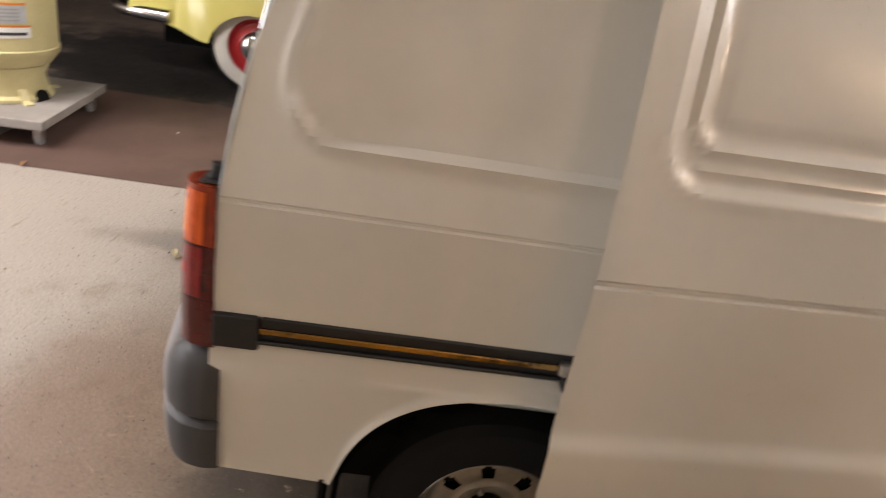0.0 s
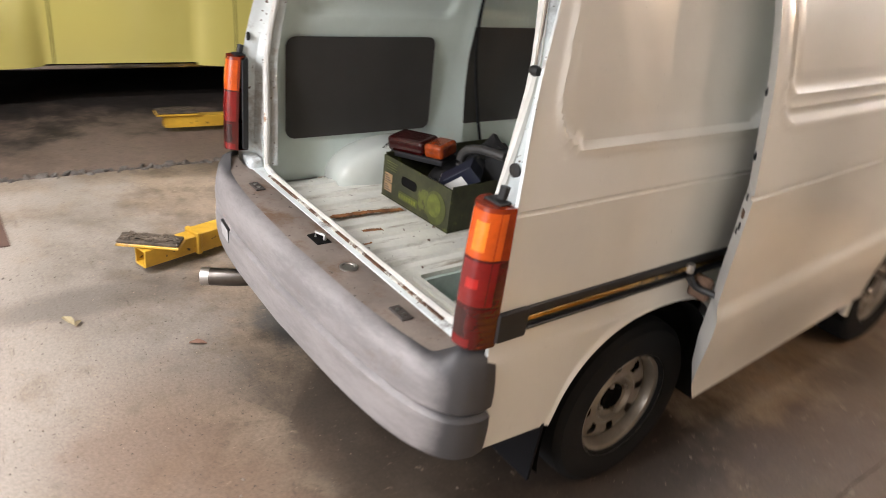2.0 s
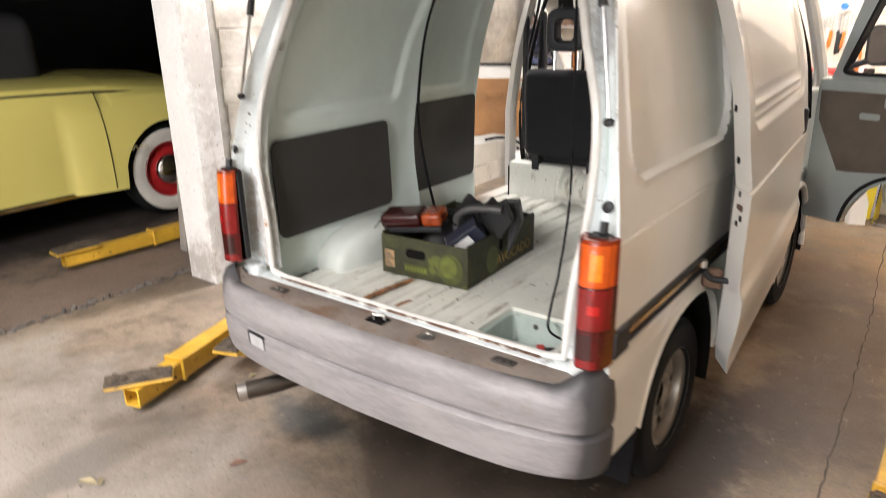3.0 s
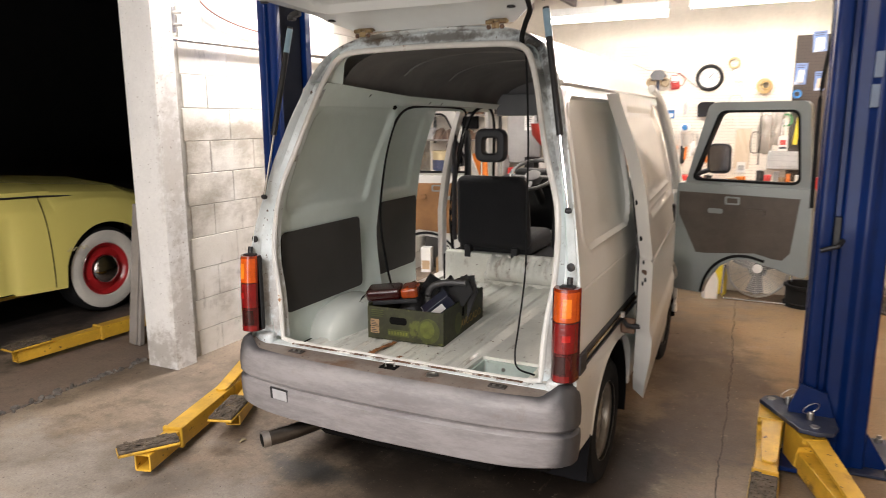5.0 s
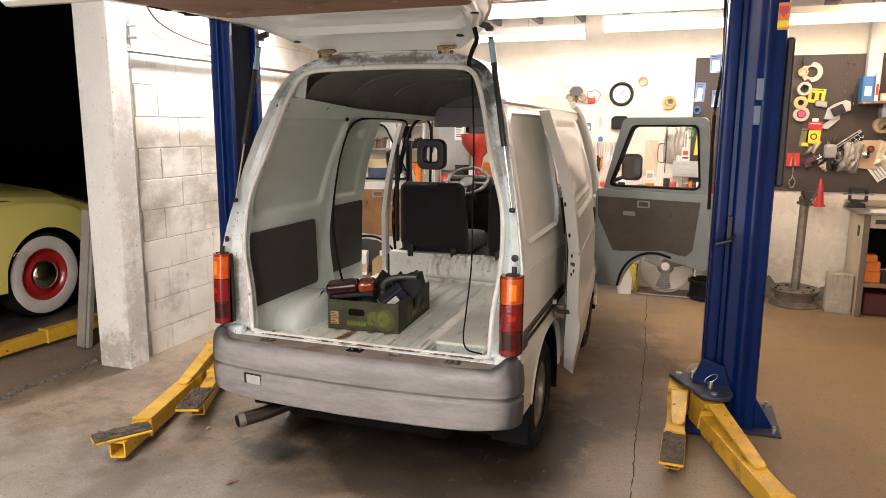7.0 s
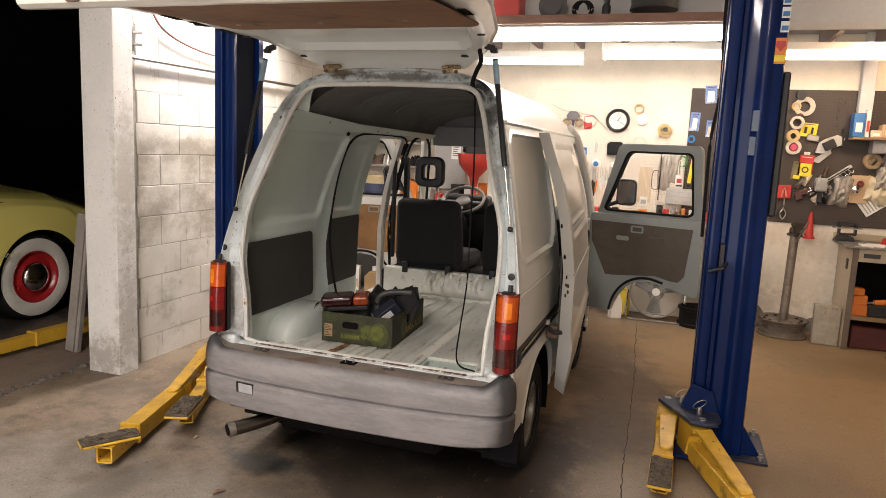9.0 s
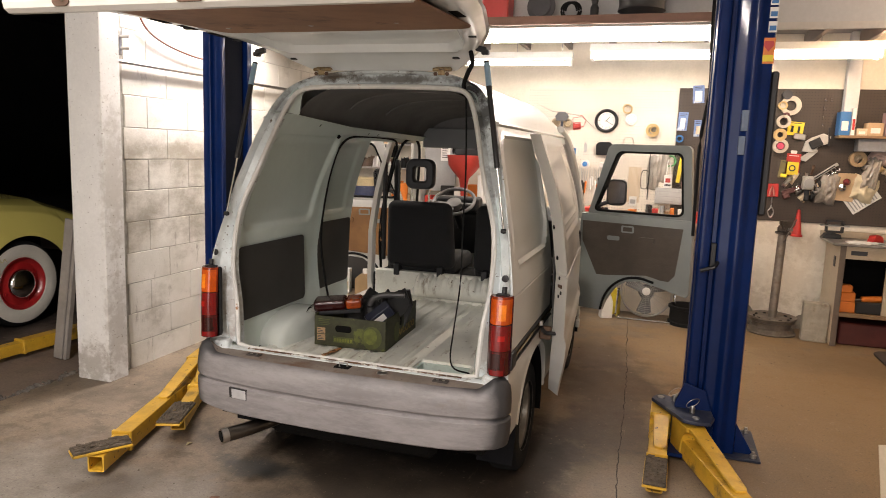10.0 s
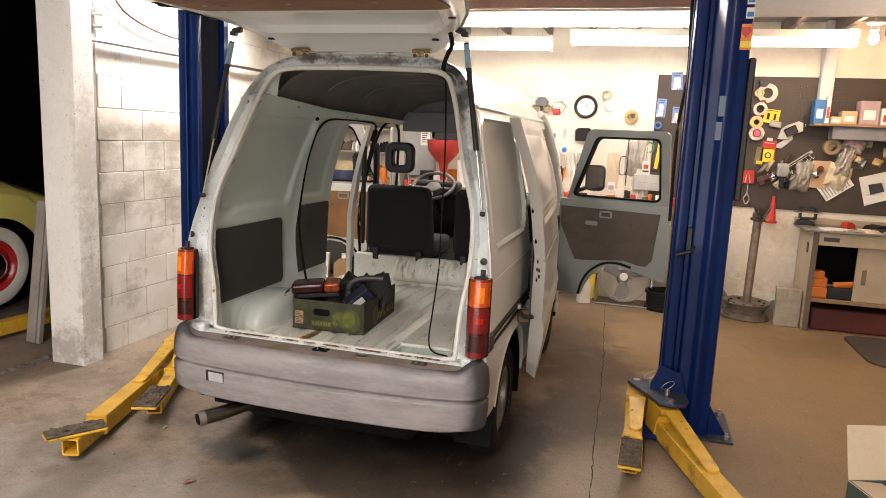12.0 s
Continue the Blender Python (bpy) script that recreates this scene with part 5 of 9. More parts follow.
# wheels
def van_wheel(x, y, s):
    m = pose(x, y, 0.262, 0, 90 * s, 0)
    w = part("wheel", Lathe([(0.06, -0.09), (0.06, 0.0), (0.0, 0.0)], m, 16), DARK_VOID, van, "steel wheel with black tyre")
    part("tyre", Lathe([(0.15, -0.07), (0.20, -0.078), (0.245, -0.072), (0.262, -0.055), (0.265, -0.02), (0.265, 0.02), (0.262, 0.055), (0.245, 0.072), (0.20, 0.078), (0.165, 0.07), (0.158, 0.06)], m, 56, cap=False), BLACK_RUBBER, w)
    part("rim_barrel", Lathe([(0.166, 0.072), (0.170, 0.066), (0.164, 0.058), (0.150, 0.052), (0.143, 0.03), (0.140, -0.05)], m, 56, cap=False), WHEEL_SILVER, w)
    # dished disc with eight small rounded windows and a raised ring round the hub
    bm = bmesh.new()
    N = 96
    prof = [(0.145, 0.012), (0.137, 0.022), (0.129, 0.028), (0.122, 0.031), (0.112, 0.033), (0.104, 0.033), (0.092, 0.030), (0.084, 0.031), (0.077, 0.037), (0.070, 0.036), (0.064, 0.024), (0.045, 0.020), (0.038, 0.020)]
    rings = [[bm.verts.new((r * math.cos(2 * math.pi * i / N), r * math.sin(2 * math.pi * i / N), h)) for i in range(N)] for r, h in prof]
    for k, (a, b) in enumerate(zip(rings, rings[1:])):
        for i in range(N):
            if (k in (3, 4, 5) and i % 12 in (0, 1, 2, 3)) or (k == 2 and i % 12 in (1, 2)):
                continue
            bm.faces.new((a[i], a[(i + 1) % N], b[(i + 1) % N], b[i]))
    bmesh.ops.transform(bm, matrix=m, verts=bm.verts)
    part("rim_disc", bm, WHEEL_SILVER, w, "silver steel rim with small windows")
    part("brake_shadow", Lathe([(0.138, -0.01), (0.0, -0.01)], m, 40), DARK_VOID, w)
    part("hub", Lathe([(0.042, 0.0), (0.042, 0.026), (0.036, 0.030), (0.028, 0.012), (0.0, 0.010)], m, 24), DARK_VOID, w)
    for i in range(4):
        a = i * math.pi / 2 + 0.4
        part("wheel_nut", Lathe([(0.009, 0.010), (0.009, 0.024), (0.005, 0.028), (0.0, 0.028)], m @ pose(0.053 * math.cos(a), 0.053 * math.sin(a), 0.008), 6), WHEEL_SILVER, w)


for s in (-1, 1):
    van_wheel(s * 0.605, WHEEL_R, s)
    van_wheel(s * 0.605, WHEEL_F, s)
    part("mud_flap", Prism([(s * 0.52, 0.36), (s * 0.70, 0.36), (s * 0.69, 0.17), (s * 0.53, 0.17)], 0.335, 0.345, axis="y", bev=0.002), surface("black_mudflap", (0.010, 0.010, 0.012), 0.85, spec=0.15), van)
part("exhaust_pipe", Tube([(-0.20, 0.35, 0.33), (-0.32, 0.15, 0.31), (-0.40, 0.0, 0.295), (-0.47, -0.10, 0.287)], 0.030, n=16, steps=18), surface("dark_burnt_steel", (0.16, 0.145, 0.13), 0.3, metal=1.0, dark=0.7, grit=0.02), van, "dark burnt steel exhaust pipe")
part("exhaust_tip", Tube([(-0.455, -0.0785, 0.2885), (-0.4715, -0.1015, 0.287)], 0.0312, steps=18), STEEL, van, "bright exhaust tip")
part("exhaust_bore", Cyl(0.025, (-0.4705, -0.1005, 0.287), (-0.473, -0.104, 0.2866), steps=18), DARK_VOID, van)


# sliding doors standing open
def sliding_door(s, y0, y1, back, front):
    """Skin and inner shell of a sliding door pushed outwards, further at its back end than at its front; the closing edge is bevelled inwards."""
    def off(y):
        return back + (front - back) * (y - y0) / (y1 - y0)

    def edge(z):
        return float(np.interp(z, [0.345, 0.42, 0.52, 0.70, 0.95, 1.10, 1.30, 1.45, 1.62], [0.070, 0.022, 0.0, -0.003, 0.002, 0.002, 0.006, 0.012, 0.02]))

    zs = sorted(set([round(v, 4) for v in np.arange(0.345, 1.61, 0.0105)] + [0.941, 0.946, 0.95, 0.954, 0.959]))
    ys = np.linspace(0, 1, 92)
    rows, inner = [], []
    for u in ys:
        row, row2 = [], []
        for z in zs:
            y = y0 + edge(z) * (1 - u) + u * (y1 - y0)
            x = half_w(z) + off(y) - 0.02 * smooth01(1.25, 1.62, z)
            ya = y - edge(z)
            dd = rect_dist(ya, z, y0 + 0.064, y1 - 0.12, 1.112, 1.56, 0.075)
            x -= 0.011 * smooth01(0.004, -0.014, dd) - 0.0035 * math.exp(-((dd - 0.006) / 0.007) ** 2)
            d2 = rect_dist(ya, z, y0 + 0.098, y1 - 0.15, 1.172, 1.55, 0.045)
            x += 0.0065 * math.exp(-(d2 / 0.007) ** 2) - 0.005 * smooth01(-0.004, -0.018, d2)
            d3 = rect_dist(ya, z, y0 + 0.126, y1 - 0.175, 1.205, 1.53, 0.03)
            x += 0.004 * smooth01(0.002, -0.010, d3)
            if dd < -0.02:
                x += 0.0055 * math.exp(-((z - 1.146) / 0.0065) ** 2)
            if abs(z - 0.95) < 0.005:
                x -= 0.007
            x += 0.012 * smooth01(0.668, 0.620, z) - 0.020 * smooth01(0.58, 0.36, z)
            row.append((s * x, y, z))
            yi = y + 0.09 * (1 - u)
            xi = half_w(z) + off(yi) - 0.062 - 0.02 * smooth01(1.25, 1.62, z) + 0.012 * smooth01(0.0, -0.03, rect_dist(yi, z, y0 + 0.16, y1 - 0.1, 1.1, 1.54, 0.05))
            row2.append((s * xi, yi, z))
        rows.append(row)
        inner.append(row2)
    d = part("sliding_door", Skin(rows), WHITE_PAINT, van, "white sliding side door standing open")
    part("door_inner", Skin(inner), INNER_PAINT, d, "pale grey-green inner door shell")
    for a, b in ((rows[0], inner[0]), (rows[-1], inner[-1])):
        part("door_edge", Skin([a, b]), WHITE_PAINT, d)
    part("door_edge", Skin([[r[0] for r in rows], [r[0] for r in inner]]), WHITE_PAINT, d)
    part("door_edge", Skin([[r[-1] for r in rows], [r[-1] for r in inner]]), WHITE_PAINT, d)
    bm = Prism(rounded(y0 + 0.15, y1 - 0.02, 0.65, 1.06, 0.03), 0.0, 0.006, axis="x", bev=0.002)
    for v in bm.verts:
        v.co.x = s * (half_w(v.co.z) + off(v.co.y) - 0.066 - v.co.x)
    part("trim_board", bm, TRIM_GREY, d, "dark grey hardboard door trim")
    xh = half_w(1.02) + off(y1 - 0.1)
    part("door_handle", Box(min(s * (xh - 0.01), s * (xh + 0.012)), max(s * (xh - 0.01), s * (xh + 0.012)), y1 - 0.125, y1 - 0.075, 0.945, 1.05, bev=0.012, seg=3), BLACK_PLASTIC, d, "black recessed door handle")

    def on_edge(z, k):
        """A place on the bevelled closing edge: k from outer skin to inner shell."""
        return Vector((s * (half_w(z) + back - 0.062 * k), y0 + edge(z) + 0.09 * k, z))

    for z, k in ((1.172, 0.86), (1.027, 0.78)):
        p = on_edge(z, k)
        part("rubber_stop", Lathe([(0.011, -0.004), (0.011, 0.006), (0.0, 0.009)], pose(p.x, p.y, z, 90, 0, -60 * s), 14), BLACK_RUBBER, d)
    for z, k, w in ((0.892, 0.62, 0.022), (0.93, 0.70, 0.008), (0.862, 0.5, 0.008), (0.842, 0.7, 0.008)):
        p = on_edge(z, k)
        part("door_catch" if w > 0.01 else "catch_screw", Box(-w, w, -0.006, 0.004, -0.009, 0.009, bev=0.003, m=pose(p.x, p.y, z, 0, 0, -60 * s)), RUST_STEEL if w > 0.01 else BLACK_PLASTIC, d)
    part("roller_arm", Tube([(s * 0.715, y0 + 0.03, 0.690), (s * 0.735, y0 + 0.05, 0.66), (s * 0.78, y0 + 0.07, 0.655)], 0.010, n=8), BLACK_PLASTIC, d, "dark greasy roller arm")
    part("roller", Cyl(0.012, (s * 0.713, y0 + 0.03, 0.70), (s * 0.713, y0 + 0.03, 0.722), steps=14), STEEL, d)
    part("roller_plate", Box(min(s * 0.70, s * 0.76), max(s * 0.70, s * 0.76), y0 + 0.065, y0 + 0.09, 0.62, 0.685, bev=0.006), RUST_STEEL, d, "greasy steel roller bracket")
    part("front_seal", Tube([(s * (half_w(z) + front - 0.02 - 0.02 * smooth01(1.25, 1.62, z)), y1 + 0.006, z) for z in np.linspace(0.6, 1.6, 20)], 0.010, steps=8), BLACK_RUBBER, d)
    return d


def front_door(s, trim, shell, opened):
    """Built shut along -y from its hinge at the origin, outside towards +x, then swung open."""
    W = 0.80
    out = [(0.0, 0.42), (0.02, 0.405), (0.19, 0.40), (0.215, 0.50), (0.27, 0.585), (0.36, 0.645), (0.46, 0.66), (0.56, 0.64), (0.66, 0.60), (0.78, 0.575), (0.80, 0.60), (0.80, 1.10), (0.785, 1.55), (0.765, 1.60), (0.72, 1.615), (0.30, 1.60), (0.24, 1.575), (0.19, 1.51), (0.03, 1.16), (0.0, 1.08)]
    win = rounded(0.0, 1.0, 0.0, 1.0, 0.08, 4)

    def window_pt(a, b):
        left = 0.095 + 0.185 * b
        right = 0.725 - 0.012 * b
        return (left + (right - left) * a, 1.125 + (1.55 - 1.125) * b)

    inner = [window_pt(a, b) for a, b in win]
    lower = [p for p in out if p[1] <= 1.10]
    bm = prism(bmesh.new(), [(0.0, 0.42), (0.02, 0.405), (0.19, 0.40), (0.215, 0.50), (0.27, 0.585), (0.36, 0.645), (0.46, 0.66), (0.56, 0.64), (0.66, 0.60), (0.78, 0.575), (0.80, 0.60), (0.795, 1.105), (0.01, 1.105), (0.0, 1.05)], 0.0, 0.075, axis="y", bev=0.01)
    R = Matrix(((0, s * 1, 0, 0), (-1, 0, 0, 0), (0, 0, 1, 0), (0, 0, 0, 1)))

    def turned(bm, lean=True):
        # a: along the door (to -y), depth: towards outside
        for v in bm.verts:
            a, dep, z = v.co
            v.co = (s * (dep - 0.075 + (half_w(min(z, 1.60)) - 0.70)), -a, z)
        return bm

    d = part("front_door", turned(bm), shell, van, "open front door with trim panel and glazed window", at=pose(s * 0.69, 2.70, 0, 0, 0, s * opened))
    fr_out = [window_pt(a, b) for a, b in win]
    c = np.mean(np.array(fr_out), axis=0)
    big = []
    for a, z in fr_out:
        da, dz = a - c[0], z - c[1]
        big.append((min(0.795, max(0.02, a + 0.055 * np.sign(da))), min(1.61, max(1.095, z + 0.05 * np.sign(dz)))))
    part("window_frame", turned(frame_prism(big, fr_out, 0.015, 0.07)), shell, d)
    seal_in = [(c[0] + (a - c[0]) * 0.965, c[1] + (z - c[1]) * 0.95) for a, z in fr_out]
    part("window_seal", turned(frame_prism([(c[0] + (a - c[0]) * 1.01, c[1] + (z - c[1]) * 1.012) for a, z in fr_out], seal_in, 0.005, 0.072)), BLACK_RUBBER, d, "black rubber window seal")
    glass = part("window_pane", turned(Prism(seal_in, 0.040, 0.044)), GLASS, d)
    glass.visible_shadow = False
    tr = [(0.03, 0.66), (0.20, 0.665), (0.30, 0.675), (0.50, 0.70), (0.60, 0.675), (0.66, 0.672), (0.70, 0.72), (0.735, 1.045), (0.02, 1.05)]
    part("door_trim", turned(Prism(tr, -0.008, 0.0, bev=0.003)), trim, d, "vinyl or hardboard door trim panel")
    part("pull_handle", turned(Prism(rounded(0.44, 0.55, 0.93, 0.965, 0.014), -0.03, -0.006, bev=0.006)), trim, d)
    part("latch_pull", turned(Prism(rounded(0.21, 0.30, 0.925, 0.955, 0.010), -0.022, -0.006, bev=0.004)), GREEN_GREY, d, "pale inner latch pull")
    lp = part("handle_bezel", turned(frame_prism(rounded(0.31, 0.40, 0.985, 1.035, 0.01, 3), rounded(0.322, 0.388, 0.995, 1.025, 0.006, 3), -0.016, -0.006)), GREEN_GREY, d)
    for i in range(4):
        part("vent_slot", turned(Box(0.745, 0.775, -0.003, 0.0, 0.70 + i * 0.022, 0.708 + i * 0.022)), BLACK_PLASTIC, d)
    part("arch_seal", turned(Tube([(a, -0.004, z + 0.012) for a, z in ((0.19, 0.40), (0.215, 0.50), (0.27, 0.585), (0.36, 0.645), (0.46, 0.66), (0.56, 0.64))], 0.009, n=24)), BLACK_RUBBER, d)
    swing = Matrix.Translation((s * 0.03, -0.219, 0)) @ Matrix.Rotation(radians(15 * s), 4, "Z") @ Matrix.Translation((-s * 0.03, 0.219, 0))
    mir = part("mirror", turned(Prism(rounded(0.150, 0.288, 1.165, 1.352, 0.035, 5), 0.10, 0.16, bev=0.012)), BLACK_PLASTIC, d, "black door mirror", at=swing)
    part("mirror_glass", turned(Prism(rounded(0.161, 0.277, 1.177, 1.340, 0.028, 5), 0.096, 0.0995)), MIRROR, mir)
    part("mirror_arm", turned(Tube([(0.07, 0.06, 1.15), (0.17, 0.12, 1.19)], 0.015)), BLACK_PLASTIC, mir)
    return d


sliding_door(1, 0.735, 1.98, 0.130, 0.050)
sliding_door(-1, 0.48, 1.66, 0.100, 0.100)
front_door(1, DOOR_TRIM, GREEN_GREY, 75)
front_door(-1, HARDBOARD, WHITE_PAINT, 75)


HINGE_METAL = surface("rusty_plated_hinge", (0.48, 0.36, 0.20), 0.4, metal=0.8, dark=0.6, coarse=20, stain=(0.16, 0.08, 0.04), stain_at=(0.5, 0.65), stain_scale=30)


# raised hatch
def hatch():
    y0, y1 = 0.452, -0.86

    def half(u):
        return float(np.interp(u, [0, 0.06, 0.2, 0.5, 0.8, 0.93, 1.0], [0.36, 0.45, 0.53, 0.615, 0.665, 0.665, 0.62]))

    def under(u):
        return float(np.interp(u, [0, 0.05, 0.1, 0.17, 0.25, 0.4, 0.6, 0.75, 0.85, 0.93, 1.0], [1.856, 1.886, 1.91, 1.928, 1.939, 1.943, 1.943, 1.936, 1.924, 1.908, 1.886]))

    rows = []
    for u in np.linspace(0, 1, 60):
        y = y0 + (y1 - y0) * u
        w = half(u)
        row = []
        for v in np.linspace(-1, 1, 61):
            z = under(u)
            x = v * w
            d = rect_dist(u, v * w, 0.12, 0.47, -w + 0.09, w - 0.09, 0.05)
            z += 0.024 * smooth01(0.0, -0.014, d) - 0.004 * math.exp(-((d - 0.008) / 0.008) ** 2)
            d = rect_dist(u, v * w, 0.52, 0.95, -w + 0.12, w - 0.12, 0.05)
            z += 0.012 * smooth01(0.0, -0.03, d)
            z += 0.035 * smooth01(0.95, 1.0, abs(v))
            row.append((x, y, z))
        rows.append(row)
    h = part("rear_hatch", Skin(rows), HATCH_WHITE, van, "raised white rear hatch with pressed inner skin")
    rows = []
    for u in np.linspace(0, 1, 30):
        y = y0 + 0.01 + (y1 - 0.02 - y0) * u
        w = half(u) + 0.012
        rows.append([(v * w, y, under(u) + 0.035 + 0.035 * (1 - abs(v) ** 4) * (0.4 + 0.6 * math.sin(min(1, u * 3) * math.pi / 2))) for v in np.linspace(-1, 1, 25)])
    part("hatch_outer", Skin(rows), WHITE_PAINT, h)
    for x, w in ((-0.407, 0.03), (0.017, 0.045)):
        lk = part("lock_recess", Prism(rounded(x - w, x + w, under(1) - 0.014, under(1) + 0.05, 0.016, 4), y1 - 0.0375, y1 - 0.032, axis="y", bev=0.002), RUST_STEEL, h, "rust-stained opening in the hatch edge")
        part("lock_bolt", Cyl(0.012, (x + 0.01, y1 - 0.042, under(1) + 0.012), (x + 0.01, y1 - 0.036, under(1) + 0.012), steps=12), STEEL, lk)
    for x, y, w in ((-0.565, -0.31, 0.05), (-0.55, -0.17, 0.05), (-0.535, -0.01, 0.05), (0.56, -0.3, 0.05)):
        u = (y0 - y) / (y0 - y1)
        part("pressed_slot", Box(x - 0.016, x + 0.016, y - w, y + w, under(u) - 0.002, under(u) + 0.004, bev=0.0015), DARK_VOID, h)
    part("hatch_lip", Tube([(v * 0.62, y1 - 0.005, under(1) + 0.004) for v in np.linspace(-1, 1, 12)], 0.030, steps=10), WHITE_PAINT, h)
    o = []
    for a, b in rounded(-0.47, 0.55, -0.80, -0.06, 0.05, 5):
        o.append((a, b))
    bm = Prism(o, 0.0, 0.006, axis="z", bev=0.002)
    for v in bm.verts:
        u = (y0 - v.co.y) / (y0 - y1)
        v.co.z += under(u) - 0.004
    part("hatch_board", bm, HATCH_BOARD, h, "dark brown hardboard hatch lining")
    for x, y in ((-0.35, -0.2), (0.0, -0.22), (0.33, -0.24), (-0.1, -0.5)):
        u = (y0 - y) / (y0 - y1)
        part("lining_clip", Lathe([(0.012, 0.0), (0.009, -0.006), (0.0, -0.008)], pose(x, y, under(u) - 0.007), 12), STEEL, h)
    for x, y in ((-0.52, 0.10), (0.50, 0.10), (-0.40, 0.36), (0.36, 0.36), (-0.57, -0.15)):
        u = (y0 - y) / (y0 - y1)
        part("drain_plug", Lathe([(0.016, 0.004), (0.016, -0.003), (0.0, -0.005)], pose(x, y, under(u)), 12), BLACK_PLASTIC, h)
    for s in (-1, 1):
        hg = part("hinge", Box(s * 0.285 - 0.036, s * 0.285 + 0.036, 0.418, 0.49, 1.858, 1.868, bev=0.003), HINGE_METAL, h, "rusty plated hatch hinge")
        for dx in (-0.030, 0.022):
            part("hinge_knuckle", Cyl(0.008, (s * 0.285 + dx - 0.012, 0.412, 1.856), (s * 0.285 + dx + 0.018, 0.412, 1.856), steps=12), HINGE_METAL, hg)
            part("hinge_bolt", Lathe([(0.009, 0.0), (0.009, 0.006), (0.0, 0.008)], pose(s * 0.285 + dx, 0.413, 1.838, 90, 0, 0), 6), RUST_STEEL, hg)
        part("hinge_strap", Box(s * 0.285 - 0.018, s * 0.285 + 0.012, 0.404, 0.412, 1.832, 1.853, bev=0.002), HINGE_METAL, hg)
        a, b = (Vector((0.502, 0.295, 1.915)), Vector((0.640, 0.168, 1.210))) if s > 0 else (Vector((-0.548, 0.295, 1.915)), Vector((-0.613, 0.150, 1.203)))
        st = part("gas_strut", Cyl(0.0115, a.lerp(b, 0.06), a.lerp(b, 0.655), steps=14), BLACK_PLASTIC, h, "black gas strut")
        part("strut_sleeve", Cyl(0.0122, a.lerp(b, 0.07), a.lerp(b, 0.20), steps=14), surface("pale_blue_sticker", (0.30, 0.46, 0.58), 0.4), h, "pale blue sticker on the strut")
        part("strut_rod", Cyl(0.0045, a.lerp(b, 0.655), b, steps=10), CHROME, h)
        part("strut_mount", Box(a.x - 0.015, a.x + 0.015, a.y - 0.014, a.y + 0.014, a.z - 0.016, a.z + 0.004, bev=0.004), BLACK_PLASTIC, h)
        part("strut_bracket", Prism([(a.x - s * 0.040, 1.916), (a.x + s * 0.010, 1.902), (a.x + s * 0.004, 1.928), (a.x - s * 0.040, 1.938)], a.y - 0.012, a.y + 0.012, bev=0.003), BLACK_PLASTIC, h)
        part("ball_joint", Lathe([(0.008, -0.010), (0.011, 0.0), (0.008, 0.010)], pose(b.x, b.y, b.z, 0, 90, 0), 12), BLACK_PLASTIC, h)
    return h


hatch()
part("loom_conduit", Tube([(0.445, 0.28, 1.91), (0.443, 0.32, 1.872), (0.415, 0.36, 1.84), (0.386, 0.405, 1.80), (0.380, 0.425, 1.775)], 0.0095, n=20, steps=10), BLACK_RUBBER, van, "black rubber conduit between hatch and body")
part("wiring_loom", Tube([(0.382, 0.42, 1.785), (0.380, 0.44, 1.76), (0.380, 0.47, 1.72), (0.376, 0.52, 1.45), (0.365, 0.55, 1.15), (0.36, 0.56, 0.9), (0.34, 0.55, 0.68), (0.35, 0.48, 0.575), (0.40, 0.38, 0.556), (0.48, 0.34, 0.556)], 0.0038, n=60, steps=7), BLACK_RUBBER, van, "black cable hanging inside the opening")


# ---- two post lift ----
lift = thing("car_lift", "blue and yellow two-post car lift, arms lowered", "car lift")
far_lift = thing("car_lift", "yellow arm of a second car lift in the dark bay", "car lift")


def lift_post(x, y, outline, slot, plate, label):
    """A folded steel post of this plan outline, with its dark carriage in the slot (x0, x1, y0, y1) and its base plate."""
    t = part("lift_post", Prism(outline, 0.012, 3.3, axis="z"), BLUE_PAINT, lift, label, at=pose(x, y, 0))
    part("carriage", Box(*slot, 0.10, 2.2, bev=0.006), surface("dark_blue_carriage", (0.003, 0.005, 0.012), 0.75, spec=0.08), t)
    part("base_plate", Box(*plate, 0.0, 0.012, bev=0.003), BRACKET_BLUE, t)
    for bx, by in ((plate[1] - 0.035, plate[2] + 0.04), (plate[1] - 0.035, plate[3] - 0.04), (plate[0] + 0.03, plate[3] - 0.04)):
        part("anchor_bolt", Lathe([(0.016, 0.012), (0.016, 0.03), (0.009, 0.03), (0.009, 0.045)], pose(bx, by, 0), steps=6), STEEL, t)
    return t


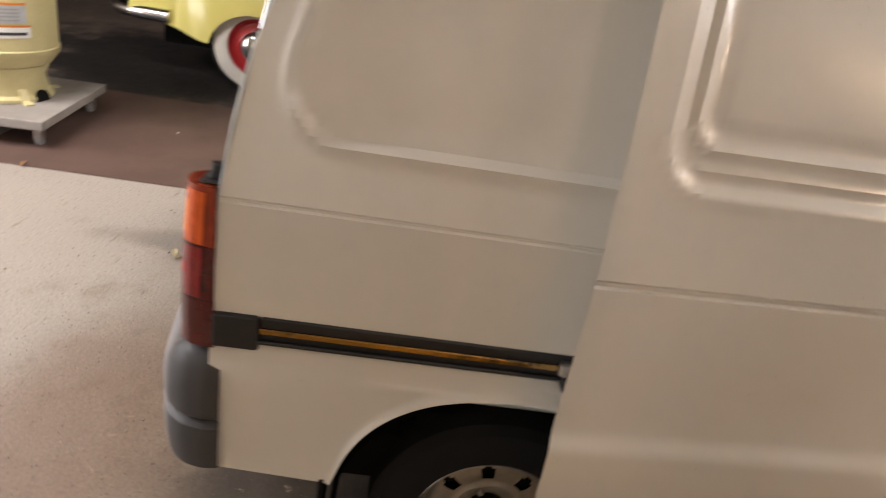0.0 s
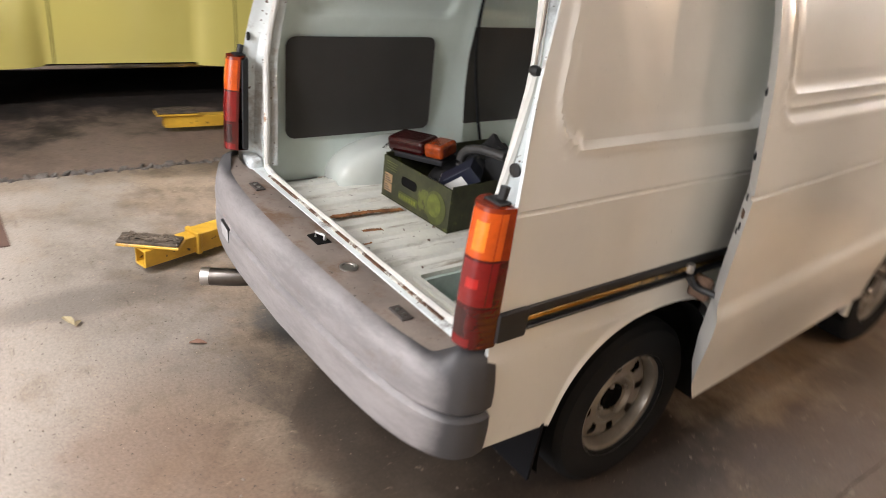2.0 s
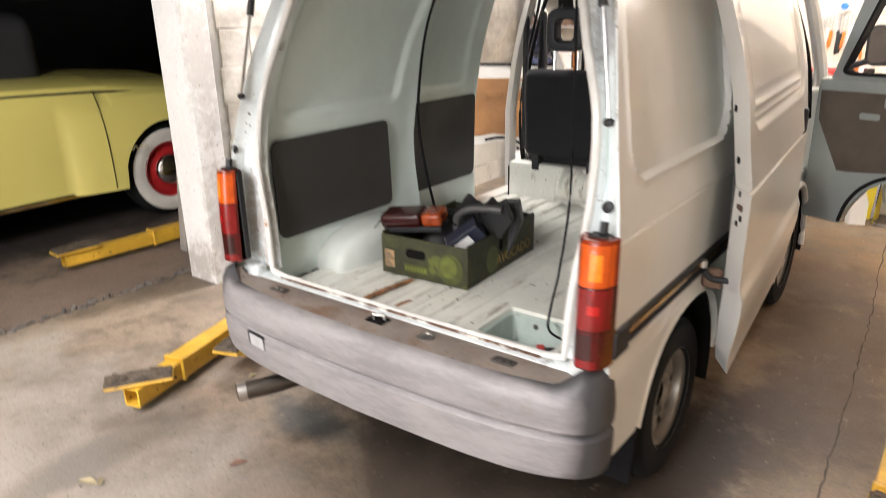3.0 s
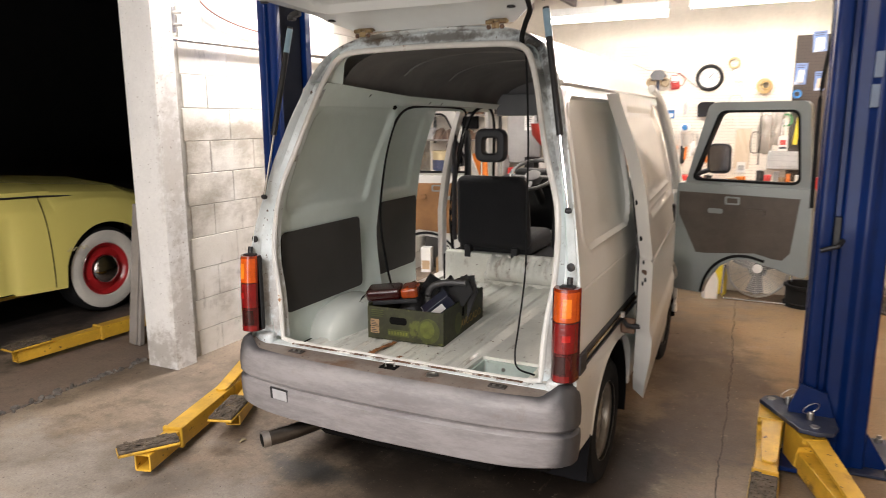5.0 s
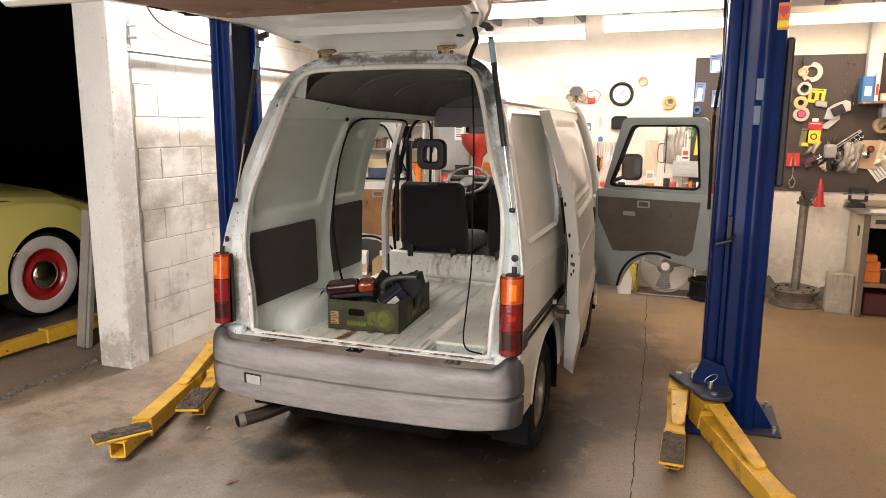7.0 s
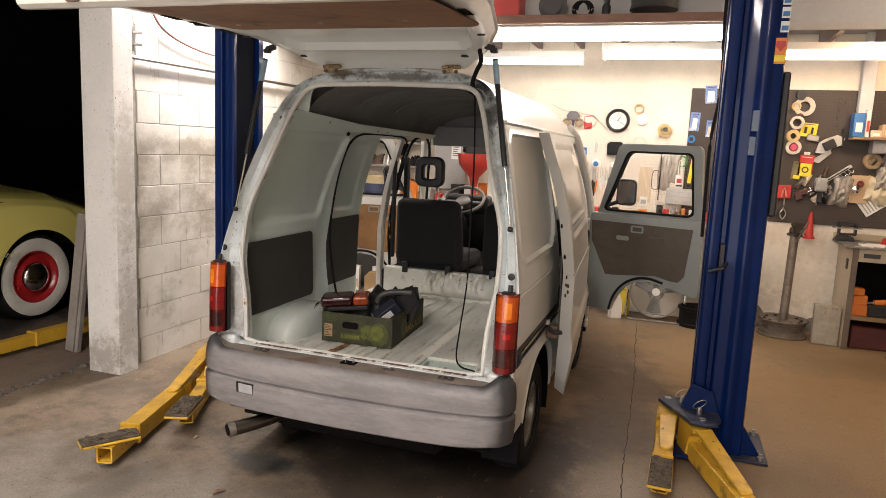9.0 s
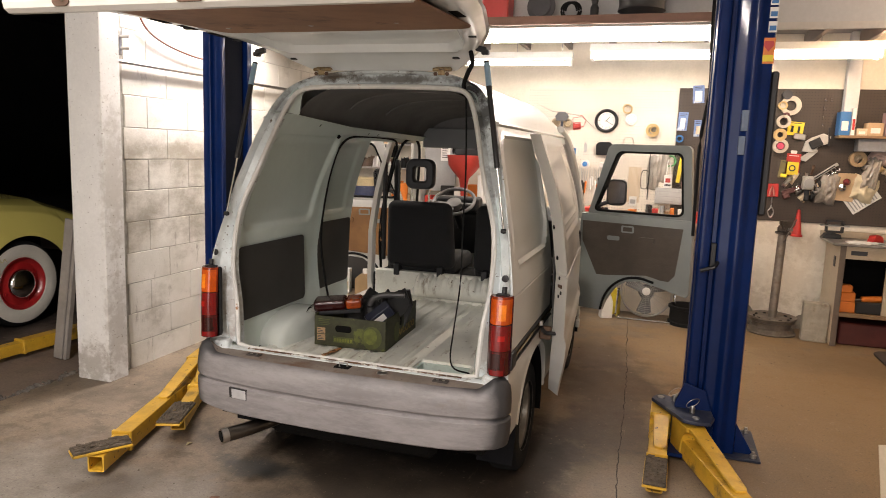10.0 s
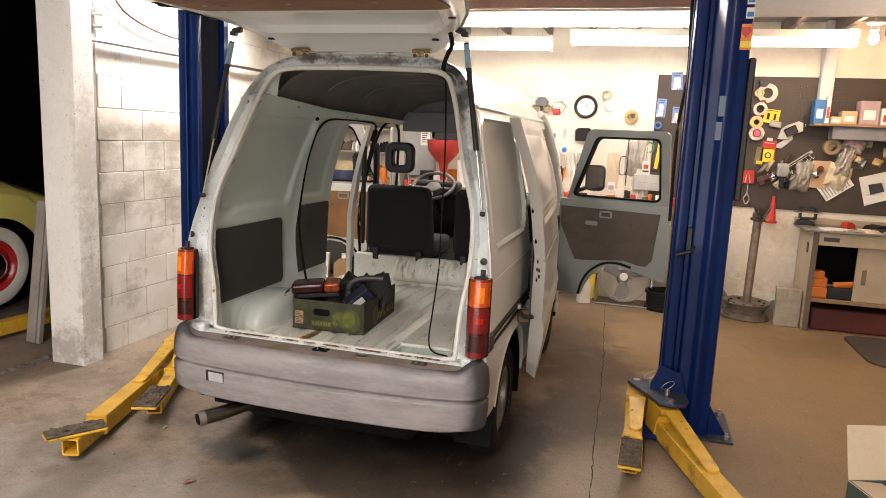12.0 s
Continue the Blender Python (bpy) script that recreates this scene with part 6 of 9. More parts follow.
def swing_plate(t, side):
    s = side
    part("pivot_bracket", Prism([(-0.315 * s, -0.065), (-0.295 * s, -0.01), (-0.25 * s, 0.015), (-0.165 * s, -0.06), (-0.16 * s, -0.132), (-0.02 * s, -0.15), (-0.01 * s, -0.26), (-0.03 * s, -0.33), (-0.09 * s, -0.35), (-0.16 * s, -0.335)], 0.216, 0.236, axis="z", bev=0.004), BRACKET_BLUE, t)
    part("pivot_web", Prism([(-0.20 * s, 0.05), (-0.005 * s, 0.05), (-0.005 * s, 0.185), (-0.055 * s, 0.34), (-0.16 * s, 0.372), (-0.20 * s, 0.26)], -0.165, -0.148, axis="y", bev=0.003), BLUE_PAINT, t)
    part("pivot_bracket_lower", Box(min(-0.28 * s, 0.0), max(-0.28 * s, 0.0), -0.33, -0.14, 0.03, 0.05, bev=0.004), BLUE_PAINT, t)
    for px, py in ((-0.20, -0.075), (-0.115, -0.215)):
        part("pivot_pin", Lathe([(0.014, 0.05), (0.014, 0.262), (0.010, 0.268), (0.0, 0.269)], pose(px * s, py, 0), steps=16), STEEL, t)
        ring = [(px * s + 0.03 * math.cos(a), py + 0.016 * math.sin(a), 0.285 + 0.022 * math.sin(a + 1)) for a in np.linspace(0, 2 * math.pi, 20)[:-1]]
        part("pull_ring", Tube(ring, 0.0018, steps=6, closed=True), STEEL, t)
    for px, py in ((-0.268, -0.045), (-0.10, -0.295)):
        part("bolt_head", Lathe([(0.019, 0.236), (0.019, 0.241), (0.008, 0.242), (0.0, 0.238)], pose(px * s, py, 0), steps=6), STEEL, t)


def lift_arm(owner, a, b, pad_turn, label, reach=0.55, pad_at=0.0, pad=(0.13, 0.06), cut=0.0, hub=0.205, ramp_end=0.64):
    """A telescoping arm from pivot a to tip b (plan): hub, outer tube, sloping top strap, inner tube and rubber pad."""
    a, b = Vector((*a, 0)), Vector((*b, 0))
    d = b - a
    L = d.length
    m = Matrix.Translation(a) @ Matrix.Rotation(math.atan2(d.y, d.x), 4, "Z")
    e = L * reach
    bm = box(Box(0.04, e, -0.045, 0.045, 0.030, 0.122, bev=0.008, seg=2), e - 0.022, e, -0.049, 0.049, 0.027, 0.127, bev=0.004)
    t = part("lift_arm", bm, YELLOW_PAINT, owner, label, at=m)
    if hub:
        part("arm_hub", Prism([(-0.05, 0.030), (0.085, 0.030), (0.095, 0.110), (0.105, 0.150), (0.150, hub - 0.022), (0.150, hub), (-0.05, hub)], -0.052, 0.052, bev=0.008), YELLOW_PAINT, t)
        end = min(ramp_end, e - 0.03)
        bm = bmesh.new()
        out = [(0.13, -0.048), (0.17, -0.030), (end - 0.03, -0.022), (end - 0.008, -0.014), (end, 0.008), (end - 0.008, 0.034), (end - 0.03, 0.042), (0.20, 0.044), (0.13, 0.050)]
        prism(bm, out, 0.0, 0.012, axis="z", bev=0.003)
        for v in bm.verts:
            v.co.z += 0.1225 + (hub - 0.1345) * max(0.0, 1 - (v.co.x - 0.13) / (end - 0.15))
        part("top_strap", bm, YELLOW_PAINT, t)
    part("inner_arm", frame_prism(rounded(-0.037, 0.037, 0.034, 0.112, 0.008, 2), rounded(-0.030, 0.030, 0.041, 0.105, 0.006, 2), e - 0.1, L - cut, axis="x"), YELLOW_PAINT, t)
    pm = pose(L - 0.08 + pad_at, 0, -0.05, 0, 0, pad_turn)
    part("pad_post", Cyl(0.028, pm @ Vector((0, 0, 0.160)), pm @ Vector((0, 0, 0.169)), steps=20), YELLOW_PAINT, t)
    part("pad_plate", Box(-pad[0], pad[0], -pad[1], pad[1], 0.168, 0.180, bev=0.003, m=pm), YELLOW_PAINT, t, "yellow steel pad plate")
    bm = box(bmesh.new(), 0.003 - pad[0], pad[0] - 0.003, 0.003 - pad[1], pad[1] - 0.003, 0.180, 0.194, bev=0.004)
    r = random.Random(int(L * 1000))
    for i in range(90):
        x, y = r.uniform(0.015 - pad[0], pad[0] - 0.015), r.uniform(0.012 - pad[1], pad[1] - 0.012)
        w, q = r.uniform(0.004, 0.016), r.uniform(0.004, 0.009)
        box(bm, x - w, x + w, y - q, y + q, 0.193, 0.196 + r.uniform(0, 0.005))
    bmesh.ops.transform(bm, matrix=pm, verts=bm.verts)
    part("rubber_pad", bm, PAD_RUBBER, t, "crumbling dark rubber pad")
    return t


post_r = lift_post(1.567, 1.36, [(-0.155, -0.110), (-0.151, -0.122), (-0.140, -0.13), (-0.106, -0.13), (-0.097, -0.125), (-0.088, -0.098), (-0.070, -0.098), (-0.061, -0.125), (-0.052, -0.13), (-0.016, -0.13), (-0.004, -0.135), (0.010, -0.148), (0.020, -0.151), (0.034, -0.151), (0.044, -0.147), (0.057, -0.134), (0.068, -0.13), (0.092, -0.13), (0.104, -0.126), (0.110, -0.112), (0.110, 0.15), (-0.155, 0.15), (-0.155, 0.075), (0.06, 0.075), (0.06, -0.06), (-0.155, -0.06)],
                   (-0.14, 0.05, -0.055, 0.07), (-0.22, 0.235, -0.18, 0.24), "blue painted steel post with folded ribs")
part("gusset", Prism([(0.110, 0.012), (0.205, 0.012), (0.110, 0.17)], -0.10, -0.088, axis="y"), BLUE_PAINT, post_r)
swing_plate(post_r, 1)
post_l = lift_post(-1.471, 1.45, [(-0.14, -0.112), (-0.136, -0.124), (-0.126, -0.13), (-0.088, -0.13), (-0.080, -0.125), (-0.072, -0.106), (-0.054, -0.106), (-0.046, -0.125), (-0.038, -0.13), (-0.006, -0.13), (0.004, -0.126), (0.008, -0.116), (0.008, -0.095), (-0.09, -0.095), (-0.09, 0.15), (0.008, 0.15), (0.008, 0.20), (-0.14, 0.20)],
                   (-0.088, -0.02, -0.085, 0.14), (-0.235, 0.20, -0.18, 0.24), "blue painted steel post, open towards the van")
swing_plate(post_l, -1)
TAB_BLUE = surface("worn_blue_grey_tab", (0.11, 0.15, 0.22), 0.45)
lever = part("lock_lever", Tube([(-0.055, -0.135, 1.005), (-0.07, -0.165, 0.985), (-0.135, -0.17, 0.962)], 0.010), BLACK_PLASTIC, post_r, "black rubber-gripped lock lever")
part("slot_plate", Box(-0.090, -0.066, -0.122, -0.100, 0.97, 1.10, bev=0.002), BLACK_PLASTIC, post_r)
part("steel_tab", Box(-0.010, 0.022, -0.158, -0.136, 1.66, 1.76, bev=0.002), TAB_BLUE, post_r)
part("steel_tab", Box(-0.014, 0.016, -0.158, -0.136, 1.545, 1.635, bev=0.002), TAB_BLUE, post_r)
part("warning_sticker", Box(0.054, 0.109, -0.1335, -0.1305, 1.98, 2.10), PAINT_ORANGE, post_r, "orange and yellow warning sticker")
part("warning_emblem", Prism([(0.062, 2.085), (0.100, 2.085), (0.105, 2.065), (0.081, 2.035), (0.057, 2.065)], -0.137, -0.1345, axis="y"), PAINT_RED, post_r, "red emblem shape")
part("warning_bar", Box(0.058, 0.105, -0.137, -0.1345, 1.99, 2.02), PAINT_YELLOW, post_r)
for z in (2.125, 2.19, 2.25):
    part("notice_sticker", Box(0.072, 0.109, -0.1335, -0.1305, z, z + 0.05), PAPER_WHITE, post_r, "small blue and white sticker")
    part("notice_bar", Box(0.076, 0.105, -0.137, -0.1345, z + 0.008, z + 0.03), PAINT_BLUE, post_r)
part("control_box", Box(0.112, 0.147, -0.09, 0.12, 1.25, 1.95, bev=0.008), BLACK_PLASTIC, post_r, "black control box on the post")
part("hydraulic_hose", Tube([(-0.17, 0.16, 1.1), (-0.175, 0.17, 1.6), (-0.15, 0.16, 1.9), (-0.165, 0.16, 2.3), (-0.16, 0.16, 3.2)], 0.009, n=30), BLACK_RUBBER, post_r)

lift_arm(lift, (1.305, 1.30), (1.285, 0.50), 0, "short yellow lift arm with a cracked rubber pad", 0.62, -0.02, pad=(0.145, 0.051), cut=0.10, ramp_end=0.42)
lift_arm(lift, (1.423, 1.149), (1.873, -0.161), 0, "long yellow lift arm swung out over the floor", 0.62)
lift_arm(lift, (-1.47, 1.11), (-1.095, -0.15), 130, "yellow lift arm with an open square end", 0.82, 0.03, pad=(0.125, 0.046))
lift_arm(lift, (-1.44, 1.15), (-1.06, 0.347), -5, "short yellow lift arm beside the van", 0.5, 0.08, pad=(0.135, 0.06), cut=0.02)
lift_arm(far_lift, (-2.85, 1.85), (-2.93, 0.47), 0, "yellow lift arm lying beside the old car", 0.6, hub=0)
solo("steel_prop", box(Box(-0.035, 0.035, -0.012, 0.012, 0.0, 0.98, bev=0.004, m=pose(-2.64, 1.10, 0.007, 0, 9, 0)), 0.045, 0.07, -0.01, 0.03, 0.0, 0.90, bev=0.004, m=pose(-2.64, 1.10, 0.012, 0, 9, 0)), WOOD_GREY, "grey board leaning behind the pier", "board")


# ---- old yellow car in the dark bay ----
def car_tyre(parent, y):
    w = part("wheel", Lathe([(0.10, -0.05), (0.10, 0.09), (0.0, 0.10)], pose(-3.70, y, 0.345, 0, 90, 0), 24), BLACK_RUBBER, parent, "whitewall wheel with red rim")
    m = pose(-3.70, y, 0.345, 0, 90, 0)
    part("tyre", Lathe([(0.22, -0.10), (0.31, -0.10), (0.338, -0.07), (0.345, -0.03), (0.345, 0.03), (0.338, 0.07), (0.325, 0.088), (0.315, 0.092), (0.305, 0.094)], m, 48, cap=False), BLACK_RUBBER, w)
    part("whitewall", Lathe([(0.312, 0.0925), (0.29, 0.101), (0.25, 0.103), (0.215, 0.095), (0.205, 0.08)], m, 48, cap=False), WHITEWALL, w, "cream whitewall band")
    part("rim", Lathe([(0.212, 0.085), (0.205, 0.092), (0.198, 0.07), (0.175, 0.05), (0.13, 0.055), (0.11, 0.07), (0.0, 0.07)], m, 48, cap=False), RIM_RED, w, "glossy red painted rim")
    part("hub_cap", Lathe([(0.118, 0.07), (0.118, 0.085), (0.105, 0.105), (0.07, 0.122), (0.03, 0.13), (0.0, 0.131)], m, 40, cap=False), CHROME, w, "domed chrome hub cap")
    for a in range(4):
        part("rim_tab", Cyl(0.012, m @ Vector((0.15 * math.cos(a * 1.571 + 0.5), 0.15 * math.sin(a * 1.571 + 0.5), 0.052)), m @ Vector((0.15 * math.cos(a * 1.571 + 0.5), 0.15 * math.sin(a * 1.571 + 0.5), 0.062)), steps=10), RIM_RED, w)
    return w


def old_car():
    car = thing("vintage_car", "pale yellow vintage car with whitewall tyres and red rims", "car", at=pose(0.06, 0.04, 0))
    yr_, yf = -0.81, 1.60
    X = -3.62

    def side_x(y, z):
        # body side bulges out over the wheels
        x = X - 0.03 - 0.10 * max(0, (z - 0.75) / 0.5) ** 2
        for yc, zt, wy in ((yr_, 0.80, 0.62), (yf, 0.88, 0.78)):
            q = ((y - yc - (0.06 if yc < 0 else 0.05)) / wy) ** 2
            zz = max(0, z - 0.30) / (zt - 0.22)
            k = max(0, 1 - q) ** 0.6 * max(0, 1 - zz ** 3)
            x += 0.13 * k
        return x

    def top_z(y):
        return float(np.interp(y, [-1.75, -1.5, -1.0, -0.2, 0.6, 1.2, 1.9, 2.3, 2.5], [0.55, 0.85, 0.98, 1.02, 1.02, 1.0, 0.94, 0.80, 0.6]))

    def low_z(y):
        z = float(np.interp(y, [-1.75, -1.5, -1.2, -0.4, 1.2, 2.2, 2.5], [0.45, 0.42, 0.34, 0.29, 0.28, 0.34, 0.42]))
        for yc, r in ((yr_, 0.34), (yf, 0.385)):
            d = abs(y - yc)
            if d < r:
                z = max(z, (0.29 if yc < 0 else 0.345) + math.sqrt(r * r - d * d) * (0.86 if yc < 0 else 1.0))
        return z

    ys = sorted(set(np.round(np.concatenate([np.linspace(-1.75, 2.5, 120), np.linspace(yr_ - 0.36, yr_ + 0.36, 60), np.linspace(yf - 0.4, yf + 0.4, 60)]), 4)))
    rows = []
    for y in ys:
        lo, hi = low_z(y), top_z(y)
        row = []
        for v in np.linspace(0, 1, 26):
            z = lo + (hi - lo) * v
            row.append((side_x(y, z) - 0.05 * max(0, v - 0.8) / 0.2, y, z))
        row += [(side_x(y, hi) - 0.2, y, hi + 0.05), (side_x(y, hi) - 0.75, y, hi + 0.10), (-5.2, y, hi + 0.05), (-5.35, y, 0.35)]
        rows.append(row)
    part("body", Skin(rows), CAR_YELLOW, car)
    # Black boxes paint in the shade beneath the car and behind its wheels.
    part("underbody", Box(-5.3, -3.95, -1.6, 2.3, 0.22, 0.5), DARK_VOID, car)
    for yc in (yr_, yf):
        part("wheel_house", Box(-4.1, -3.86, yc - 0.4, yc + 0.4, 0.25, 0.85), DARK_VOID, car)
        car_tyre(car, yc)
    for y, z0, z1 in ((-0.06, 0.30, 1.0), (1.13, 0.30, 0.98)):
        pts = [(side_x(y, z) + 0.002, y, z) for z in np.linspace(z0, z1, 24)]
        part("door_gap", Tube(pts, 0.004, steps=6), DARK_VOID, car)
    part("belt_line", Tube([(side_x(y, 0.93 - 0.0 * y) + 0.006 - 0.05, y, top_z(y) - 0.035) for y in np.linspace(-0.3, 2.1, 30)], 0.008, steps=6), BLACK_PLASTIC, car, "thin dark belt moulding")
    part("gravel_guard", Prism([(-0.52, 0.30), (-0.44, 0.30), (-0.36, 0.52), (-0.37, 0.66), (-0.41, 0.60), (-0.45, 0.45)], X - 0.03, X + 0.09, axis="x", bev=0.006), CHROME, car, "chrome gravel guard on the rear wing")
    part("wing_script", Tube([(side_x(y, 0.565) + 0.004, y, 0.565 + 0.012 * math.sin(y * 160)) for y in np.linspace(1.24, 1.40, 34)], 0.0035, steps=5), TANK_CREAM, car, "small dull lettering shape")
    part("sill", Box(X - 0.12, X - 0.02, -0.35, 1.15, 0.262, 0.30, bev=0.008), CHROME, car, "thin bright sill strip")
    part("rear_bumper", Tube([(-3.66, -1.45, 0.47), (-3.72, -1.78, 0.47), (-3.95, -1.92, 0.47), (-4.6, -1.97, 0.47)], 0.055, n=20, steps=12), CHROME, car)
    part("cabin", Box(-5.1, -4.0, -0.6, 1.0, 1.0, 1.5, bev=0.12, seg=4), surface("black_convertible_top", (0.015, 0.015, 0.016), 0.9), car, "black folded fabric top")
    return car


old_car()


# ---- loose things in and round the van ----
solo("floor_plate", Box(-3.06, -1.53, -1.75, -0.56, 0.001, 0.006, m=None), MAT_RUST, "flat rust-brown plate lying on the concrete", "floor plate")


def avocado_box():
    m = pose(-0.19, 0.765, 0.5415, 0, 0, 3)
    b = thing("cardboard_box", "green printed cardboard fruit box holding car parts", "box", at=m)
    w, d, h = 0.185, 0.25, 0.148
    part("box_base", Box(-w, w, -d, d, 0.0, 0.006), CARD_GREEN, b)
    part("front_panel", Box(-w, w, -d, -d + 0.006, 0.006, h, bev=0.001), CARD_GREEN, b)
    part("back_panel", Box(-w, w, d - 0.006, d, 0.006, h, bev=0.001), CARD_GREEN, b)
    part("side_panel", Box(w - 0.006, w, -d + 0.006, d - 0.006, 0.006, h + 0.008, bev=0.001), CARD_GREEN, b)
    part("side_panel", Box(-w, -w + 0.006, -d + 0.006, d - 0.006, 0.006, h + 0.008, bev=0.001), CARD_GREEN, b)
    part("grip_hole", Prism(rounded(-0.075, 0.01, 0.075, 0.108, 0.014), -d - 0.0015, -d + 0.001), DARK_VOID, b)
    part("printed_avocado", Prism([(0.115 + 0.052 * math.cos(a), 0.062 + 0.056 * math.sin(a)) for a in np.linspace(0, 2 * math.pi, 25)[:-1]], -d - 0.0012, -d + 0.001), PRINT_PEEL, b)
    part("printed_avocado", Prism([(0.108 + 0.034 * math.cos(a), 0.068 + 0.040 * math.sin(a)) for a in np.linspace(0, 2 * math.pi, 25)[:-1]], -d - 0.002, -d - 0.001), surface("printed_soft_lime", (0.13, 0.15, 0.022), 0.55, dark=0.6, coarse=20), b)
    part("printed_avocado", Prism([(-0.08 + 0.04 * math.cos(a), 0.06 + 0.05 * math.sin(a)) for a in np.linspace(0, 2 * math.pi, 25)[:-1]], w + 0.0002, w + 0.0015, axis="x"), PRINT_PEEL, b)
    for z in (0.026, 0.060):
        tag = part("paper_label", Box(-0.17, -0.128, -d - 0.0015, -d, z, z + 0.030), surface("tan_label", (0.42, 0.27, 0.14), 0.6), b, "small tan printed label")
        for k in range(3):
            part("label_bar", Box(-0.166, -0.134 - 0.008 * k, -d - 0.003, -d - 0.0016, z + 0.005 + 0.008 * k, z + 0.008 + 0.008 * k), INK, tag)
    for k in range(4):
        part("print_bar", Box(-0.165, -0.11 + 0.006 * (k % 2), -d - 0.0016, -d - 0.0004, 0.104 + 0.009 * k, 0.107 + 0.009 * k), PRINT_PEEL, b)
    part("printed_word", Box(-0.085, 0.02, -d - 0.0015, -d, 0.022, 0.05), PRINT_PEEL, b)
    for i in range(7):
        part("print_bar", Box(-0.08 + i * 0.014, -0.071 + i * 0.014, -d - 0.003, -d - 0.0016, 0.028, 0.043), PRINT_LIME, b)
    for z, yy in ((0.10, -0.02), (0.10, 0.07)):
        part("side_slot", Prism(rounded(yy - 0.012, yy + 0.012, z - 0.022, z + 0.022, 0.011), w - 0.001, w + 0.0015, axis="x"), DARK_VOID, b)
    word = bpy.data.curves.new("word", "FONT")
    word.body, word.size, word.extrude, word.align_x = "AVOCADO", 0.052, 0.0006, "CENTER"
    wo = new("printed_word", bpy.data.meshes.new_from_object(bpy.data.objects.new("tmp", word)))
    wo.data.materials.append(surface("printed_ochre", (0.34, 0.22, 0.05), 0.6))
    wo.parent = b
    wo.matrix_basis = pose(w + 0.0018, 0.08, 0.028, 90, 0, 90)
    return b


avocado_box()


def loose_lamp():
    t = thing("spare_tail_lamp", "spare red and amber tail lamp lying on the box", "car part", at=pose(-0.27, 0.61, 0.715, 8, -6, 16))
    part("lens", Box(-0.13, 0.03, -0.05, 0.05, 0.0, 0.055, bev=0.016, seg=3), LAMP_DARK, t)
    part("amber_end", Box(0.031, 0.11, -0.047, 0.047, 0.002, 0.052, bev=0.014, seg=3), surface("dull_amber_lens", (0.34, 0.055, 0.008), 0.12, dark=0.5, coarse=30, grit=0.0, coat=0.5), t)
    part("lamp_back", Box(-0.125, 0.105, -0.042, 0.042, -0.02, 0.0, bev=0.004), BLACK_PLASTIC, t)
    return t


loose_lamp()


def lumpy(w, d, h, seed, n=22, rough=0.35):
    """A crumpled heap on a flat base: uneven outline, folds and creases."""
    rows = []
    for i in range(n):
        u = i / (n - 1) * 2 - 1
        row = []
        for j in range(n):
            v = j / (n - 1) * 2 - 1
            q = Vector((u * 2.1 + seed, v * 2.1, seed * 0.7))
            fold = noise.turbulence(q, 3, True) * rough
            edge = max(0.0, 1 - max(abs(u), abs(v)) ** 4)
            a = 1 + 0.22 * noise.noise(Vector((math.atan2(v, u) * 1.3, seed, 0.0)))
            row.append((u * w / 2 * a, v * d / 2 * a, h * edge * (0.55 + fold)))
        rows.append(row)
    return thick(Skin(rows), 0.002)


solo("black_cloth", lumpy(0.27, 0.36, 0.21, 3.1), BLACK_PLASTIC, "crumpled black plastic sheet heaped in the box", "cloth", at=pose(-0.17, 0.83, 0.59))
solo("black_bracket", Tube([(-0.10, 0.66, 0.60), (-0.13, 0.66, 0.69), (-0.125, 0.66, 0.755), (-0.07, 0.675, 0.785), (0.035, 0.70, 0.79)], 0.015, n=24, steps=10), surface("dark_grey_plastic", (0.05, 0.048, 0.046), 0.5), "bent dark grey plastic grab handle on the box", "car part")
solo("black_bracket", Prism([(-0.03, -0.05), (0.05, -0.05), (0.075, 0.03), (0.03, 0.09), (0.0, 0.05), (-0.04, 0.03)], -0.03, 0.03, bev=0.008), BLACK_PLASTIC, "black moulded plastic car part in the box", "car part", at=pose(-0.03, 0.73, 0.735, 10, 15, 30))
solo("black_bracket", Box(-0.05, 0.05, -0.07, 0.07, -0.05, 0.06, bev=0.02, seg=2), BLACK_PLASTIC, "black moulded plastic car part in the box", "car part", at=pose(-0.07, 0.88, 0.66, 12, 8, 25))
solo("clear_wrap", lumpy(0.12, 0.09, 0.03, 8.4, 16, 0.6), clear_glass("clear_plastic_film", (0.95, 0.95, 0.92), 0.12), "torn clear plastic wrap beside the spare lamp", "wrap", at=pose(-0.385, 0.60, 0.695, 0, -6, 20))
solo("black_bracket", Prism([(-0.055, -0.10), (0.05, -0.11), (0.065, 0.05), (0.03, 0.12), (-0.03, 0.10)], -0.04, 0.04, bev=0.008), BLACK_PLASTIC, "black moulded plastic car part in the box", "car part", at=pose(-0.05, 0.84, 0.675, -8, 14, 20))
sb = thing("small_carton", "small blue and white parts carton in the box", "box", at=pose(-0.06, 0.61, 0.70, 20, -38, 30))
part("carton", Box(-0.065, 0.065, -0.03, 0.03, -0.03, 0.03, bev=0.002), surface("blue_print", (0.012, 0.015, 0.032), 0.5), sb)
part("white_end", Box(-0.0665, -0.0655, -0.029, 0.029, -0.029, 0.029), PAPER_WHITE, sb)
part("white_band", Box(-0.064, 0.02, -0.031, -0.0303, -0.02, 0.015), PAPER_WHITE, sb)


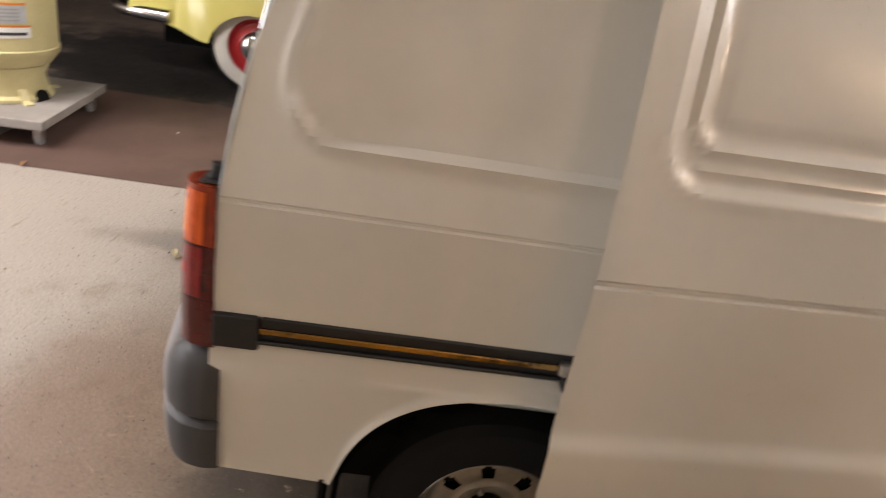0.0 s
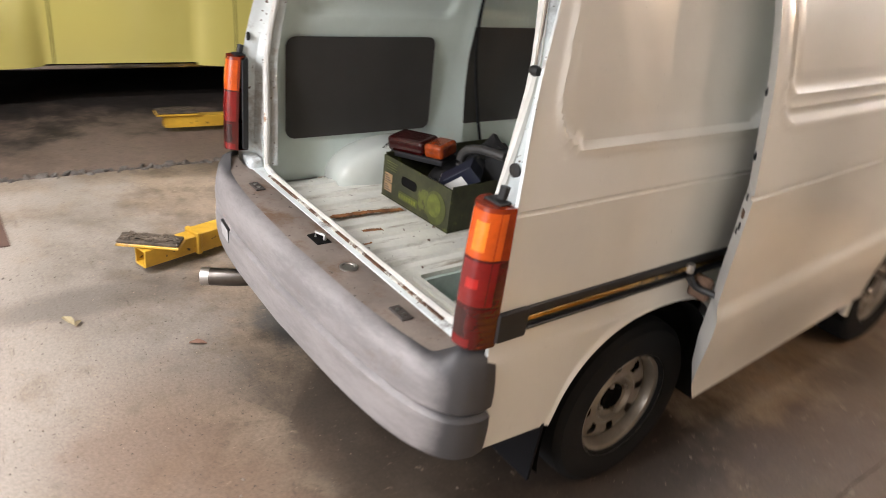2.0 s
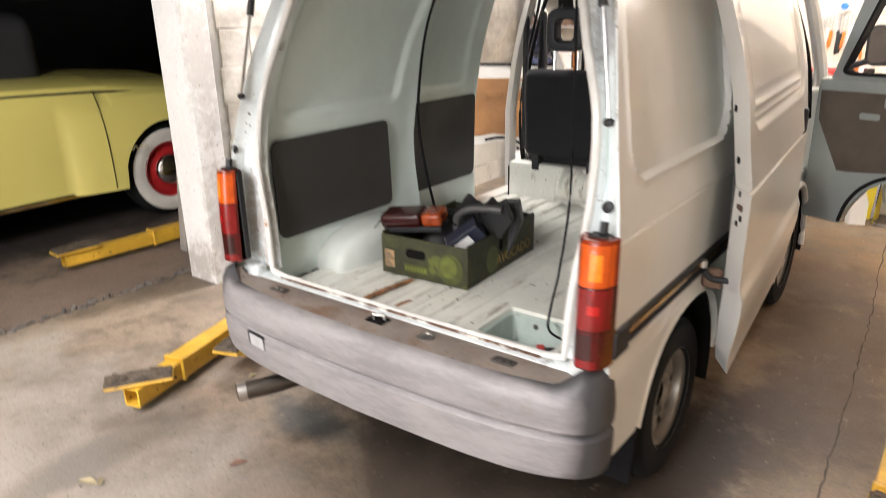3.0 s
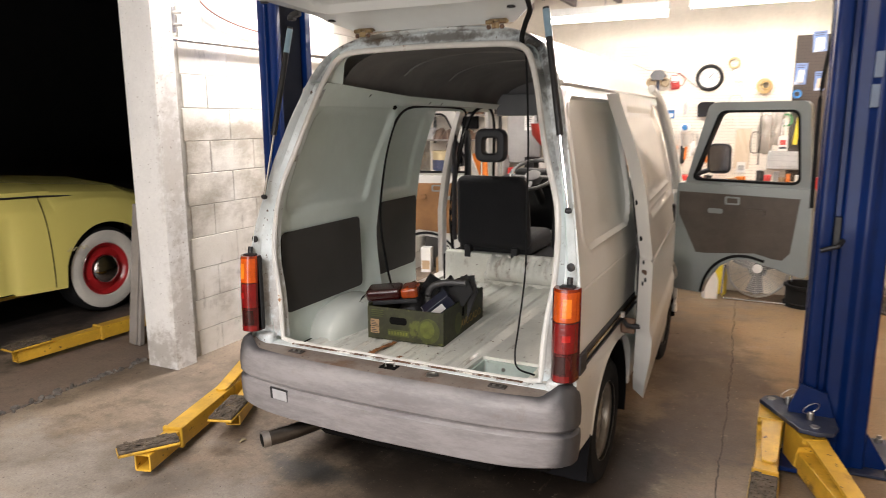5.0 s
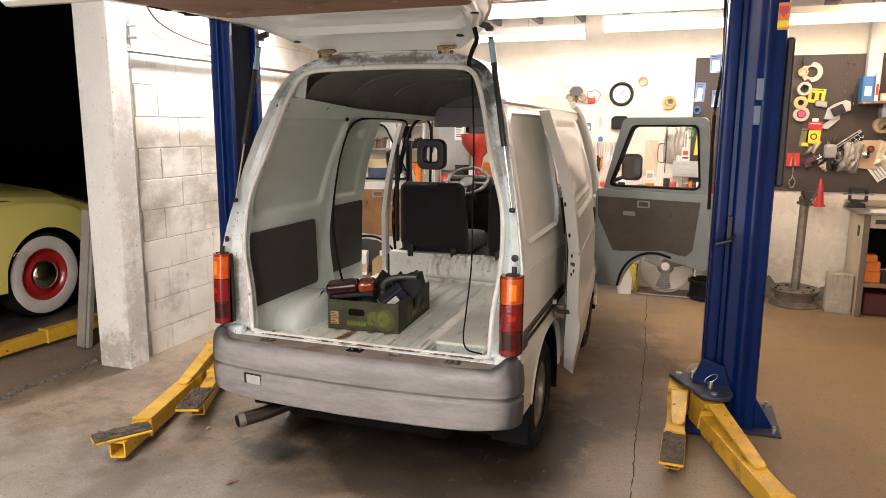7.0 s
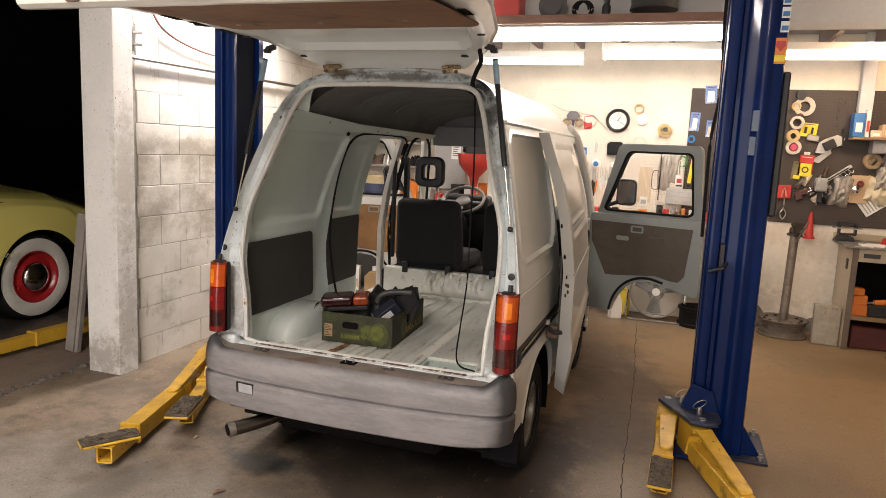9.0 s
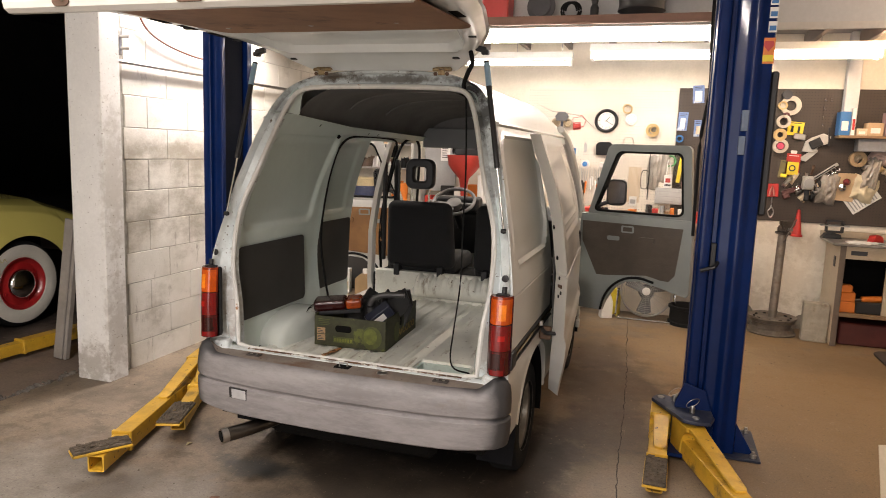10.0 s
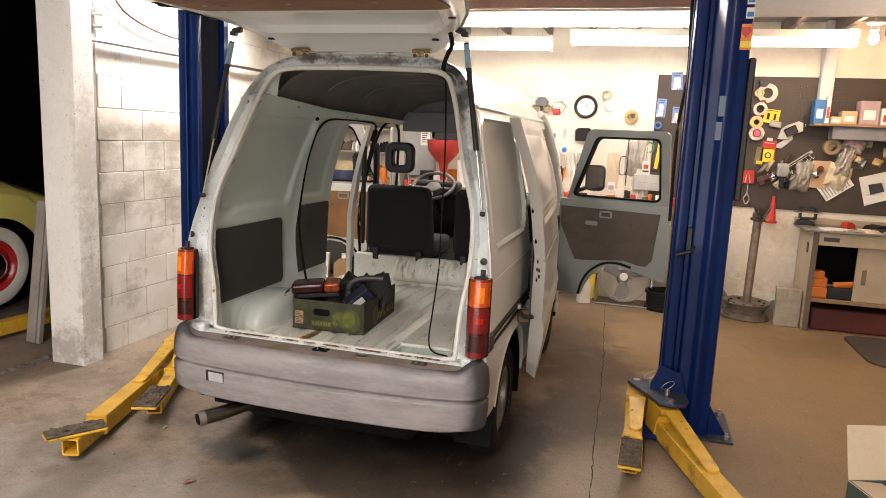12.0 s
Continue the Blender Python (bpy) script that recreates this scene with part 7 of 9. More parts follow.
def compressor_tank():
    t = thing("air_tank", "cream vertical air tank with warning labels on a wheeled dolly", "tank", at=pose(-2.16, -1.86, 0, 0, 0, 3))
    part("tank_shell", Lathe([(0.0, 0.315), (0.15, 0.325), (0.26, 0.36), (0.303, 0.42), (0.308, 0.45), (0.300, 0.456), (0.300, 1.35), (0.27, 1.45), (0.14, 1.5), (0.0, 1.51)], steps=48), TANK_CREAM, t)
    part("tank_skirt", Lathe([(0.255, 0.168), (0.255, 0.185), (0.23, 0.20), (0.222, 0.29), (0.25, 0.355)], steps=48, cap=False), TANK_CREAM, t)
    for a in (-40, 50, 140, 230):
        part("skirt_foot", Prism([(0.21, 0.166), (0.31, 0.166), (0.31, 0.174), (0.26, 0.182), (0.24, 0.235), (0.21, 0.235)], -0.02, 0.02, m=pose(0, 0, 0, 0, 0, a)), TANK_CREAM, t)
    part("skirt_opening", Prism([(0.045 * math.cos(a), 0.166 + 0.06 * math.sin(a)) for a in np.linspace(0, math.pi, 12)], -0.262, -0.24, m=pose(0, 0, 0, 0, 0, 165)), DARK_VOID, t)

    def wrap(a0, a1, z0, z1, r):
        return thick(Skin([[(r * math.cos(radians(a)), r * math.sin(radians(a)), z) for z in (z0, z1)] for a in np.linspace(a0, a1, 14)]), 0.001)

    lab = part("warning_label", wrap(-30, 55, 0.600, 0.690, 0.3025), surface("pale_blue_label", (0.5, 0.52, 0.52), 0.5), t, "pale warning label with an orange top edge")
    part("label_edge", wrap(-30, 55, 0.690, 0.702, 0.3028), PAINT_ORANGE, lab)
    for k in range(4):
        part("label_bar", wrap(-25, 48, 0.612 + k * 0.018, 0.620 + k * 0.018, 0.3042), GREY_PLASTIC, lab)
    lab2 = part("warning_label", wrap(15, 58, 0.525, 0.58, 0.3025), PAPER_WHITE, t, "small white and orange warning label")
    part("label_edge", wrap(15, 58, 0.58, 0.59, 0.3028), PAINT_ORANGE, lab2)
    part("label_bar", wrap(20, 54, 0.54, 0.555, 0.3042), INK, lab2)
    part("dolly_deck", Box(-0.44, 0.44, -0.40, 0.40, 0.115, 0.165, bev=0.004), WOOD_GREY, t, "grey timber dolly deck")
    for x in (-0.36, 0.33):
        for y in (-0.33, 0.33):
            cw = part("caster", Cyl(0.032, (x, y - 0.014, 0.032), (x, y + 0.014, 0.032), steps=20), GREY_PLASTIC, t)
            part("caster_fork", Prism([(-0.022, 0.03), (0.022, 0.03), (0.03, 0.115), (-0.03, 0.115)], -0.02, 0.02, m=pose(x, y, 0)), STEEL, cw)
    return t


compressor_tank()


def open_carton():
    t = thing("open_carton", "open pale cardboard carton with raised flaps on the floor", "box", at=pose(2.345, 0.187, 0, 0, 0, 20))
    w, d, h = 0.22, 0.20, 0.30
    part("carton_body", thick(Skin([[(-w, -d, z), (w, -d, z), (w, d, z), (-w, d, z), (-w, -d, z)] for z in (0.0, h)]), 0.005), surface("dark_green_print", (0.06, 0.09, 0.075), 0.6), t)
    part("carton_base", Box(-w, w, -d, d, 0.001, 0.008), CARD_TAN, t)
    for i in range(4):
        part("print_bar", Box(-w - 0.0015, -w, -d + 0.03 + i * 0.05, -d + 0.05 + i * 0.05, 0.19, h - 0.012), PAPER_WHITE, t)
    part("flap", thick(Skin([[(-w, d, h), (w, d, h)], [(-w - 0.015, d + 0.03, h + 0.205), (w - 0.01, d + 0.03, h + 0.20)]]), 0.004), CARD_PALE, t)
    part("flap", thick(Skin([[(-w, -d, h), (-w, d, h)], [(-w + 0.13, -d - 0.02, h - 0.02), (-w + 0.13, d - 0.01, h - 0.01)]]), 0.004), CARD_PALE, t)
    part("flap", thick(Skin([[(-w, -d, h), (w, -d, h)], [(-w, -d + 0.13, h + 0.01), (w, -d + 0.13, h + 0.015)]]), 0.004), CARD_PALE, t)
    part("flap", thick(Skin([[(w, -d, h), (w, d, h)], [(w + 0.15, -d, h + 0.05), (w + 0.15, d, h + 0.05)]]), 0.004), CARD_PALE, t)
    return t


open_carton()


def floor_fan():
    t = thing("floor_fan", "round grey wire floor fan on a tube stand", "fan", at=pose(1.15, 4.20, 0, 0, 0, 0))
    m = pose(0, 0, 0.262, 78, 0, 0)
    bm = bmesh.new()
    for k in range(12):
        r = 0.035 + 0.0165 * k
        h = 0.055 * math.sqrt(max(0, 1 - (r / 0.24) ** 2))
        tube(bm, [m @ Vector((r * math.cos(a), r * math.sin(a), h)) for a in np.linspace(0, 2 * math.pi, 37)[:-1]], 0.0016, steps=4, closed=True)
    for k in range(20):
        a = 2 * math.pi * k / 20
        tube(bm, [m @ Vector((r * math.cos(a), r * math.sin(a), 0.055 * math.sqrt(max(0, 1 - (r / 0.24) ** 2)))) for r in np.linspace(0.03, 0.23, 6)], 0.0016, steps=4)
    part("guard", bm, STEEL, t, "bright concentric wire guard")
    part("guard_rim", Tube([m @ Vector((0.232 * math.cos(a), 0.232 * math.sin(a), 0.0)) for a in np.linspace(0, 2 * math.pi, 49)[:-1]], 0.009, steps=8, closed=True), STEEL, t)
    part("hub_badge", Lathe([(0.038, 0.05), (0.036, 0.062), (0.0, 0.064)], m, 24), PAPER_WHITE, t, "pale round badge")
    for k in range(3):
        a = 2 * math.pi * k / 3 + 0.5
        part("fan_blade", Prism([(0.03, -0.03), (0.19, -0.085), (0.215, 0.0), (0.19, 0.06), (0.03, 0.03)], -0.02, -0.016, axis="z", m=m @ pose(0, 0, 0, 0, 0, math.degrees(a)) @ pose(0, 0, 0, 18, 0, 0)), surface("dark_fan_blade", (0.10, 0.10, 0.10), 0.45), t)
    part("motor", Lathe([(0.07, -0.14), (0.075, -0.05), (0.06, -0.025), (0.0, -0.02)], m, 24), BLACK_PLASTIC, t)
    part("fan_stand", Tube([(-0.255, 0.02, 0.27), (-0.27, 0.0, 0.02), (-0.24, -0.12, 0.012), (0.24, -0.12, 0.012), (0.27, 0.0, 0.02), (0.255, 0.02, 0.27)], 0.011, steps=8), CHROME, t)
    return t


floor_fan()
solo("oil_jug", Prism([(-0.06, 0.0), (0.05, 0.0), (0.05, 0.16), (0.02, 0.24), (-0.02, 0.24), (-0.06, 0.17)], -0.05, 0.05, bev=0.012), PAPER_WHITE, "white plastic oil jug on the floor", "jug", at=pose(0.80, 4.1, 0, 0, 0, 20))
solo("oil_jug", Prism([(-0.06, 0.0), (0.05, 0.0), (0.05, 0.18), (0.02, 0.25), (-0.02, 0.25), (-0.06, 0.18)], -0.05, 0.05, bev=0.012), PAINT_YELLOW, "yellow plastic oil jug on the floor", "jug", at=pose(0.86, 4.3, 0, 0, 0, -10))
solo("brake_drum", Lathe([(0.10, 0.0), (0.16, 0.0), (0.165, 0.03), (0.15, 0.035), (0.15, 0.15), (0.165, 0.155), (0.165, 0.18), (0.14, 0.18), (0.13, 0.04), (0.0, 0.035)], steps=36), BLACK_RUBBER, "dark rusty brake drum standing on the floor", "car part", at=pose(1.52, 4.15, 0))


VISE_IRON = surface("greasy_vise_iron", (0.13, 0.105, 0.085), 0.5, metal=0.5, dark=0.5, coarse=12, stain=(0.05, 0.035, 0.025), stain_at=(0.5, 0.7))


def vise_stand():
    t = thing("vise_stand", "bench vise on a pipe stand with a wheel rim base", "vise", at=pose(2.245, 4.19, 0))
    rim = part("rim_base", Lathe([(0.20, 0.0), (0.205, 0.012), (0.19, 0.02), (0.185, 0.05), (0.16, 0.06), (0.16, 0.10), (0.185, 0.11), (0.19, 0.135), (0.205, 0.145), (0.20, 0.155), (0.18, 0.15), (0.15, 0.135), (0.10, 0.145), (0.05, 0.14), (0.0, 0.14)], steps=44), surface("dirty_rim_steel", (0.20, 0.165, 0.13), 0.6, metal=0.4, dark=0.6, coarse=9, stain=(0.10, 0.05, 0.03), stain_at=(0.55, 0.7)), t, "rusty steel wheel rim used as a base")
    for k in range(10):
        a = 2 * math.pi * k / 10
        part("rim_slot", Box(-0.014, 0.014, -0.008, 0.008, 0.138, 0.148, bev=0.003, m=pose(0.15 * math.cos(a), 0.15 * math.sin(a), 0, 0, 0, math.degrees(a) + 90)), DARK_VOID, rim)
    part("pipe", Cyl(0.036, (0, 0, 0.14), (0.015, 0.01, 0.885), steps=20), surface("dull_pipe_steel", (0.34, 0.29, 0.24), 0.5, metal=0.7, dark=0.6, coarse=8, stain=(0.16, 0.09, 0.05), stain_at=(0.5, 0.7)), t, "dull grey steel pipe")
    m = pose(0.015, 0.03, 0.885, 0, 0, 20)
    part("vise_body", box(box(bmesh.new(), -0.040, 0.040, -0.075, 0.06, 0.0, 0.026, bev=0.008), -0.024, 0.024, -0.085, 0.02, 0.026, 0.082, bev=0.008), VISE_IRON, t, at=m)
    part("vise_anvil", Lathe([(0.030, 0.026), (0.030, 0.06), (0.020, 0.078), (0.0, 0.08)], pose(0, 0.03, 0), 14), VISE_IRON, t, at=m)
    for y0, y1 in ((-0.100, -0.082), (-0.045, -0.027)):
        part("vise_jaw", Prism([(-0.024, 0.050), (0.024, 0.050), (0.056, 0.100), (0.056, 0.126), (-0.056, 0.126), (-0.056, 0.100)], y0, y1, bev=0.004), VISE_IRON, t, at=m)
    part("vise_screw", Cyl(0.011, (0, -0.15, 0.055), (0, -0.02, 0.055), steps=12), STEEL, t, at=m)
    part("vise_handle", Cyl(0.0065, (-0.065, -0.145, -0.055), (0.035, -0.145, 0.150), steps=10), VISE_IRON, t, at=m)
    return t


vise_stand()


def red_bottle():
    return solo("red_cone", Lathe([(0.05, 0.0), (0.05, 0.015), (0.04, 0.02), (0.012, 0.24), (0.0, 0.245)], steps=20), PAINT_RED, "narrow red plastic cone hanging on the wall", "funnel", at=pose(2.40, 4.38, 0.86))


red_bottle()


def right_bench():
    X0, X1, Y0, Y1 = 2.66, 4.4, 3.92, 4.44
    t = thing("workbench", "beige steel workbench cabinet with sliding door", "workbench", at=pose(0, 0, 0))
    part("bench_top", Box(X0 - 0.06, X1, Y0 - 0.03, Y1 - 0.01, 0.852, 0.872, bev=0.004), surface("worn_grey_bench_steel", (0.30, 0.28, 0.25), 0.45, metal=0.3, dark=0.6, coarse=6, stain=(0.10, 0.075, 0.05), stain_at=(0.52, 0.70), stain_scale=9), t, "worn grey steel bench top")
    part("side_panel", Box(X0, X0 + 0.03, Y0, Y1 - 0.01, 0.0, 0.850, bev=0.003), BENCH_PAINT, t)
    part("front_post", Box(X0 + 0.001, X0 + 0.045, Y0 - 0.012, Y0 - 0.001, 0.0, 0.850, bev=0.002), surface("brown_post", (0.16, 0.12, 0.09), 0.6), t)
    part("drawer_rail", Box(X0 + 0.046, X1, Y0 - 0.008, Y0 + 0.02, 0.745, 0.850, bev=0.002), BENCH_PAINT, t)
    part("maker_plate", Box(X0 + 0.08, X0 + 0.20, Y0 - 0.012, Y0 - 0.009, 0.78, 0.815), INK, t)
    part("shelf", Box(X0 + 0.031, X1, Y0, Y1 - 0.02, 0.255, 0.285, bev=0.002), WOOD, t)
    door = part("sliding_door", Box(X0 + 0.36, X0 + 0.95, Y0 + 0.03, Y0 + 0.05, 0.287, 0.743, bev=0.003), BENCH_PAINT, t)
    part("finger_pull", Box(X0 + 0.41, X0 + 0.445, Y0 + 0.027, Y0 + 0.031, 0.43, 0.56, bev=0.002), surface("pull_shadow", (0.22, 0.17, 0.11), 0.6), t)
    part("inside_dark", Box(X0 + 0.031, X1, Y1 - 0.06, Y1 - 0.03, 0.02, 0.850), DARK_VOID, t)
    part("back_upstand", Box(X0 - 0.06, X1, Y1 - 0.03, Y1 - 0.012, 0.873, 0.93, bev=0.003), BENCH_PAINT, t)
    part("side_handle", Box(X0 - 0.006, X0, Y0 + 0.10, Y0 + 0.16, 0.66, 0.75, bev=0.003), BLACK_PLASTIC, t)
    return t


right_bench()
solo("orange_case", box(box(box(bmesh.new(), 0.0, 0.13, 0.0, 0.14, 0.0, 0.09, bev=0.006), 0.01, 0.12, 0.01, 0.13, 0.09, 0.17, bev=0.006), 0.0, 0.09, 0.0, 0.1, 0.17, 0.23, bev=0.006), PAINT_ORANGE, "stack of orange plastic boxes on the shelf", "box", at=pose(2.71, 3.97, 0.286))
scr = thing("caulking_gun", "orange handled tool lying on the shelf", "tool", at=pose(2.83, 4.0, 0.40, 0, 0, 5))
part("barrel", Cyl(0.027, (0.05, 0, 0), (0.24, 0, 0.02), steps=16), PAINT_ORANGE, scr)
part("rod", Cyl(0.008, (-0.05, 0, -0.01), (0.05, 0, 0), steps=10), STEEL, scr)
solo("parts_bin", Box(0, 0.25, 0, 0.2, 0, 0.10, bev=0.01), BLACK_PLASTIC, "dark bin of small parts on the shelf", "bin", at=pose(2.83, 3.96, 0.286))
solo("red_toolbox", Box(0, 0.75, 0, 0.3, 0, 0.19, bev=0.01), surface("dull_red_metal", (0.13, 0.025, 0.02), 0.5, dark=0.6), "dull red metal toolbox under the bench shelf", "toolbox", at=pose(2.74, 4.0, 0.0))
solo("rubber_mat", Prism(rounded(2.95, 4.4, 3.02, 3.86, 0.12), 0.001, 0.014, axis="z", bev=0.004), surface("brown_rubber_mat", (0.06, 0.045, 0.035), 0.8, coarse=30), "dark ribbed rubber mat in front of the bench", "mat")
solo("concrete_block", Box(0, 0.20, 0, 0.12, 0, 0.335, bev=0.010, seg=2), surface("stained_cement_block", (0.40, 0.355, 0.28), 0.85, dark=0.7, coarse=7, fine=90, grit=0.15, stain=(0.17, 0.12, 0.075), stain_at=(0.52, 0.72), stain_scale=8), "stained grey cement block by the bench", "block", at=pose(2.452, 3.99, 0, 0, 0, -4))


def left_bench():
    t = thing("long_bench", "long cluttered wooden bench along the tool wall", "workbench")
    part("bench_top", Box(-2.0, 1.66, 3.92, 4.43, 0.90, 0.94, bev=0.004), WOOD, t)
    part("bench_apron", Box(-2.0, 1.66, 3.94, 3.96, 0.80, 0.898, bev=0.002), WOOD, t)
    for x in (-1.9, -0.7, 0.45, 1.6):
        part("bench_leg", Box(x, x + 0.07, 4.30, 4.37, 0.0, 0.898, bev=0.004), WOOD, t)
    return t


left_bench()
# Made-up cabinet; its dark grey stands in for the shade below the bench.
cab = thing("bench_shade_cabinet", "added dark grey cabinet giving the shade under the long bench", "cabinet", at=pose(-1.2, 4.30, 0))
part("cabinet_body", Box(-0.80, 1.20, -0.10, 0.10, 0.0, 0.78, bev=0.004), surface("dark_grey_cabinet", (0.035, 0.033, 0.03), 0.6), cab)
for k in range(4):
    cd = part("cabinet_door", Box(-0.79 + 0.5 * k, -0.31 + 0.5 * k, -0.112, -0.101, 0.05, 0.76, bev=0.003), surface("dark_grey_door", (0.045, 0.042, 0.038), 0.55), cab)
    part("handle", Box(-0.36 + 0.5 * k, -0.345 + 0.5 * k, -0.125, -0.113, 0.45, 0.55, bev=0.003), STEEL, cd)
rack = thing("wall_rack", "dark steel wall rack crowded with greasy parts", "rack", at=pose(-1.62, 4.30, 1.30))
for z in (0.0, 0.24, 0.48):
    part("rack_shelf", Box(-0.38, 0.38, -0.13, 0.13, z, z + 0.018, bev=0.002), WOOD_GREY, rack)
for x in (-0.37, 0.35):
    part("rack_upright", Box(x, x + 0.025, 0.10, 0.13, -0.03, 0.80, bev=0.002), BLACK_PLASTIC, rack)
rng = random.Random(61)
for k in range(14):
    x, row = -1.94 + 0.05 * k, k % 2
    w, h = rng.uniform(0.07, 0.13), rng.uniform(0.09, 0.19)
    mat, word = ((BLACK_PLASTIC, "black"), (RUST_STEEL, "rusty brown"), (GREY_PLASTIC, "grey"), (BLACK_RUBBER, "dark rubber"), (STEEL, "bare steel"), (CARD_TAN, "tan"))[rng.randrange(6)]
    solo("stored_part", lumpy(w, 0.16, h, 70.0 + k, 12, 0.5), mat, "%s car part stored on the rack" % word, "car part", "parts on the rack", at=pose(x, 4.29, 1.3185 + 0.24 * row, 0, 0, rng.uniform(-30, 30)))
jug = thing("oil_jug", "tan plastic jug with a white cap under the bench", "jug", at=pose(-1.66, 4.02, 0.0))
part("jug_body", Prism([(-0.09, 0.0), (0.09, 0.0), (0.09, 0.14), (0.03, 0.215), (-0.03, 0.215), (-0.09, 0.16)], -0.07, 0.07, bev=0.014), surface("tan_jug_plastic", (0.42, 0.28, 0.14), 0.5), jug)
part("cap", Cyl(0.026, (0, 0, 0.215), (0, 0, 0.262), steps=18), PAPER_WHITE, jug, "white screw cap")
ct = solo("tall_carton", Box(-0.05, 0.05, -0.05, 0.05, 0.0, 0.25, bev=0.003), PAPER_WHITE, "tall white carton standing under the bench", "box", at=pose(-1.88, 4.02, 0, 0, 0, 12))
part("carton_panel", Box(-0.04, 0.04, -0.0525, -0.0505, 0.03, 0.12), CARD_TAN, ct)
solo("crate", frame_prism(rounded(-0.20, 0.20, -0.13, 0.13, 0.02, 3), rounded(-0.188, 0.188, -0.118, 0.118, 0.012, 3), 0.002, 0.24, axis="z"), BLACK_PLASTIC, "black plastic crate under the bench", "crate", at=pose(-1.30, 4.12, 0))


# ---- things on the tool boards ----
FACE = BACK_Y - 0.013
CAST_ZINC = surface("cast_zinc", (0.62, 0.60, 0.55), 0.35, metal=0.55, dark=0.8, coarse=12, fine=60, grit=0.03)


def hung(name, bm, mat, x, z, label, category, group="", turn=0, lift_off=0.0):
    return solo(name, bm, mat, label, category, group, at=pose(x, FACE - lift_off, z, 0, turn, 0))


def upright(bm):
    """Turns a heap so that its base lies against the board."""
    bmesh.ops.transform(bm, matrix=pose(0, -0.003, 0, 90, 0, 0), verts=bm.verts)
    return bm


def ring_roll(x, z, ro, ri, depth, mat, label, turn=0, name="tape_roll"):
    m = pose(0, 0, 0, 90, 0, 0)
    return hung(name, Lathe([(ri, 0), (ro, 0), (ro, depth), (ri, depth)], m, 28, closed=True), mat, x, z, label, "tape", "rolls on the board", turn)


def blister(x, z, w, h, card, bulge, label, turn=0, bars=2, bw=0.6, bh=0.45, name="blister_pack", by=-0.12):
    t = tagged(part(name, Box(-w / 2, w / 2, -0.004, 0.0, -h / 2, h / 2), card, at=pose(x, FACE, z, 0, turn, 0)), label, "package", "packages on the boards")
    if bulge is not None:
        part("packed_part", Box(-w * bw / 2, w * bw / 2, -0.026, -0.005, h * (by - bh / 2), h * (by + bh / 2), bev=0.006, seg=2), bulge, t)
    for k in range(bars):
        part("print_bar", Box(-w * 0.36, w * (0.36 - 0.12 * k), -0.0065, -0.0045, h * (0.42 - 0.10 * k) - 0.006, h * (0.42 - 0.10 * k)), INK if card is not PAINT_RED else PAPER_WHITE, t)
    return t


def wall_clock(x, z):
    t = thing("wall_clock", "round wall clock with black rim and white dial", "clock", at=pose(x, FACE, z))
    m = pose(0, 0, 0, 90, 0, 0)
    part("rim", Lathe([(0.082, 0.0), (0.112, 0.0), (0.112, 0.018), (0.098, 0.032), (0.086, 0.026), (0.082, 0.012)], m, 44, closed=True), BLACK_PLASTIC, t)
    part("dial", Lathe([(0.086, 0.008), (0.0, 0.0085)], m, 40, cap=False), PAPER_WHITE, t)
    for k in range(12):
        a = k * math.pi / 6
        part("hour_mark", Box(-0.002, 0.002, -0.0105, -0.009, 0.062, 0.074, m=pose(0, 0, 0, 0, math.degrees(a), 0)), INK, t)
    part("minute_hand", Box(-0.002, 0.002, -0.014, -0.012, -0.01, 0.064, m=pose(0, 0, 0, 0, 122, 0)), INK, t)
    part("hour_hand", Box(-0.003, 0.003, -0.0165, -0.0145, -0.01, 0.045, m=pose(0, 0, 0, 0, 38, 0)), INK, t)
    return t


wall_clock(0.655, 1.85)
ring_roll(0.845, 1.965, 0.046, 0.034, 0.04, TAPE_TAN, "brown cardboard ring hung on the board")
dial = hung("dial_gauge", Lathe([(0.056, 0.0), (0.056, 0.015), (0.048, 0.02), (0.0, 0.021)], pose(0, 0, 0, 90, 0, 0), 28), PAPER_WHITE, 0.885, 1.868, "round cream dial gauge hung on the board", "gauge")
for k in range(8):
    a = k * math.pi / 4
    part("dial_mark", Box(-0.0035, 0.0035, -0.0235, -0.0215, 0.03, 0.04, m=pose(0, 0, 0, 0, math.degrees(a), 0)), INK, dial)
ring_roll(1.088, 1.770, 0.062, 0.036, 0.05, TAPE_TAN, "tan roll of masking tape on the board")
ring_roll(1.10, 1.775, 0.038, 0.024, 0.075, surface("amber_tape", (0.40, 0.27, 0.08), 0.4), "small amber tape roll on the board")
hung("tool_pouch", Prism([(-0.075, -0.07), (0.075, -0.07), (0.08, 0.03), (0.05, 0.055), (-0.05, 0.055), (-0.08, 0.03)], -0.06, 0.0, bev=0.012), BLACK_CLOTH, 0.655, 1.592, "black fabric tool pouch on the board", "pouch")
TAPE_KRAFT = surface("dusty_filter_tan", (0.36, 0.28, 0.18), 0.7)
part_p = hung("respirator", Prism([(-0.05, -0.03), (0.05, -0.03), (0.065, 0.02), (0.03, 0.06), (-0.03, 0.06), (-0.065, 0.02)], -0.08, 0.0, bev=0.015), surface("grey_rubber", (0.10, 0.10, 0.105), 0.6), 0.232, 1.865, "dark grey rubber respirator hung on the board", "respirator")
part("filter", Lathe([(0.042, 0.0), (0.042, 0.03), (0.03, 0.035), (0.024, 0.012), (0.0, 0.012)], pose(-0.055, -0.04, -0.045, 90, 0, 0), 20), TAPE_KRAFT, part_p)
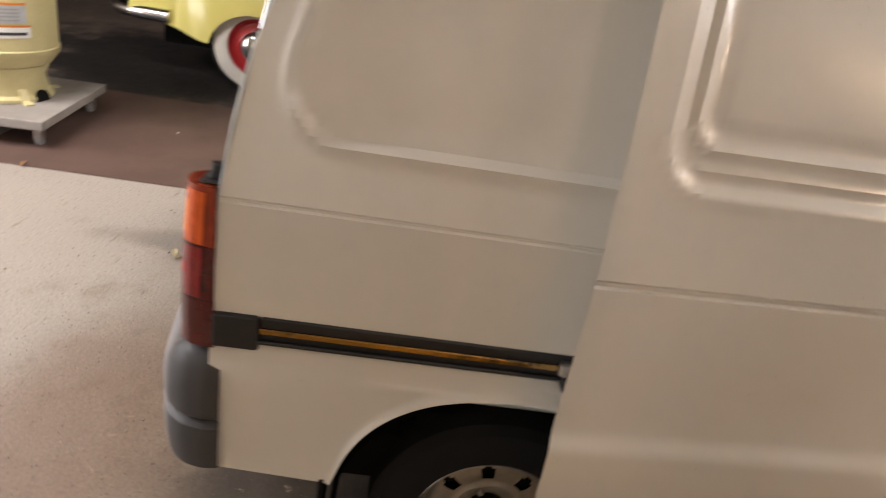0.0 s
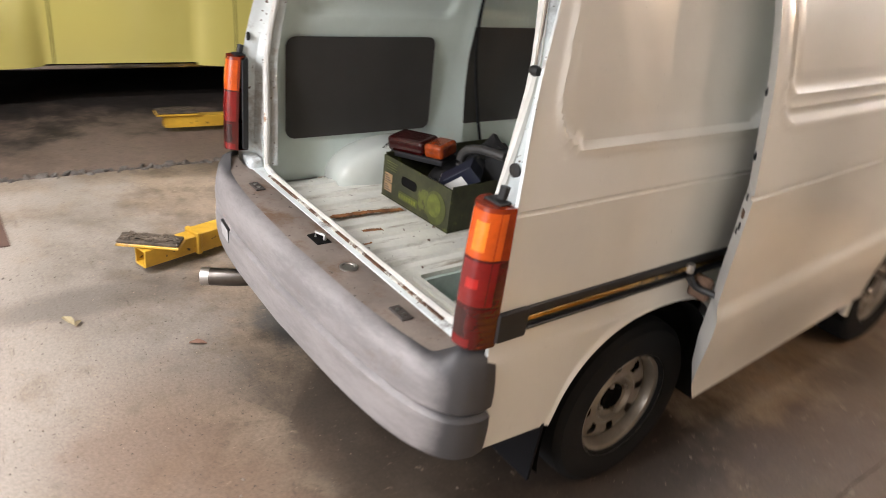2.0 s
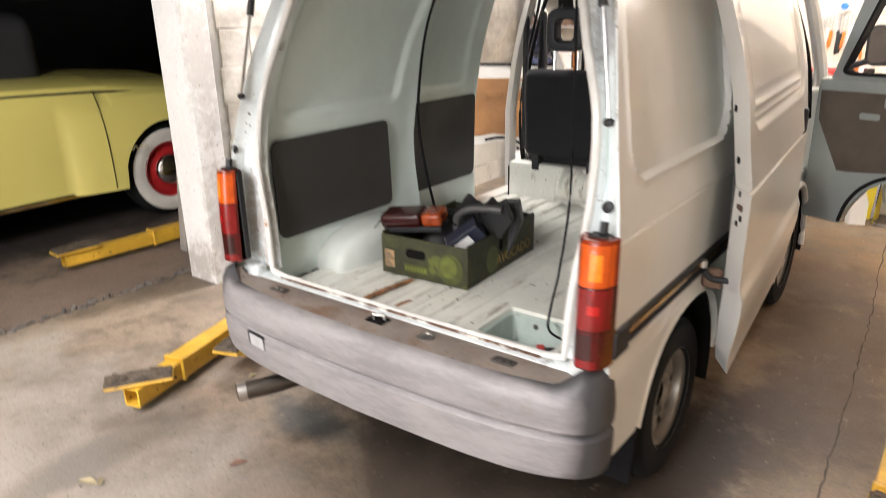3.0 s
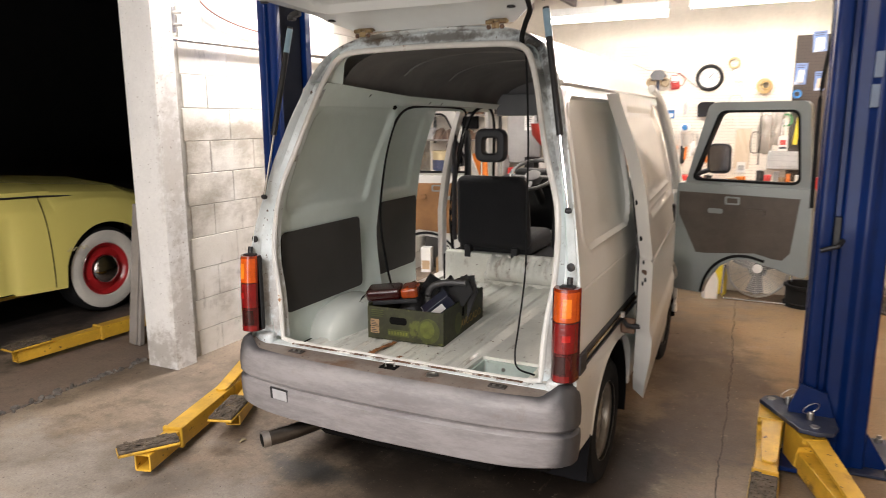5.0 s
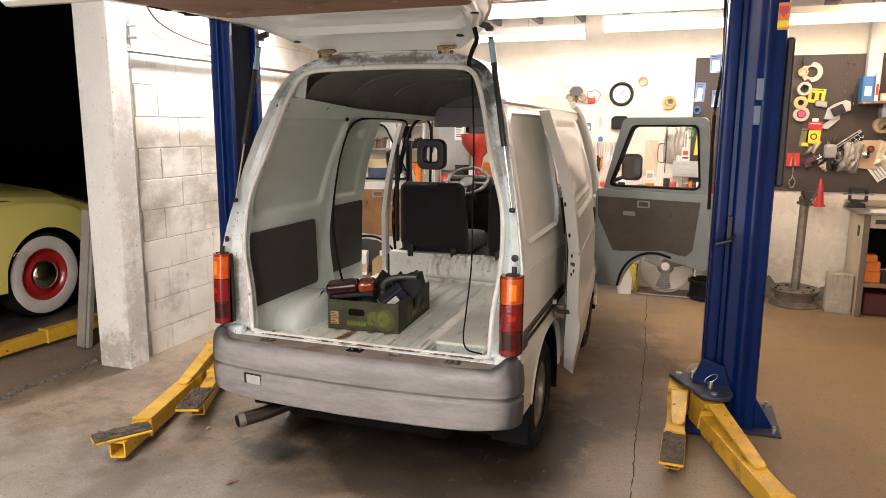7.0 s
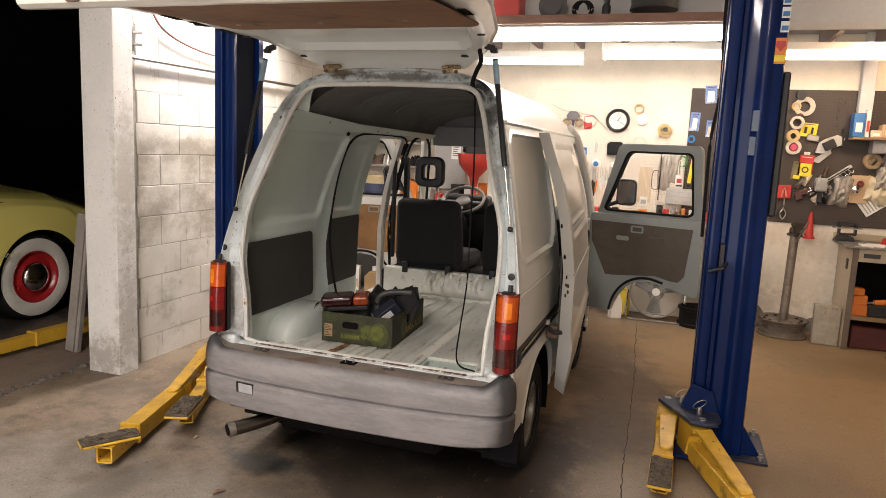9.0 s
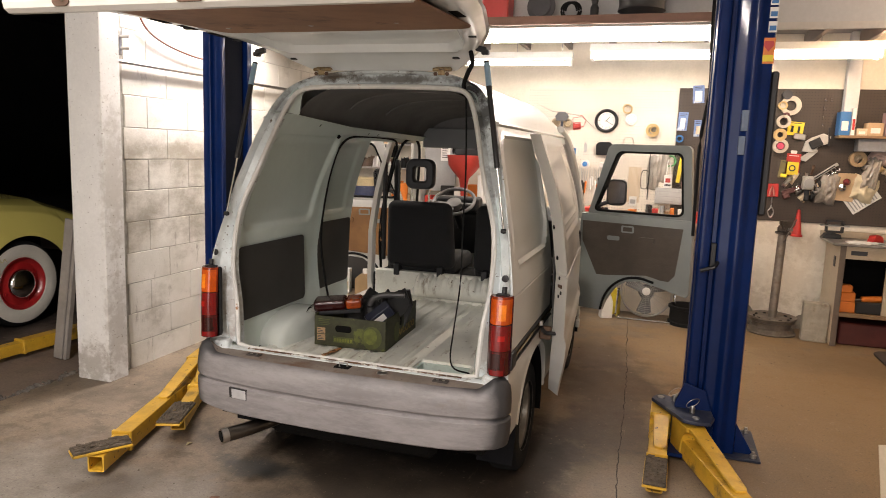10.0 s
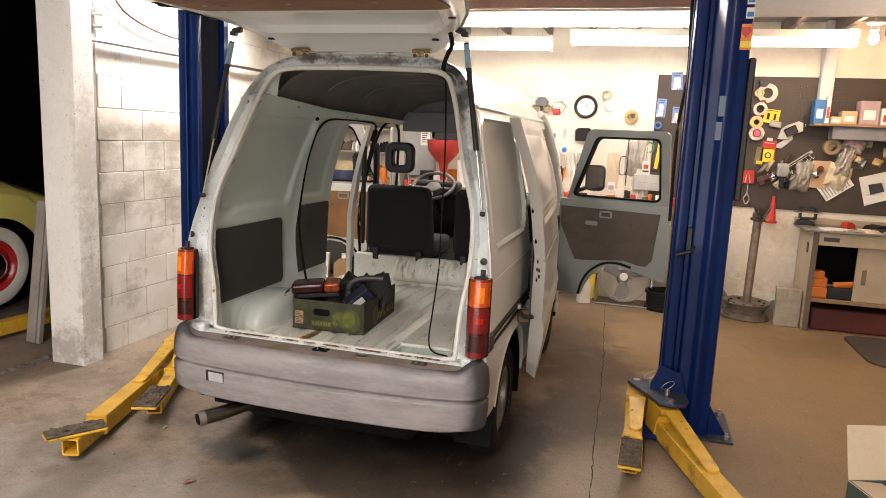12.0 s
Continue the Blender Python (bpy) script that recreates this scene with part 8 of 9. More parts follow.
part("filter", Lathe([(0.042, 0.0), (0.042, 0.03), (0.03, 0.035), (0.024, 0.012), (0.0, 0.012)], pose(0.06, -0.04, -0.045, 90, 0, 0), 20), TAPE_KRAFT, part_p)
part("strap", Box(-0.012, 0.012, -0.03, -0.02, -0.16, -0.03, bev=0.003), surface("blue_grey_strap", (0.09, 0.11, 0.16), 0.7), part_p)
blister(0.375, 1.795, 0.075, 0.07, PAINT_RED, PAINT_RED, "red plastic tester box on the board", -6, 1, name="tester_box")
hung("wire_loops", Tube([(0.06 * math.cos(a) * (1 + 0.2 * math.sin(3 * a)), -0.01 - 0.01 * math.sin(2 * a), 0.055 * math.sin(a) + 0.01 * math.cos(5 * a)) for a in np.linspace(0, 4 * math.pi, 50)], 0.003, steps=5), PAINT_RED, 0.40, 1.835, "tangled red and pale test leads on the board", "wire")
hung("hanging_wire", Tube([(-0.35, -0.01, 0.16), (-0.22, -0.01, 0.10), (-0.05, -0.015, 0.08), (0.06, -0.015, 0.05), (0.16, -0.01, -0.03), (0.20, -0.008, -0.06)], 0.0016, n=30, steps=5), BLACK_RUBBER, 0.36, 1.83, "thin black wire draped across the board", "wire")
blister(0.352, 1.545, 0.062, 0.075, PAINT_BLUE, PAPER_WHITE, "small blue and white package on the board", 0, 1)
hung("key_bunch", Prism([(-0.012, -0.05), (0.014, -0.045), (0.02, 0.02), (0.0, 0.06), (-0.015, 0.03)], -0.012, 0.0, bev=0.003), STEEL, 0.472, 1.59, "bunch of dark keys hung on the board", "keys")
sp = ring_roll(0.48, 1.43, 0.042, 0.022, 0.03, PAPER_WHITE, "white wire spool with a blue cap", name="wire_spool")
part("cap", Lathe([(0.026, 0.03), (0.022, 0.05), (0.0, 0.052)], pose(0, 0, 0, 90, 0, 0), 18), PAINT_BLUE, sp)
mt = hung("multimeter", Box(-0.05, 0.05, -0.03, 0.0, -0.025, 0.03, bev=0.006), PAPER_WHITE, 0.67, 1.422, "white boxy meter on the board", "meter")
part("meter_display", Box(-0.02, 0.02, -0.033, -0.031, 0.0, 0.018), INK, mt)
hung("wire_hook", Tube([(-0.05, -0.004, -0.05), (-0.045, -0.02, 0.04), (0.0, -0.025, 0.06), (0.045, -0.02, 0.04), (0.05, -0.004, -0.05)], 0.0025, n=20, steps=5), STEEL, 0.875, 1.64, "bent wire hanger on the board", "hook")

HANDLES = [(PAINT_ORANGE, "orange"), (PAPER_WHITE, "white"), (BLACK_PLASTIC, "black"), (PAINT_RED, "red"), (GREY_PLASTIC, "grey"), (WOOD, "wooden")]
rng = random.Random(11)
for k in range(15):
    mat, word = HANDLES[rng.choice([0, 1, 2, 2, 3, 4, 5, 0])]
    x = 0.36 + k * 0.021 + rng.uniform(-0.006, 0.006)
    L = rng.uniform(0.16, 0.30)
    z = 1.40 - rng.uniform(0, 0.07)
    t = thing("hand_tool", "slim hand tool with a %s handle hung on the board" % word, "tool", group="hand tools", at=pose(x, FACE - 0.012, z, 0, rng.uniform(-7, 7), 0))
    part("shaft", Cyl(0.004, (0, 0, -L * 0.45), (0, 0, 0), steps=6), STEEL, t)
    part("handle", Lathe([(0.006, -L), (0.012, -L * 0.93), (0.010, -L * 0.65), (0.012, -L * 0.5), (0.006, -L * 0.45)], steps=10), mat, t)

# behind the open door's window
hung("paper_sheet", Box(-0.06, 0.06, -0.004, 0.0, -0.17, 0.17), CARD_PALE, 0.955, 1.25, "tall sheet of brown paper on the board", "paper", turn=1)
hung("parts_bag", upright(lumpy(0.11, 0.33, 0.035, 4.4, 16, 0.5)), CLEAR_BAG, 1.125, 1.38, "cloudy plastic bag of parts on the board", "bag")
hung("parts_bag", upright(lumpy(0.10, 0.29, 0.035, 7.7, 16, 0.5)), CLEAR_BAG, 1.205, 1.42, "cloudy plastic bag of hoses on the board", "bag", turn=3)
hung("drive_belt", Tube([(0.035 * math.cos(a), -0.012, 0.10 * math.sin(a) + 0.012 * math.sin(3 * a)) for a in np.linspace(0, 2 * math.pi, 30)[:-1]], 0.004, steps=6, closed=True), BLACK_RUBBER, 1.05, 1.305, "black rubber belt hung on the board", "belt", lift_off=0.008)
hung("cable_whip", Tube([(0.0, -0.02, 0.2), (0.004, -0.02, 0.0), (0.0, -0.02, -0.24)], 0.005, n=12, steps=6), BLACK_RUBBER, 1.085, 1.36, "straight black cable hung on the board", "cable", lift_off=0.03)
gr = ring_roll(1.27, 1.49, 0.055, 0.040, 0.02, PAINT_GREEN, "green ring of wire on the board", name="wire_ring")
hung("tongs", Tube([(-0.014, -0.03, -0.12), (-0.012, -0.03, 0.03), (0.0, -0.03, 0.06), (0.012, -0.03, 0.03), (0.014, -0.03, -0.12)], 0.006, n=20, steps=6), PAPER_WHITE, 1.262, 1.44, "pale plastic tongs hung on the board", "tool")
tg = hung("price_tag", Box(-0.035, 0.035, -0.034, -0.03, -0.06, 0.06), PAPER_WHITE, 1.262, 1.30, "white tag with red and dark print", "tag")
part("tag_bar", Box(-0.022, 0.022, -0.0365, -0.0345, -0.012, 0.028), PAINT_RED, tg)
part("tag_bar", Box(-0.028, 0.028, -0.0365, -0.0345, -0.045, -0.028), INK, tg)
hung("yellow_level", Box(-0.017, 0.017, -0.03, 0.0, -0.13, 0.13, bev=0.003), PAINT_YELLOW, 1.362, 1.42, "yellow spirit level hung on the board", "level", turn=6)
hung("red_strip", Box(-0.006, 0.006, -0.02, 0.0, -0.12, 0.12, bev=0.002), PAINT_RED, 1.429, 1.393, "narrow red strip hung on the board", "strip", turn=12)
og = hung("organiser_case", Box(-0.125, 0.125, -0.06, 0.0, -0.075, 0.075, bev=0.006), surface("frosted_case", (0.5, 0.5, 0.48), 0.3, coat=0.5), 1.28, 1.16, "frosted plastic small-parts case", "case", turn=1)
for k in range(3):
    part("divider", Box(-0.115, 0.115, -0.063, -0.061, -0.05 + k * 0.045, -0.046 + k * 0.045), GREY_PLASTIC, og)
hung("parts_bag", upright(lumpy(0.09, 0.21, 0.05, 1.4, 16, 0.6)), surface("pink_bag", (0.55, 0.33, 0.30), 0.4), 1.44, 1.20, "pinkish plastic bag on the board", "bag", turn=-8)
lb = hung("small_sign", Box(-0.035, 0.035, -0.004, 0.0, -0.05, 0.04), PAPER_WHITE, 0.955, 1.10, "small white label card by the bench", "card", lift_off=0.01)
part("label_bar", Box(-0.025, 0.025, -0.0065, -0.0045, -0.03, 0.01), GREY_PLASTIC, lb)

# dark board, near the post
PACK_BLUE = surface("blue_white_print", (0.16, 0.25, 0.50), 0.4, dark=0.85, fine=60, grit=0.0, coat=0.4, stain=(0.55, 0.60, 0.70), stain_at=(0.50, 0.60), stain_scale=14, stain_stretch=(1, 1, 0.25))
blister(1.352, 1.86, 0.085, 0.17, PACK_BLUE, PAPER_WHITE, "blue and white hanging package", 2, 2, 0.5, 0.6)
blister(1.47, 2.11, 0.10, 0.16, PACK_BLUE, PAPER_WHITE, "blue and white hanging package", -3, 2, 0.6, 0.6)
blister(1.49, 1.80, 0.07, 0.15, PACK_BLUE, CARD_PALE, "blue and tan hanging package", 0, 2, 0.5, 0.5)
ring_roll(1.335, 1.70, 0.035, 0.02, 0.03, PAINT_BLUE, "small blue plastic ring on the board")

# dark board, right of the post
PAPER_DULL = surface("yellowed_paper", (0.56, 0.50, 0.40), 0.6, dark=0.8, coarse=12, fine=60, grit=0.01)
TAPE_BROWN = surface("kraft_brown_tape", (0.33, 0.23, 0.12), 0.5, dark=0.75, coarse=10, fine=60, grit=0.02)
ring_roll(2.25, 2.018, 0.085, 0.045, 0.03, PAPER_DULL, "large dull white ring of tape on the board")
ring_roll(2.182, 2.017, 0.038, 0.025, 0.05, TAPE_TAN, "tan roll of tape on the board")
hung("cap", Lathe([(0.04, 0.0), (0.04, 0.04), (0.0, 0.042)], pose(0, 0, 0, 90, 0, 0), 24), BLACK_PLASTIC, 2.211, 2.111, "black plastic cap hung on the board", "cap")
ring_roll(2.203, 1.877, 0.058, 0.035, 0.05, PAPER_DULL, "white roll of tape on the board")
ring_roll(2.221, 1.930, 0.028, 0.012, 0.04, surface("maroon_tape", (0.12, 0.03, 0.03), 0.5), "small dark red roll on the board")
ring_roll(2.184, 1.760, 0.055, 0.025, 0.05, TAPE_TAN, "tan roll of masking tape on the board")
rr = ring_roll(2.197, 1.661, 0.064, 0.036, 0.04, PAPER_DULL, "white roll with a pink core on the board")
part("core", Lathe([(0.03, 0.0), (0.03, 0.05), (0.0, 0.052)], pose(0, 0, 0, 90, 0, 0), 20), surface("pink_plastic", (0.6, 0.08, 0.15), 0.5), rr)
yp = blister(2.309, 1.818, 0.13, 0.12, PAINT_YELLOW, None, "yellow blister pack with dark fittings", 5, 1)
for x, w in ((-0.028, 0.012), (0.026, 0.010)):
    part("packed_part", Prism([(x - w, -0.030), (x + w, -0.034), (x + w * 0.6, 0.002), (x + w, 0.022), (x - w, 0.024), (x - w * 0.5, 0.0)], -0.016, -0.005, bev=0.003), BLACK_PLASTIC, yp)
hung("steel_fitting", Box(-0.05, 0.05, -0.03, 0.0, -0.025, 0.03, bev=0.006), STEEL, 2.346, 1.745, "bright metal fitting in a bag", "fitting", turn=8)
rp2 = blister(2.318, 1.497, 0.115, 0.20, PAINT_RED, PAINT_YELLOW, "red and yellow blister pack with a round fitting", 2, 1, 0.82, 0.58, by=-0.16)
part("ring_print", Lathe([(0.018, 0.0), (0.028, 0.0), (0.028, 0.003), (0.018, 0.003)], pose(-0.005, -0.0265, -0.03, 90, 0, 0), 24, closed=True), INK, rp2)
part("hang_tab", Prism(rounded(-0.03, 0.02, 0.10, 0.128, 0.006, 3), -0.003, 0.0), PAPER_WHITE, rp2)
blister(2.255, 1.455, 0.09, 0.16, surface("olive_card", (0.20, 0.17, 0.07), 0.6), PAINT_YELLOW, "olive and yellow package", 6, 1, 0.6, 0.2, by=-0.35)
bk = hung("caliper_bracket", Prism([(-0.11, -0.06), (-0.02, -0.075), (0.02, -0.02), (0.10, 0.0), (0.12, 0.06), (0.06, 0.09), (-0.03, 0.06), (-0.08, 0.03)], -0.03, 0.0, bev=0.006), CAST_ZINC, 2.481, 1.686, "pale metal bracket with a black pad", "car part", turn=-4)
part("pad", Box(-0.05, 0.05, -0.055, -0.031, -0.03, 0.045, bev=0.006, m=pose(0, 0, 0, 0, -25, 0)), BLACK_PLASTIC, bk)
part("pin", Box(0.095, 0.108, -0.04, -0.02, -0.02, 0.14, bev=0.003), BLACK_PLASTIC, bk)
lk = hung("link_plate", Prism([(-0.06, -0.03), (-0.02, -0.04), (0.07, 0.05), (0.06, 0.08), (0.02, 0.06), (-0.06, 0.0)], -0.02, 0.0, bev=0.004), CAST_ZINC, 2.436, 1.570, "grey metal link plate on the board", "car part")
for k, (x, z) in enumerate(((2.518, 2.075), (2.564, 2.075), (2.516, 2.0), (2.515, 1.924), (2.516, 1.854))):
    hung("peg_hook", Tube([(0, 0, 0.012), (0, -0.03, 0.012), (0, -0.035, -0.01), (0.008, -0.03, -0.012)], 0.003, n=10, steps=5), CHROME, x, z, "empty bright steel peg hook", "hook", "peg hooks")
cl = hung("carburettor", Box(-0.045, 0.045, -0.08, 0.0, -0.06, 0.06, bev=0.01), CAST_ZINC, 2.448, 1.343, "small carburettor hung on the board", "car part")
part("bowl", Lathe([(0.03, -0.085), (0.04, -0.10), (0.04, -0.12)], pose(0, 0, 0, 90, 0, 0) @ pose(0, 0.0, 0.0, 180, 0, 0), 20), STEEL, cl)
part("throat", Lathe([(0.024, 0.08), (0.028, 0.10), (0.02, 0.10), (0.0, 0.09)], pose(0, 0, 0, 90, 0, 0), 20), CHROME, cl)
part("lower_stud", Box(-0.02, 0.02, -0.05, -0.02, -0.16, -0.06, bev=0.005), BLACK_PLASTIC, cl)
part("stud_end", Lathe([(0.014, 0.0), (0.018, 0.02), (0.0, 0.03)], pose(-0.02, -0.035, -0.18), 12), CHROME, cl)
lc = hung("long_clamp", box(bmesh.new(), -0.03, 0.22, -0.03, -0.002, -0.013, 0.013, bev=0.003), CAST_ZINC, 2.50, 1.385, "pale metal bar clamp slanting on the board", "tool", turn=-38)
for k in range(4):
    part("clamp_hook", Tube([(0.075 + 0.036 * k, -0.02, -0.012), (0.078 + 0.036 * k, -0.025, -0.045), (0.092 + 0.036 * k, -0.025, -0.055), (0.102 + 0.036 * k, -0.022, -0.040)], 0.006, n=12, steps=7), CHROME, lc)
part("dark_groove", Box(0.0, 0.19, -0.033, -0.031, -0.005, 0.005), BLACK_PLASTIC, lc)
hung("air_tool", box(box(bmesh.new(), -0.16, 0.0, -0.05, 0.0, -0.02, 0.025, bev=0.008), -0.17, -0.11, -0.06, 0.0, -0.05, 0.0, bev=0.008), surface("dark_red_tool", (0.10, 0.035, 0.03), 0.5), 2.40, 1.30, "dark greasy air tool hung on the board", "tool", turn=-24)
hung("parts_bag", upright(lumpy(0.15, 0.26, 0.07, 2.2, 18, 0.6)), CLEAR_BAG, 2.62, 1.293, "crumpled clear plastic bag on the board", "bag", turn=8)
bs = hung("carded_part", Prism([(-0.09, -0.12), (0.08, -0.12), (0.075, 0.13), (-0.07, 0.12)], -0.02, 0.0, bev=0.004), CARD_TAN, 2.752, 1.316, "brown carded part with a red knob", "package", turn=4)
part("knob", Lathe([(0.026, 0.0), (0.03, 0.02), (0.015, 0.04), (0.0, 0.042)], pose(0.0, -0.02, 0.05, 90, 0, 0), 18), surface("maroon_knob", (0.16, 0.02, 0.02), 0.3, coat=0.5), bs)
part("chrome_bulb", Lathe([(0.0, 0.0), (0.028, 0.012), (0.03, 0.035), (0.0, 0.055)], pose(-0.03, -0.02, -0.005, 90, 0, 0), 18), CHROME, bs)
bk2 = hung("price_booklet", Box(-0.13, 0.13, -0.01, 0.0, -0.08, 0.08), PAPER_WHITE, 2.895, 1.224, "white booklet of listed prices on the board", "booklet", turn=-38)
for k in range(9):
    part("text_bar", Box(-0.11 + k * 0.025, -0.10 + k * 0.025, -0.0125, -0.0105, -0.065, 0.06), GREY_PLASTIC, bk2)
hung("paper_wad", upright(lumpy(0.20, 0.22, 0.045, 5.2, 18, 0.7)), surface("cream_paper", (0.66, 0.58, 0.40), 0.7), 2.895, 1.307, "crumpled cream paper on the board", "paper", turn=14)
ring_roll(2.821, 1.566, 0.068, 0.036, 0.06, TAPE_BROWN, "large tan roll of tape on the board")
hung("parts_bag", upright(lumpy(0.13, 0.34, 0.07, 6.6, 18, 0.6)), CLEAR_BAG, 2.949, 1.457, "long clear plastic bag of parts on the board", "bag", turn=10)
hung("parts_bag", upright(lumpy(0.18, 0.12, 0.05, 9.1, 16, 0.6)), surface("white_red_bag", (0.6, 0.45, 0.40), 0.5), 2.999, 1.588, "white and red plastic bag on the board", "bag", turn=16)
rp = hung("gear_puller", Box(-0.055, 0.055, -0.02, 0.0, -0.06, 0.06, bev=0.004), PAINT_RED, 2.167, 1.262, "red carded pulling tool on the board", "tool", turn=-2)
part("puller_arm", Tube([(-0.02, -0.03, -0.05), (-0.012, -0.03, 0.0), (0.0, -0.03, 0.04), (0.012, -0.03, 0.0), (0.02, -0.03, -0.05)], 0.008, steps=7), surface("pale_red", (0.65, 0.25, 0.2), 0.5), rp)
hung("whisk_brush", Tube([(0, -0.01, 0.10), (0, -0.01, 0.0), (-0.025, -0.015, -0.05), (0.0, -0.02, -0.10), (0.025, -0.015, -0.05), (0, -0.01, 0.0)], 0.006, n=24, steps=6), STEEL, 2.175, 1.115, "grey wire tool hung on the board", "tool")
hung("price_card", Box(-0.02, 0.05, -0.004, 0.0, -0.02, 0.03), BLACK_PLASTIC, 2.69, 1.20, "small black and orange card on the board", "card")
nb = hung("notice", Prism([(-0.14, -0.1), (0.1, -0.14), (0.14, 0.1), (-0.08, 0.15)], -0.006, 0.0), PAPER_WHITE, 3.22, 1.22, "white paper notice with dark photo", "paper", turn=-30)
part("photo", Prism([(-0.06, -0.03), (0.05, -0.05), (0.06, 0.03), (-0.04, 0.06)], -0.010, -0.007), INK, nb)

rng = random.Random(51)
for k in range(18):
    x, z = rng.gauss(2.43, 0.08), rng.gauss(1.31, 0.055)
    mat, word = ((STEEL, "grey steel"), (BLACK_PLASTIC, "black"), (CHROME, "bright steel"), (RUST_STEEL, "rusty brown"), (CARD_PALE, "pale"))[k % 5]
    w, h = rng.uniform(0.02, 0.05), rng.uniform(0.05, 0.13)
    hung("hung_fitting", upright(lumpy(w, h, rng.uniform(0.02, 0.05), 11.0 + k, 9, 0.5)), mat, x, z, "small %s car fitting hung on the board" % word, "car part", "fittings on the board", turn=rng.uniform(-50, 50), lift_off=0.004 + 0.003 * (k % 4))
for k in range(12):
    x, z = 2.84 + 0.05 * k + rng.uniform(-0.02, 0.02), rng.uniform(1.42, 1.62)
    mat, word = ((CARD_PALE, "pale"), (STEEL, "grey steel"), (CLEAR_BAG, "bagged"), (TAPE_TAN, "tan"))[k % 4]
    hung("hung_fitting", upright(lumpy(rng.uniform(0.04, 0.08), rng.uniform(0.05, 0.10), 0.04, 40.0 + k, 9, 0.5)), mat, x, z, "small %s car fitting hung on the board" % word, "car part", "fittings on the board", turn=rng.uniform(-40, 40), lift_off=0.004)

# small wall shelf with boxes
sh = thing("wall_shelf", "brown wooden wall shelf holding small boxes", "shelf", at=pose(2.985, FACE - 0.10, 1.742))
part("shelf_board", Box(-0.36, 0.75, -0.09, 0.10, 0.0, 0.022, bev=0.003), WOOD, sh)
part("shelf_bracket", Box(-0.2, 0.4, -0.05, 0.09, -0.11, -0.001, bev=0.004), surface("dull_galvanised_steel", (0.24, 0.245, 0.26), 0.5, dark=0.8, coarse=7, fine=60, grit=0.01), sh, "dull galvanised shelf bracket")
for k, (x, w, h, mat, label) in enumerate(((2.735, 0.085, 0.20, PAINT_BLUE, "tall blue manual on the shelf"), (2.80, 0.03, 0.23, PAPER_WHITE, "slim white tube box on the shelf"), (2.87, 0.08, 0.06, CARD_PALE, "small round cream tin on the shelf"), (2.97, 0.12, 0.11, CARD_TAN, "tan cardboard box on the shelf"),
                                            (3.12, 0.15, 0.20, surface("pink_box", (0.46, 0.33, 0.34), 0.6), "pale pink and tan parts box on the shelf"), (3.25, 0.08, 0.14, PAPER_WHITE, "white plastic bottle on the shelf"), (3.37, 0.12, 0.2, PAINT_RED, "red parts box on the shelf"))):
    o = solo("shelf_box", Box(-w / 2, w / 2, -0.07, 0.07, 0.0, h, bev=0.004), mat, label, "box", at=pose(x - 0.075, FACE - 0.10, 1.7645))
    part("box_label", Box(-w * 0.3, w * 0.3, -0.0725, -0.0705, h * 0.2, h * 0.6), PAPER_WHITE if mat is not PAPER_WHITE else PAINT_RED, o)

# clutter on the benches
for k, (x, y, w, d, h, mat, label) in enumerate(((2.66, 4.30, 0.16, 0.10, 0.05, BLACK_PLASTIC, "black tool box base on the bench"), (2.98, 4.2, 0.10, 0.08, 0.06, PAINT_RED, "crumpled red cloth on the bench"), (3.2, 4.2, 0.25, 0.12, 0.05, BLACK_CLOTH, "heap of black cloth on the bench"), (2.85, 4.05, 0.2, 0.14, 0.012, PAPER_WHITE, "loose white papers on the bench"),
                                                (3.1, 4.03, 0.25, 0.12, 0.02, CARD_PALE, "flattened carton on the bench"), (3.4, 4.1, 0.2, 0.1, 0.03, GREY_PLASTIC, "grey tool lying on the bench"), (3.0, 4.0, 0.12, 0.03, 0.012, STEEL, "steel spanner on the bench"))):
    solo("bench_clutter", Prism([(-w / 2, 0.0), (w / 2, 0.0), (w * 0.42, h * 0.7), (w * 0.1, h), (-w * 0.3, h * 0.85)], -d / 2, d / 2, bev=min(0.006, h * 0.3)), mat, label, "clutter", at=pose(x, y, 0.8725, 0, 0, k * 23))
rng = random.Random(77)
for k in range(16):
    w, d = rng.uniform(0.08, 0.20), rng.uniform(0.06, 0.14)
    mat, word = ((PAPER_WHITE, "white paper"), (CARD_PALE, "pale card"), (PAPER_WHITE, "white paper"), (STEEL, "grey steel"), (WOOD, "brown wood"), (INK, "dark"))[k % 6]
    solo("bench_scrap", Prism([(-w / 2, -d / 2), (w / 2, -d * 0.4), (w * 0.45, d / 2), (-w * 0.4, d * 0.42)], 0.0, rng.uniform(0.006, 0.022), axis="z", bev=0.001), mat, "flat %s oddment lying on the bench" % word, "clutter", "oddments on the bench", at=pose(2.74 + 0.085 * k + rng.uniform(-0.03, 0.03), 4.02 + rng.uniform(-0.06, 0.10), 0.8725, 0, 0, rng.uniform(0, 180)))
st = thing("bench_caddy", "small black metal stand on the bench", "stand", at=pose(2.68, 4.30, 0.923))
part("caddy_frame", frame_prism(rounded(-0.07, 0.07, 0.0, 0.11, 0.01, 2), rounded(-0.055, 0.055, 0.015, 0.095, 0.008, 2), -0.03, 0.03), BLACK_PLASTIC, st)
part("caddy_bar", Box(-0.11, 0.11, -0.04, 0.04, 0.055, 0.065), STEEL, st)

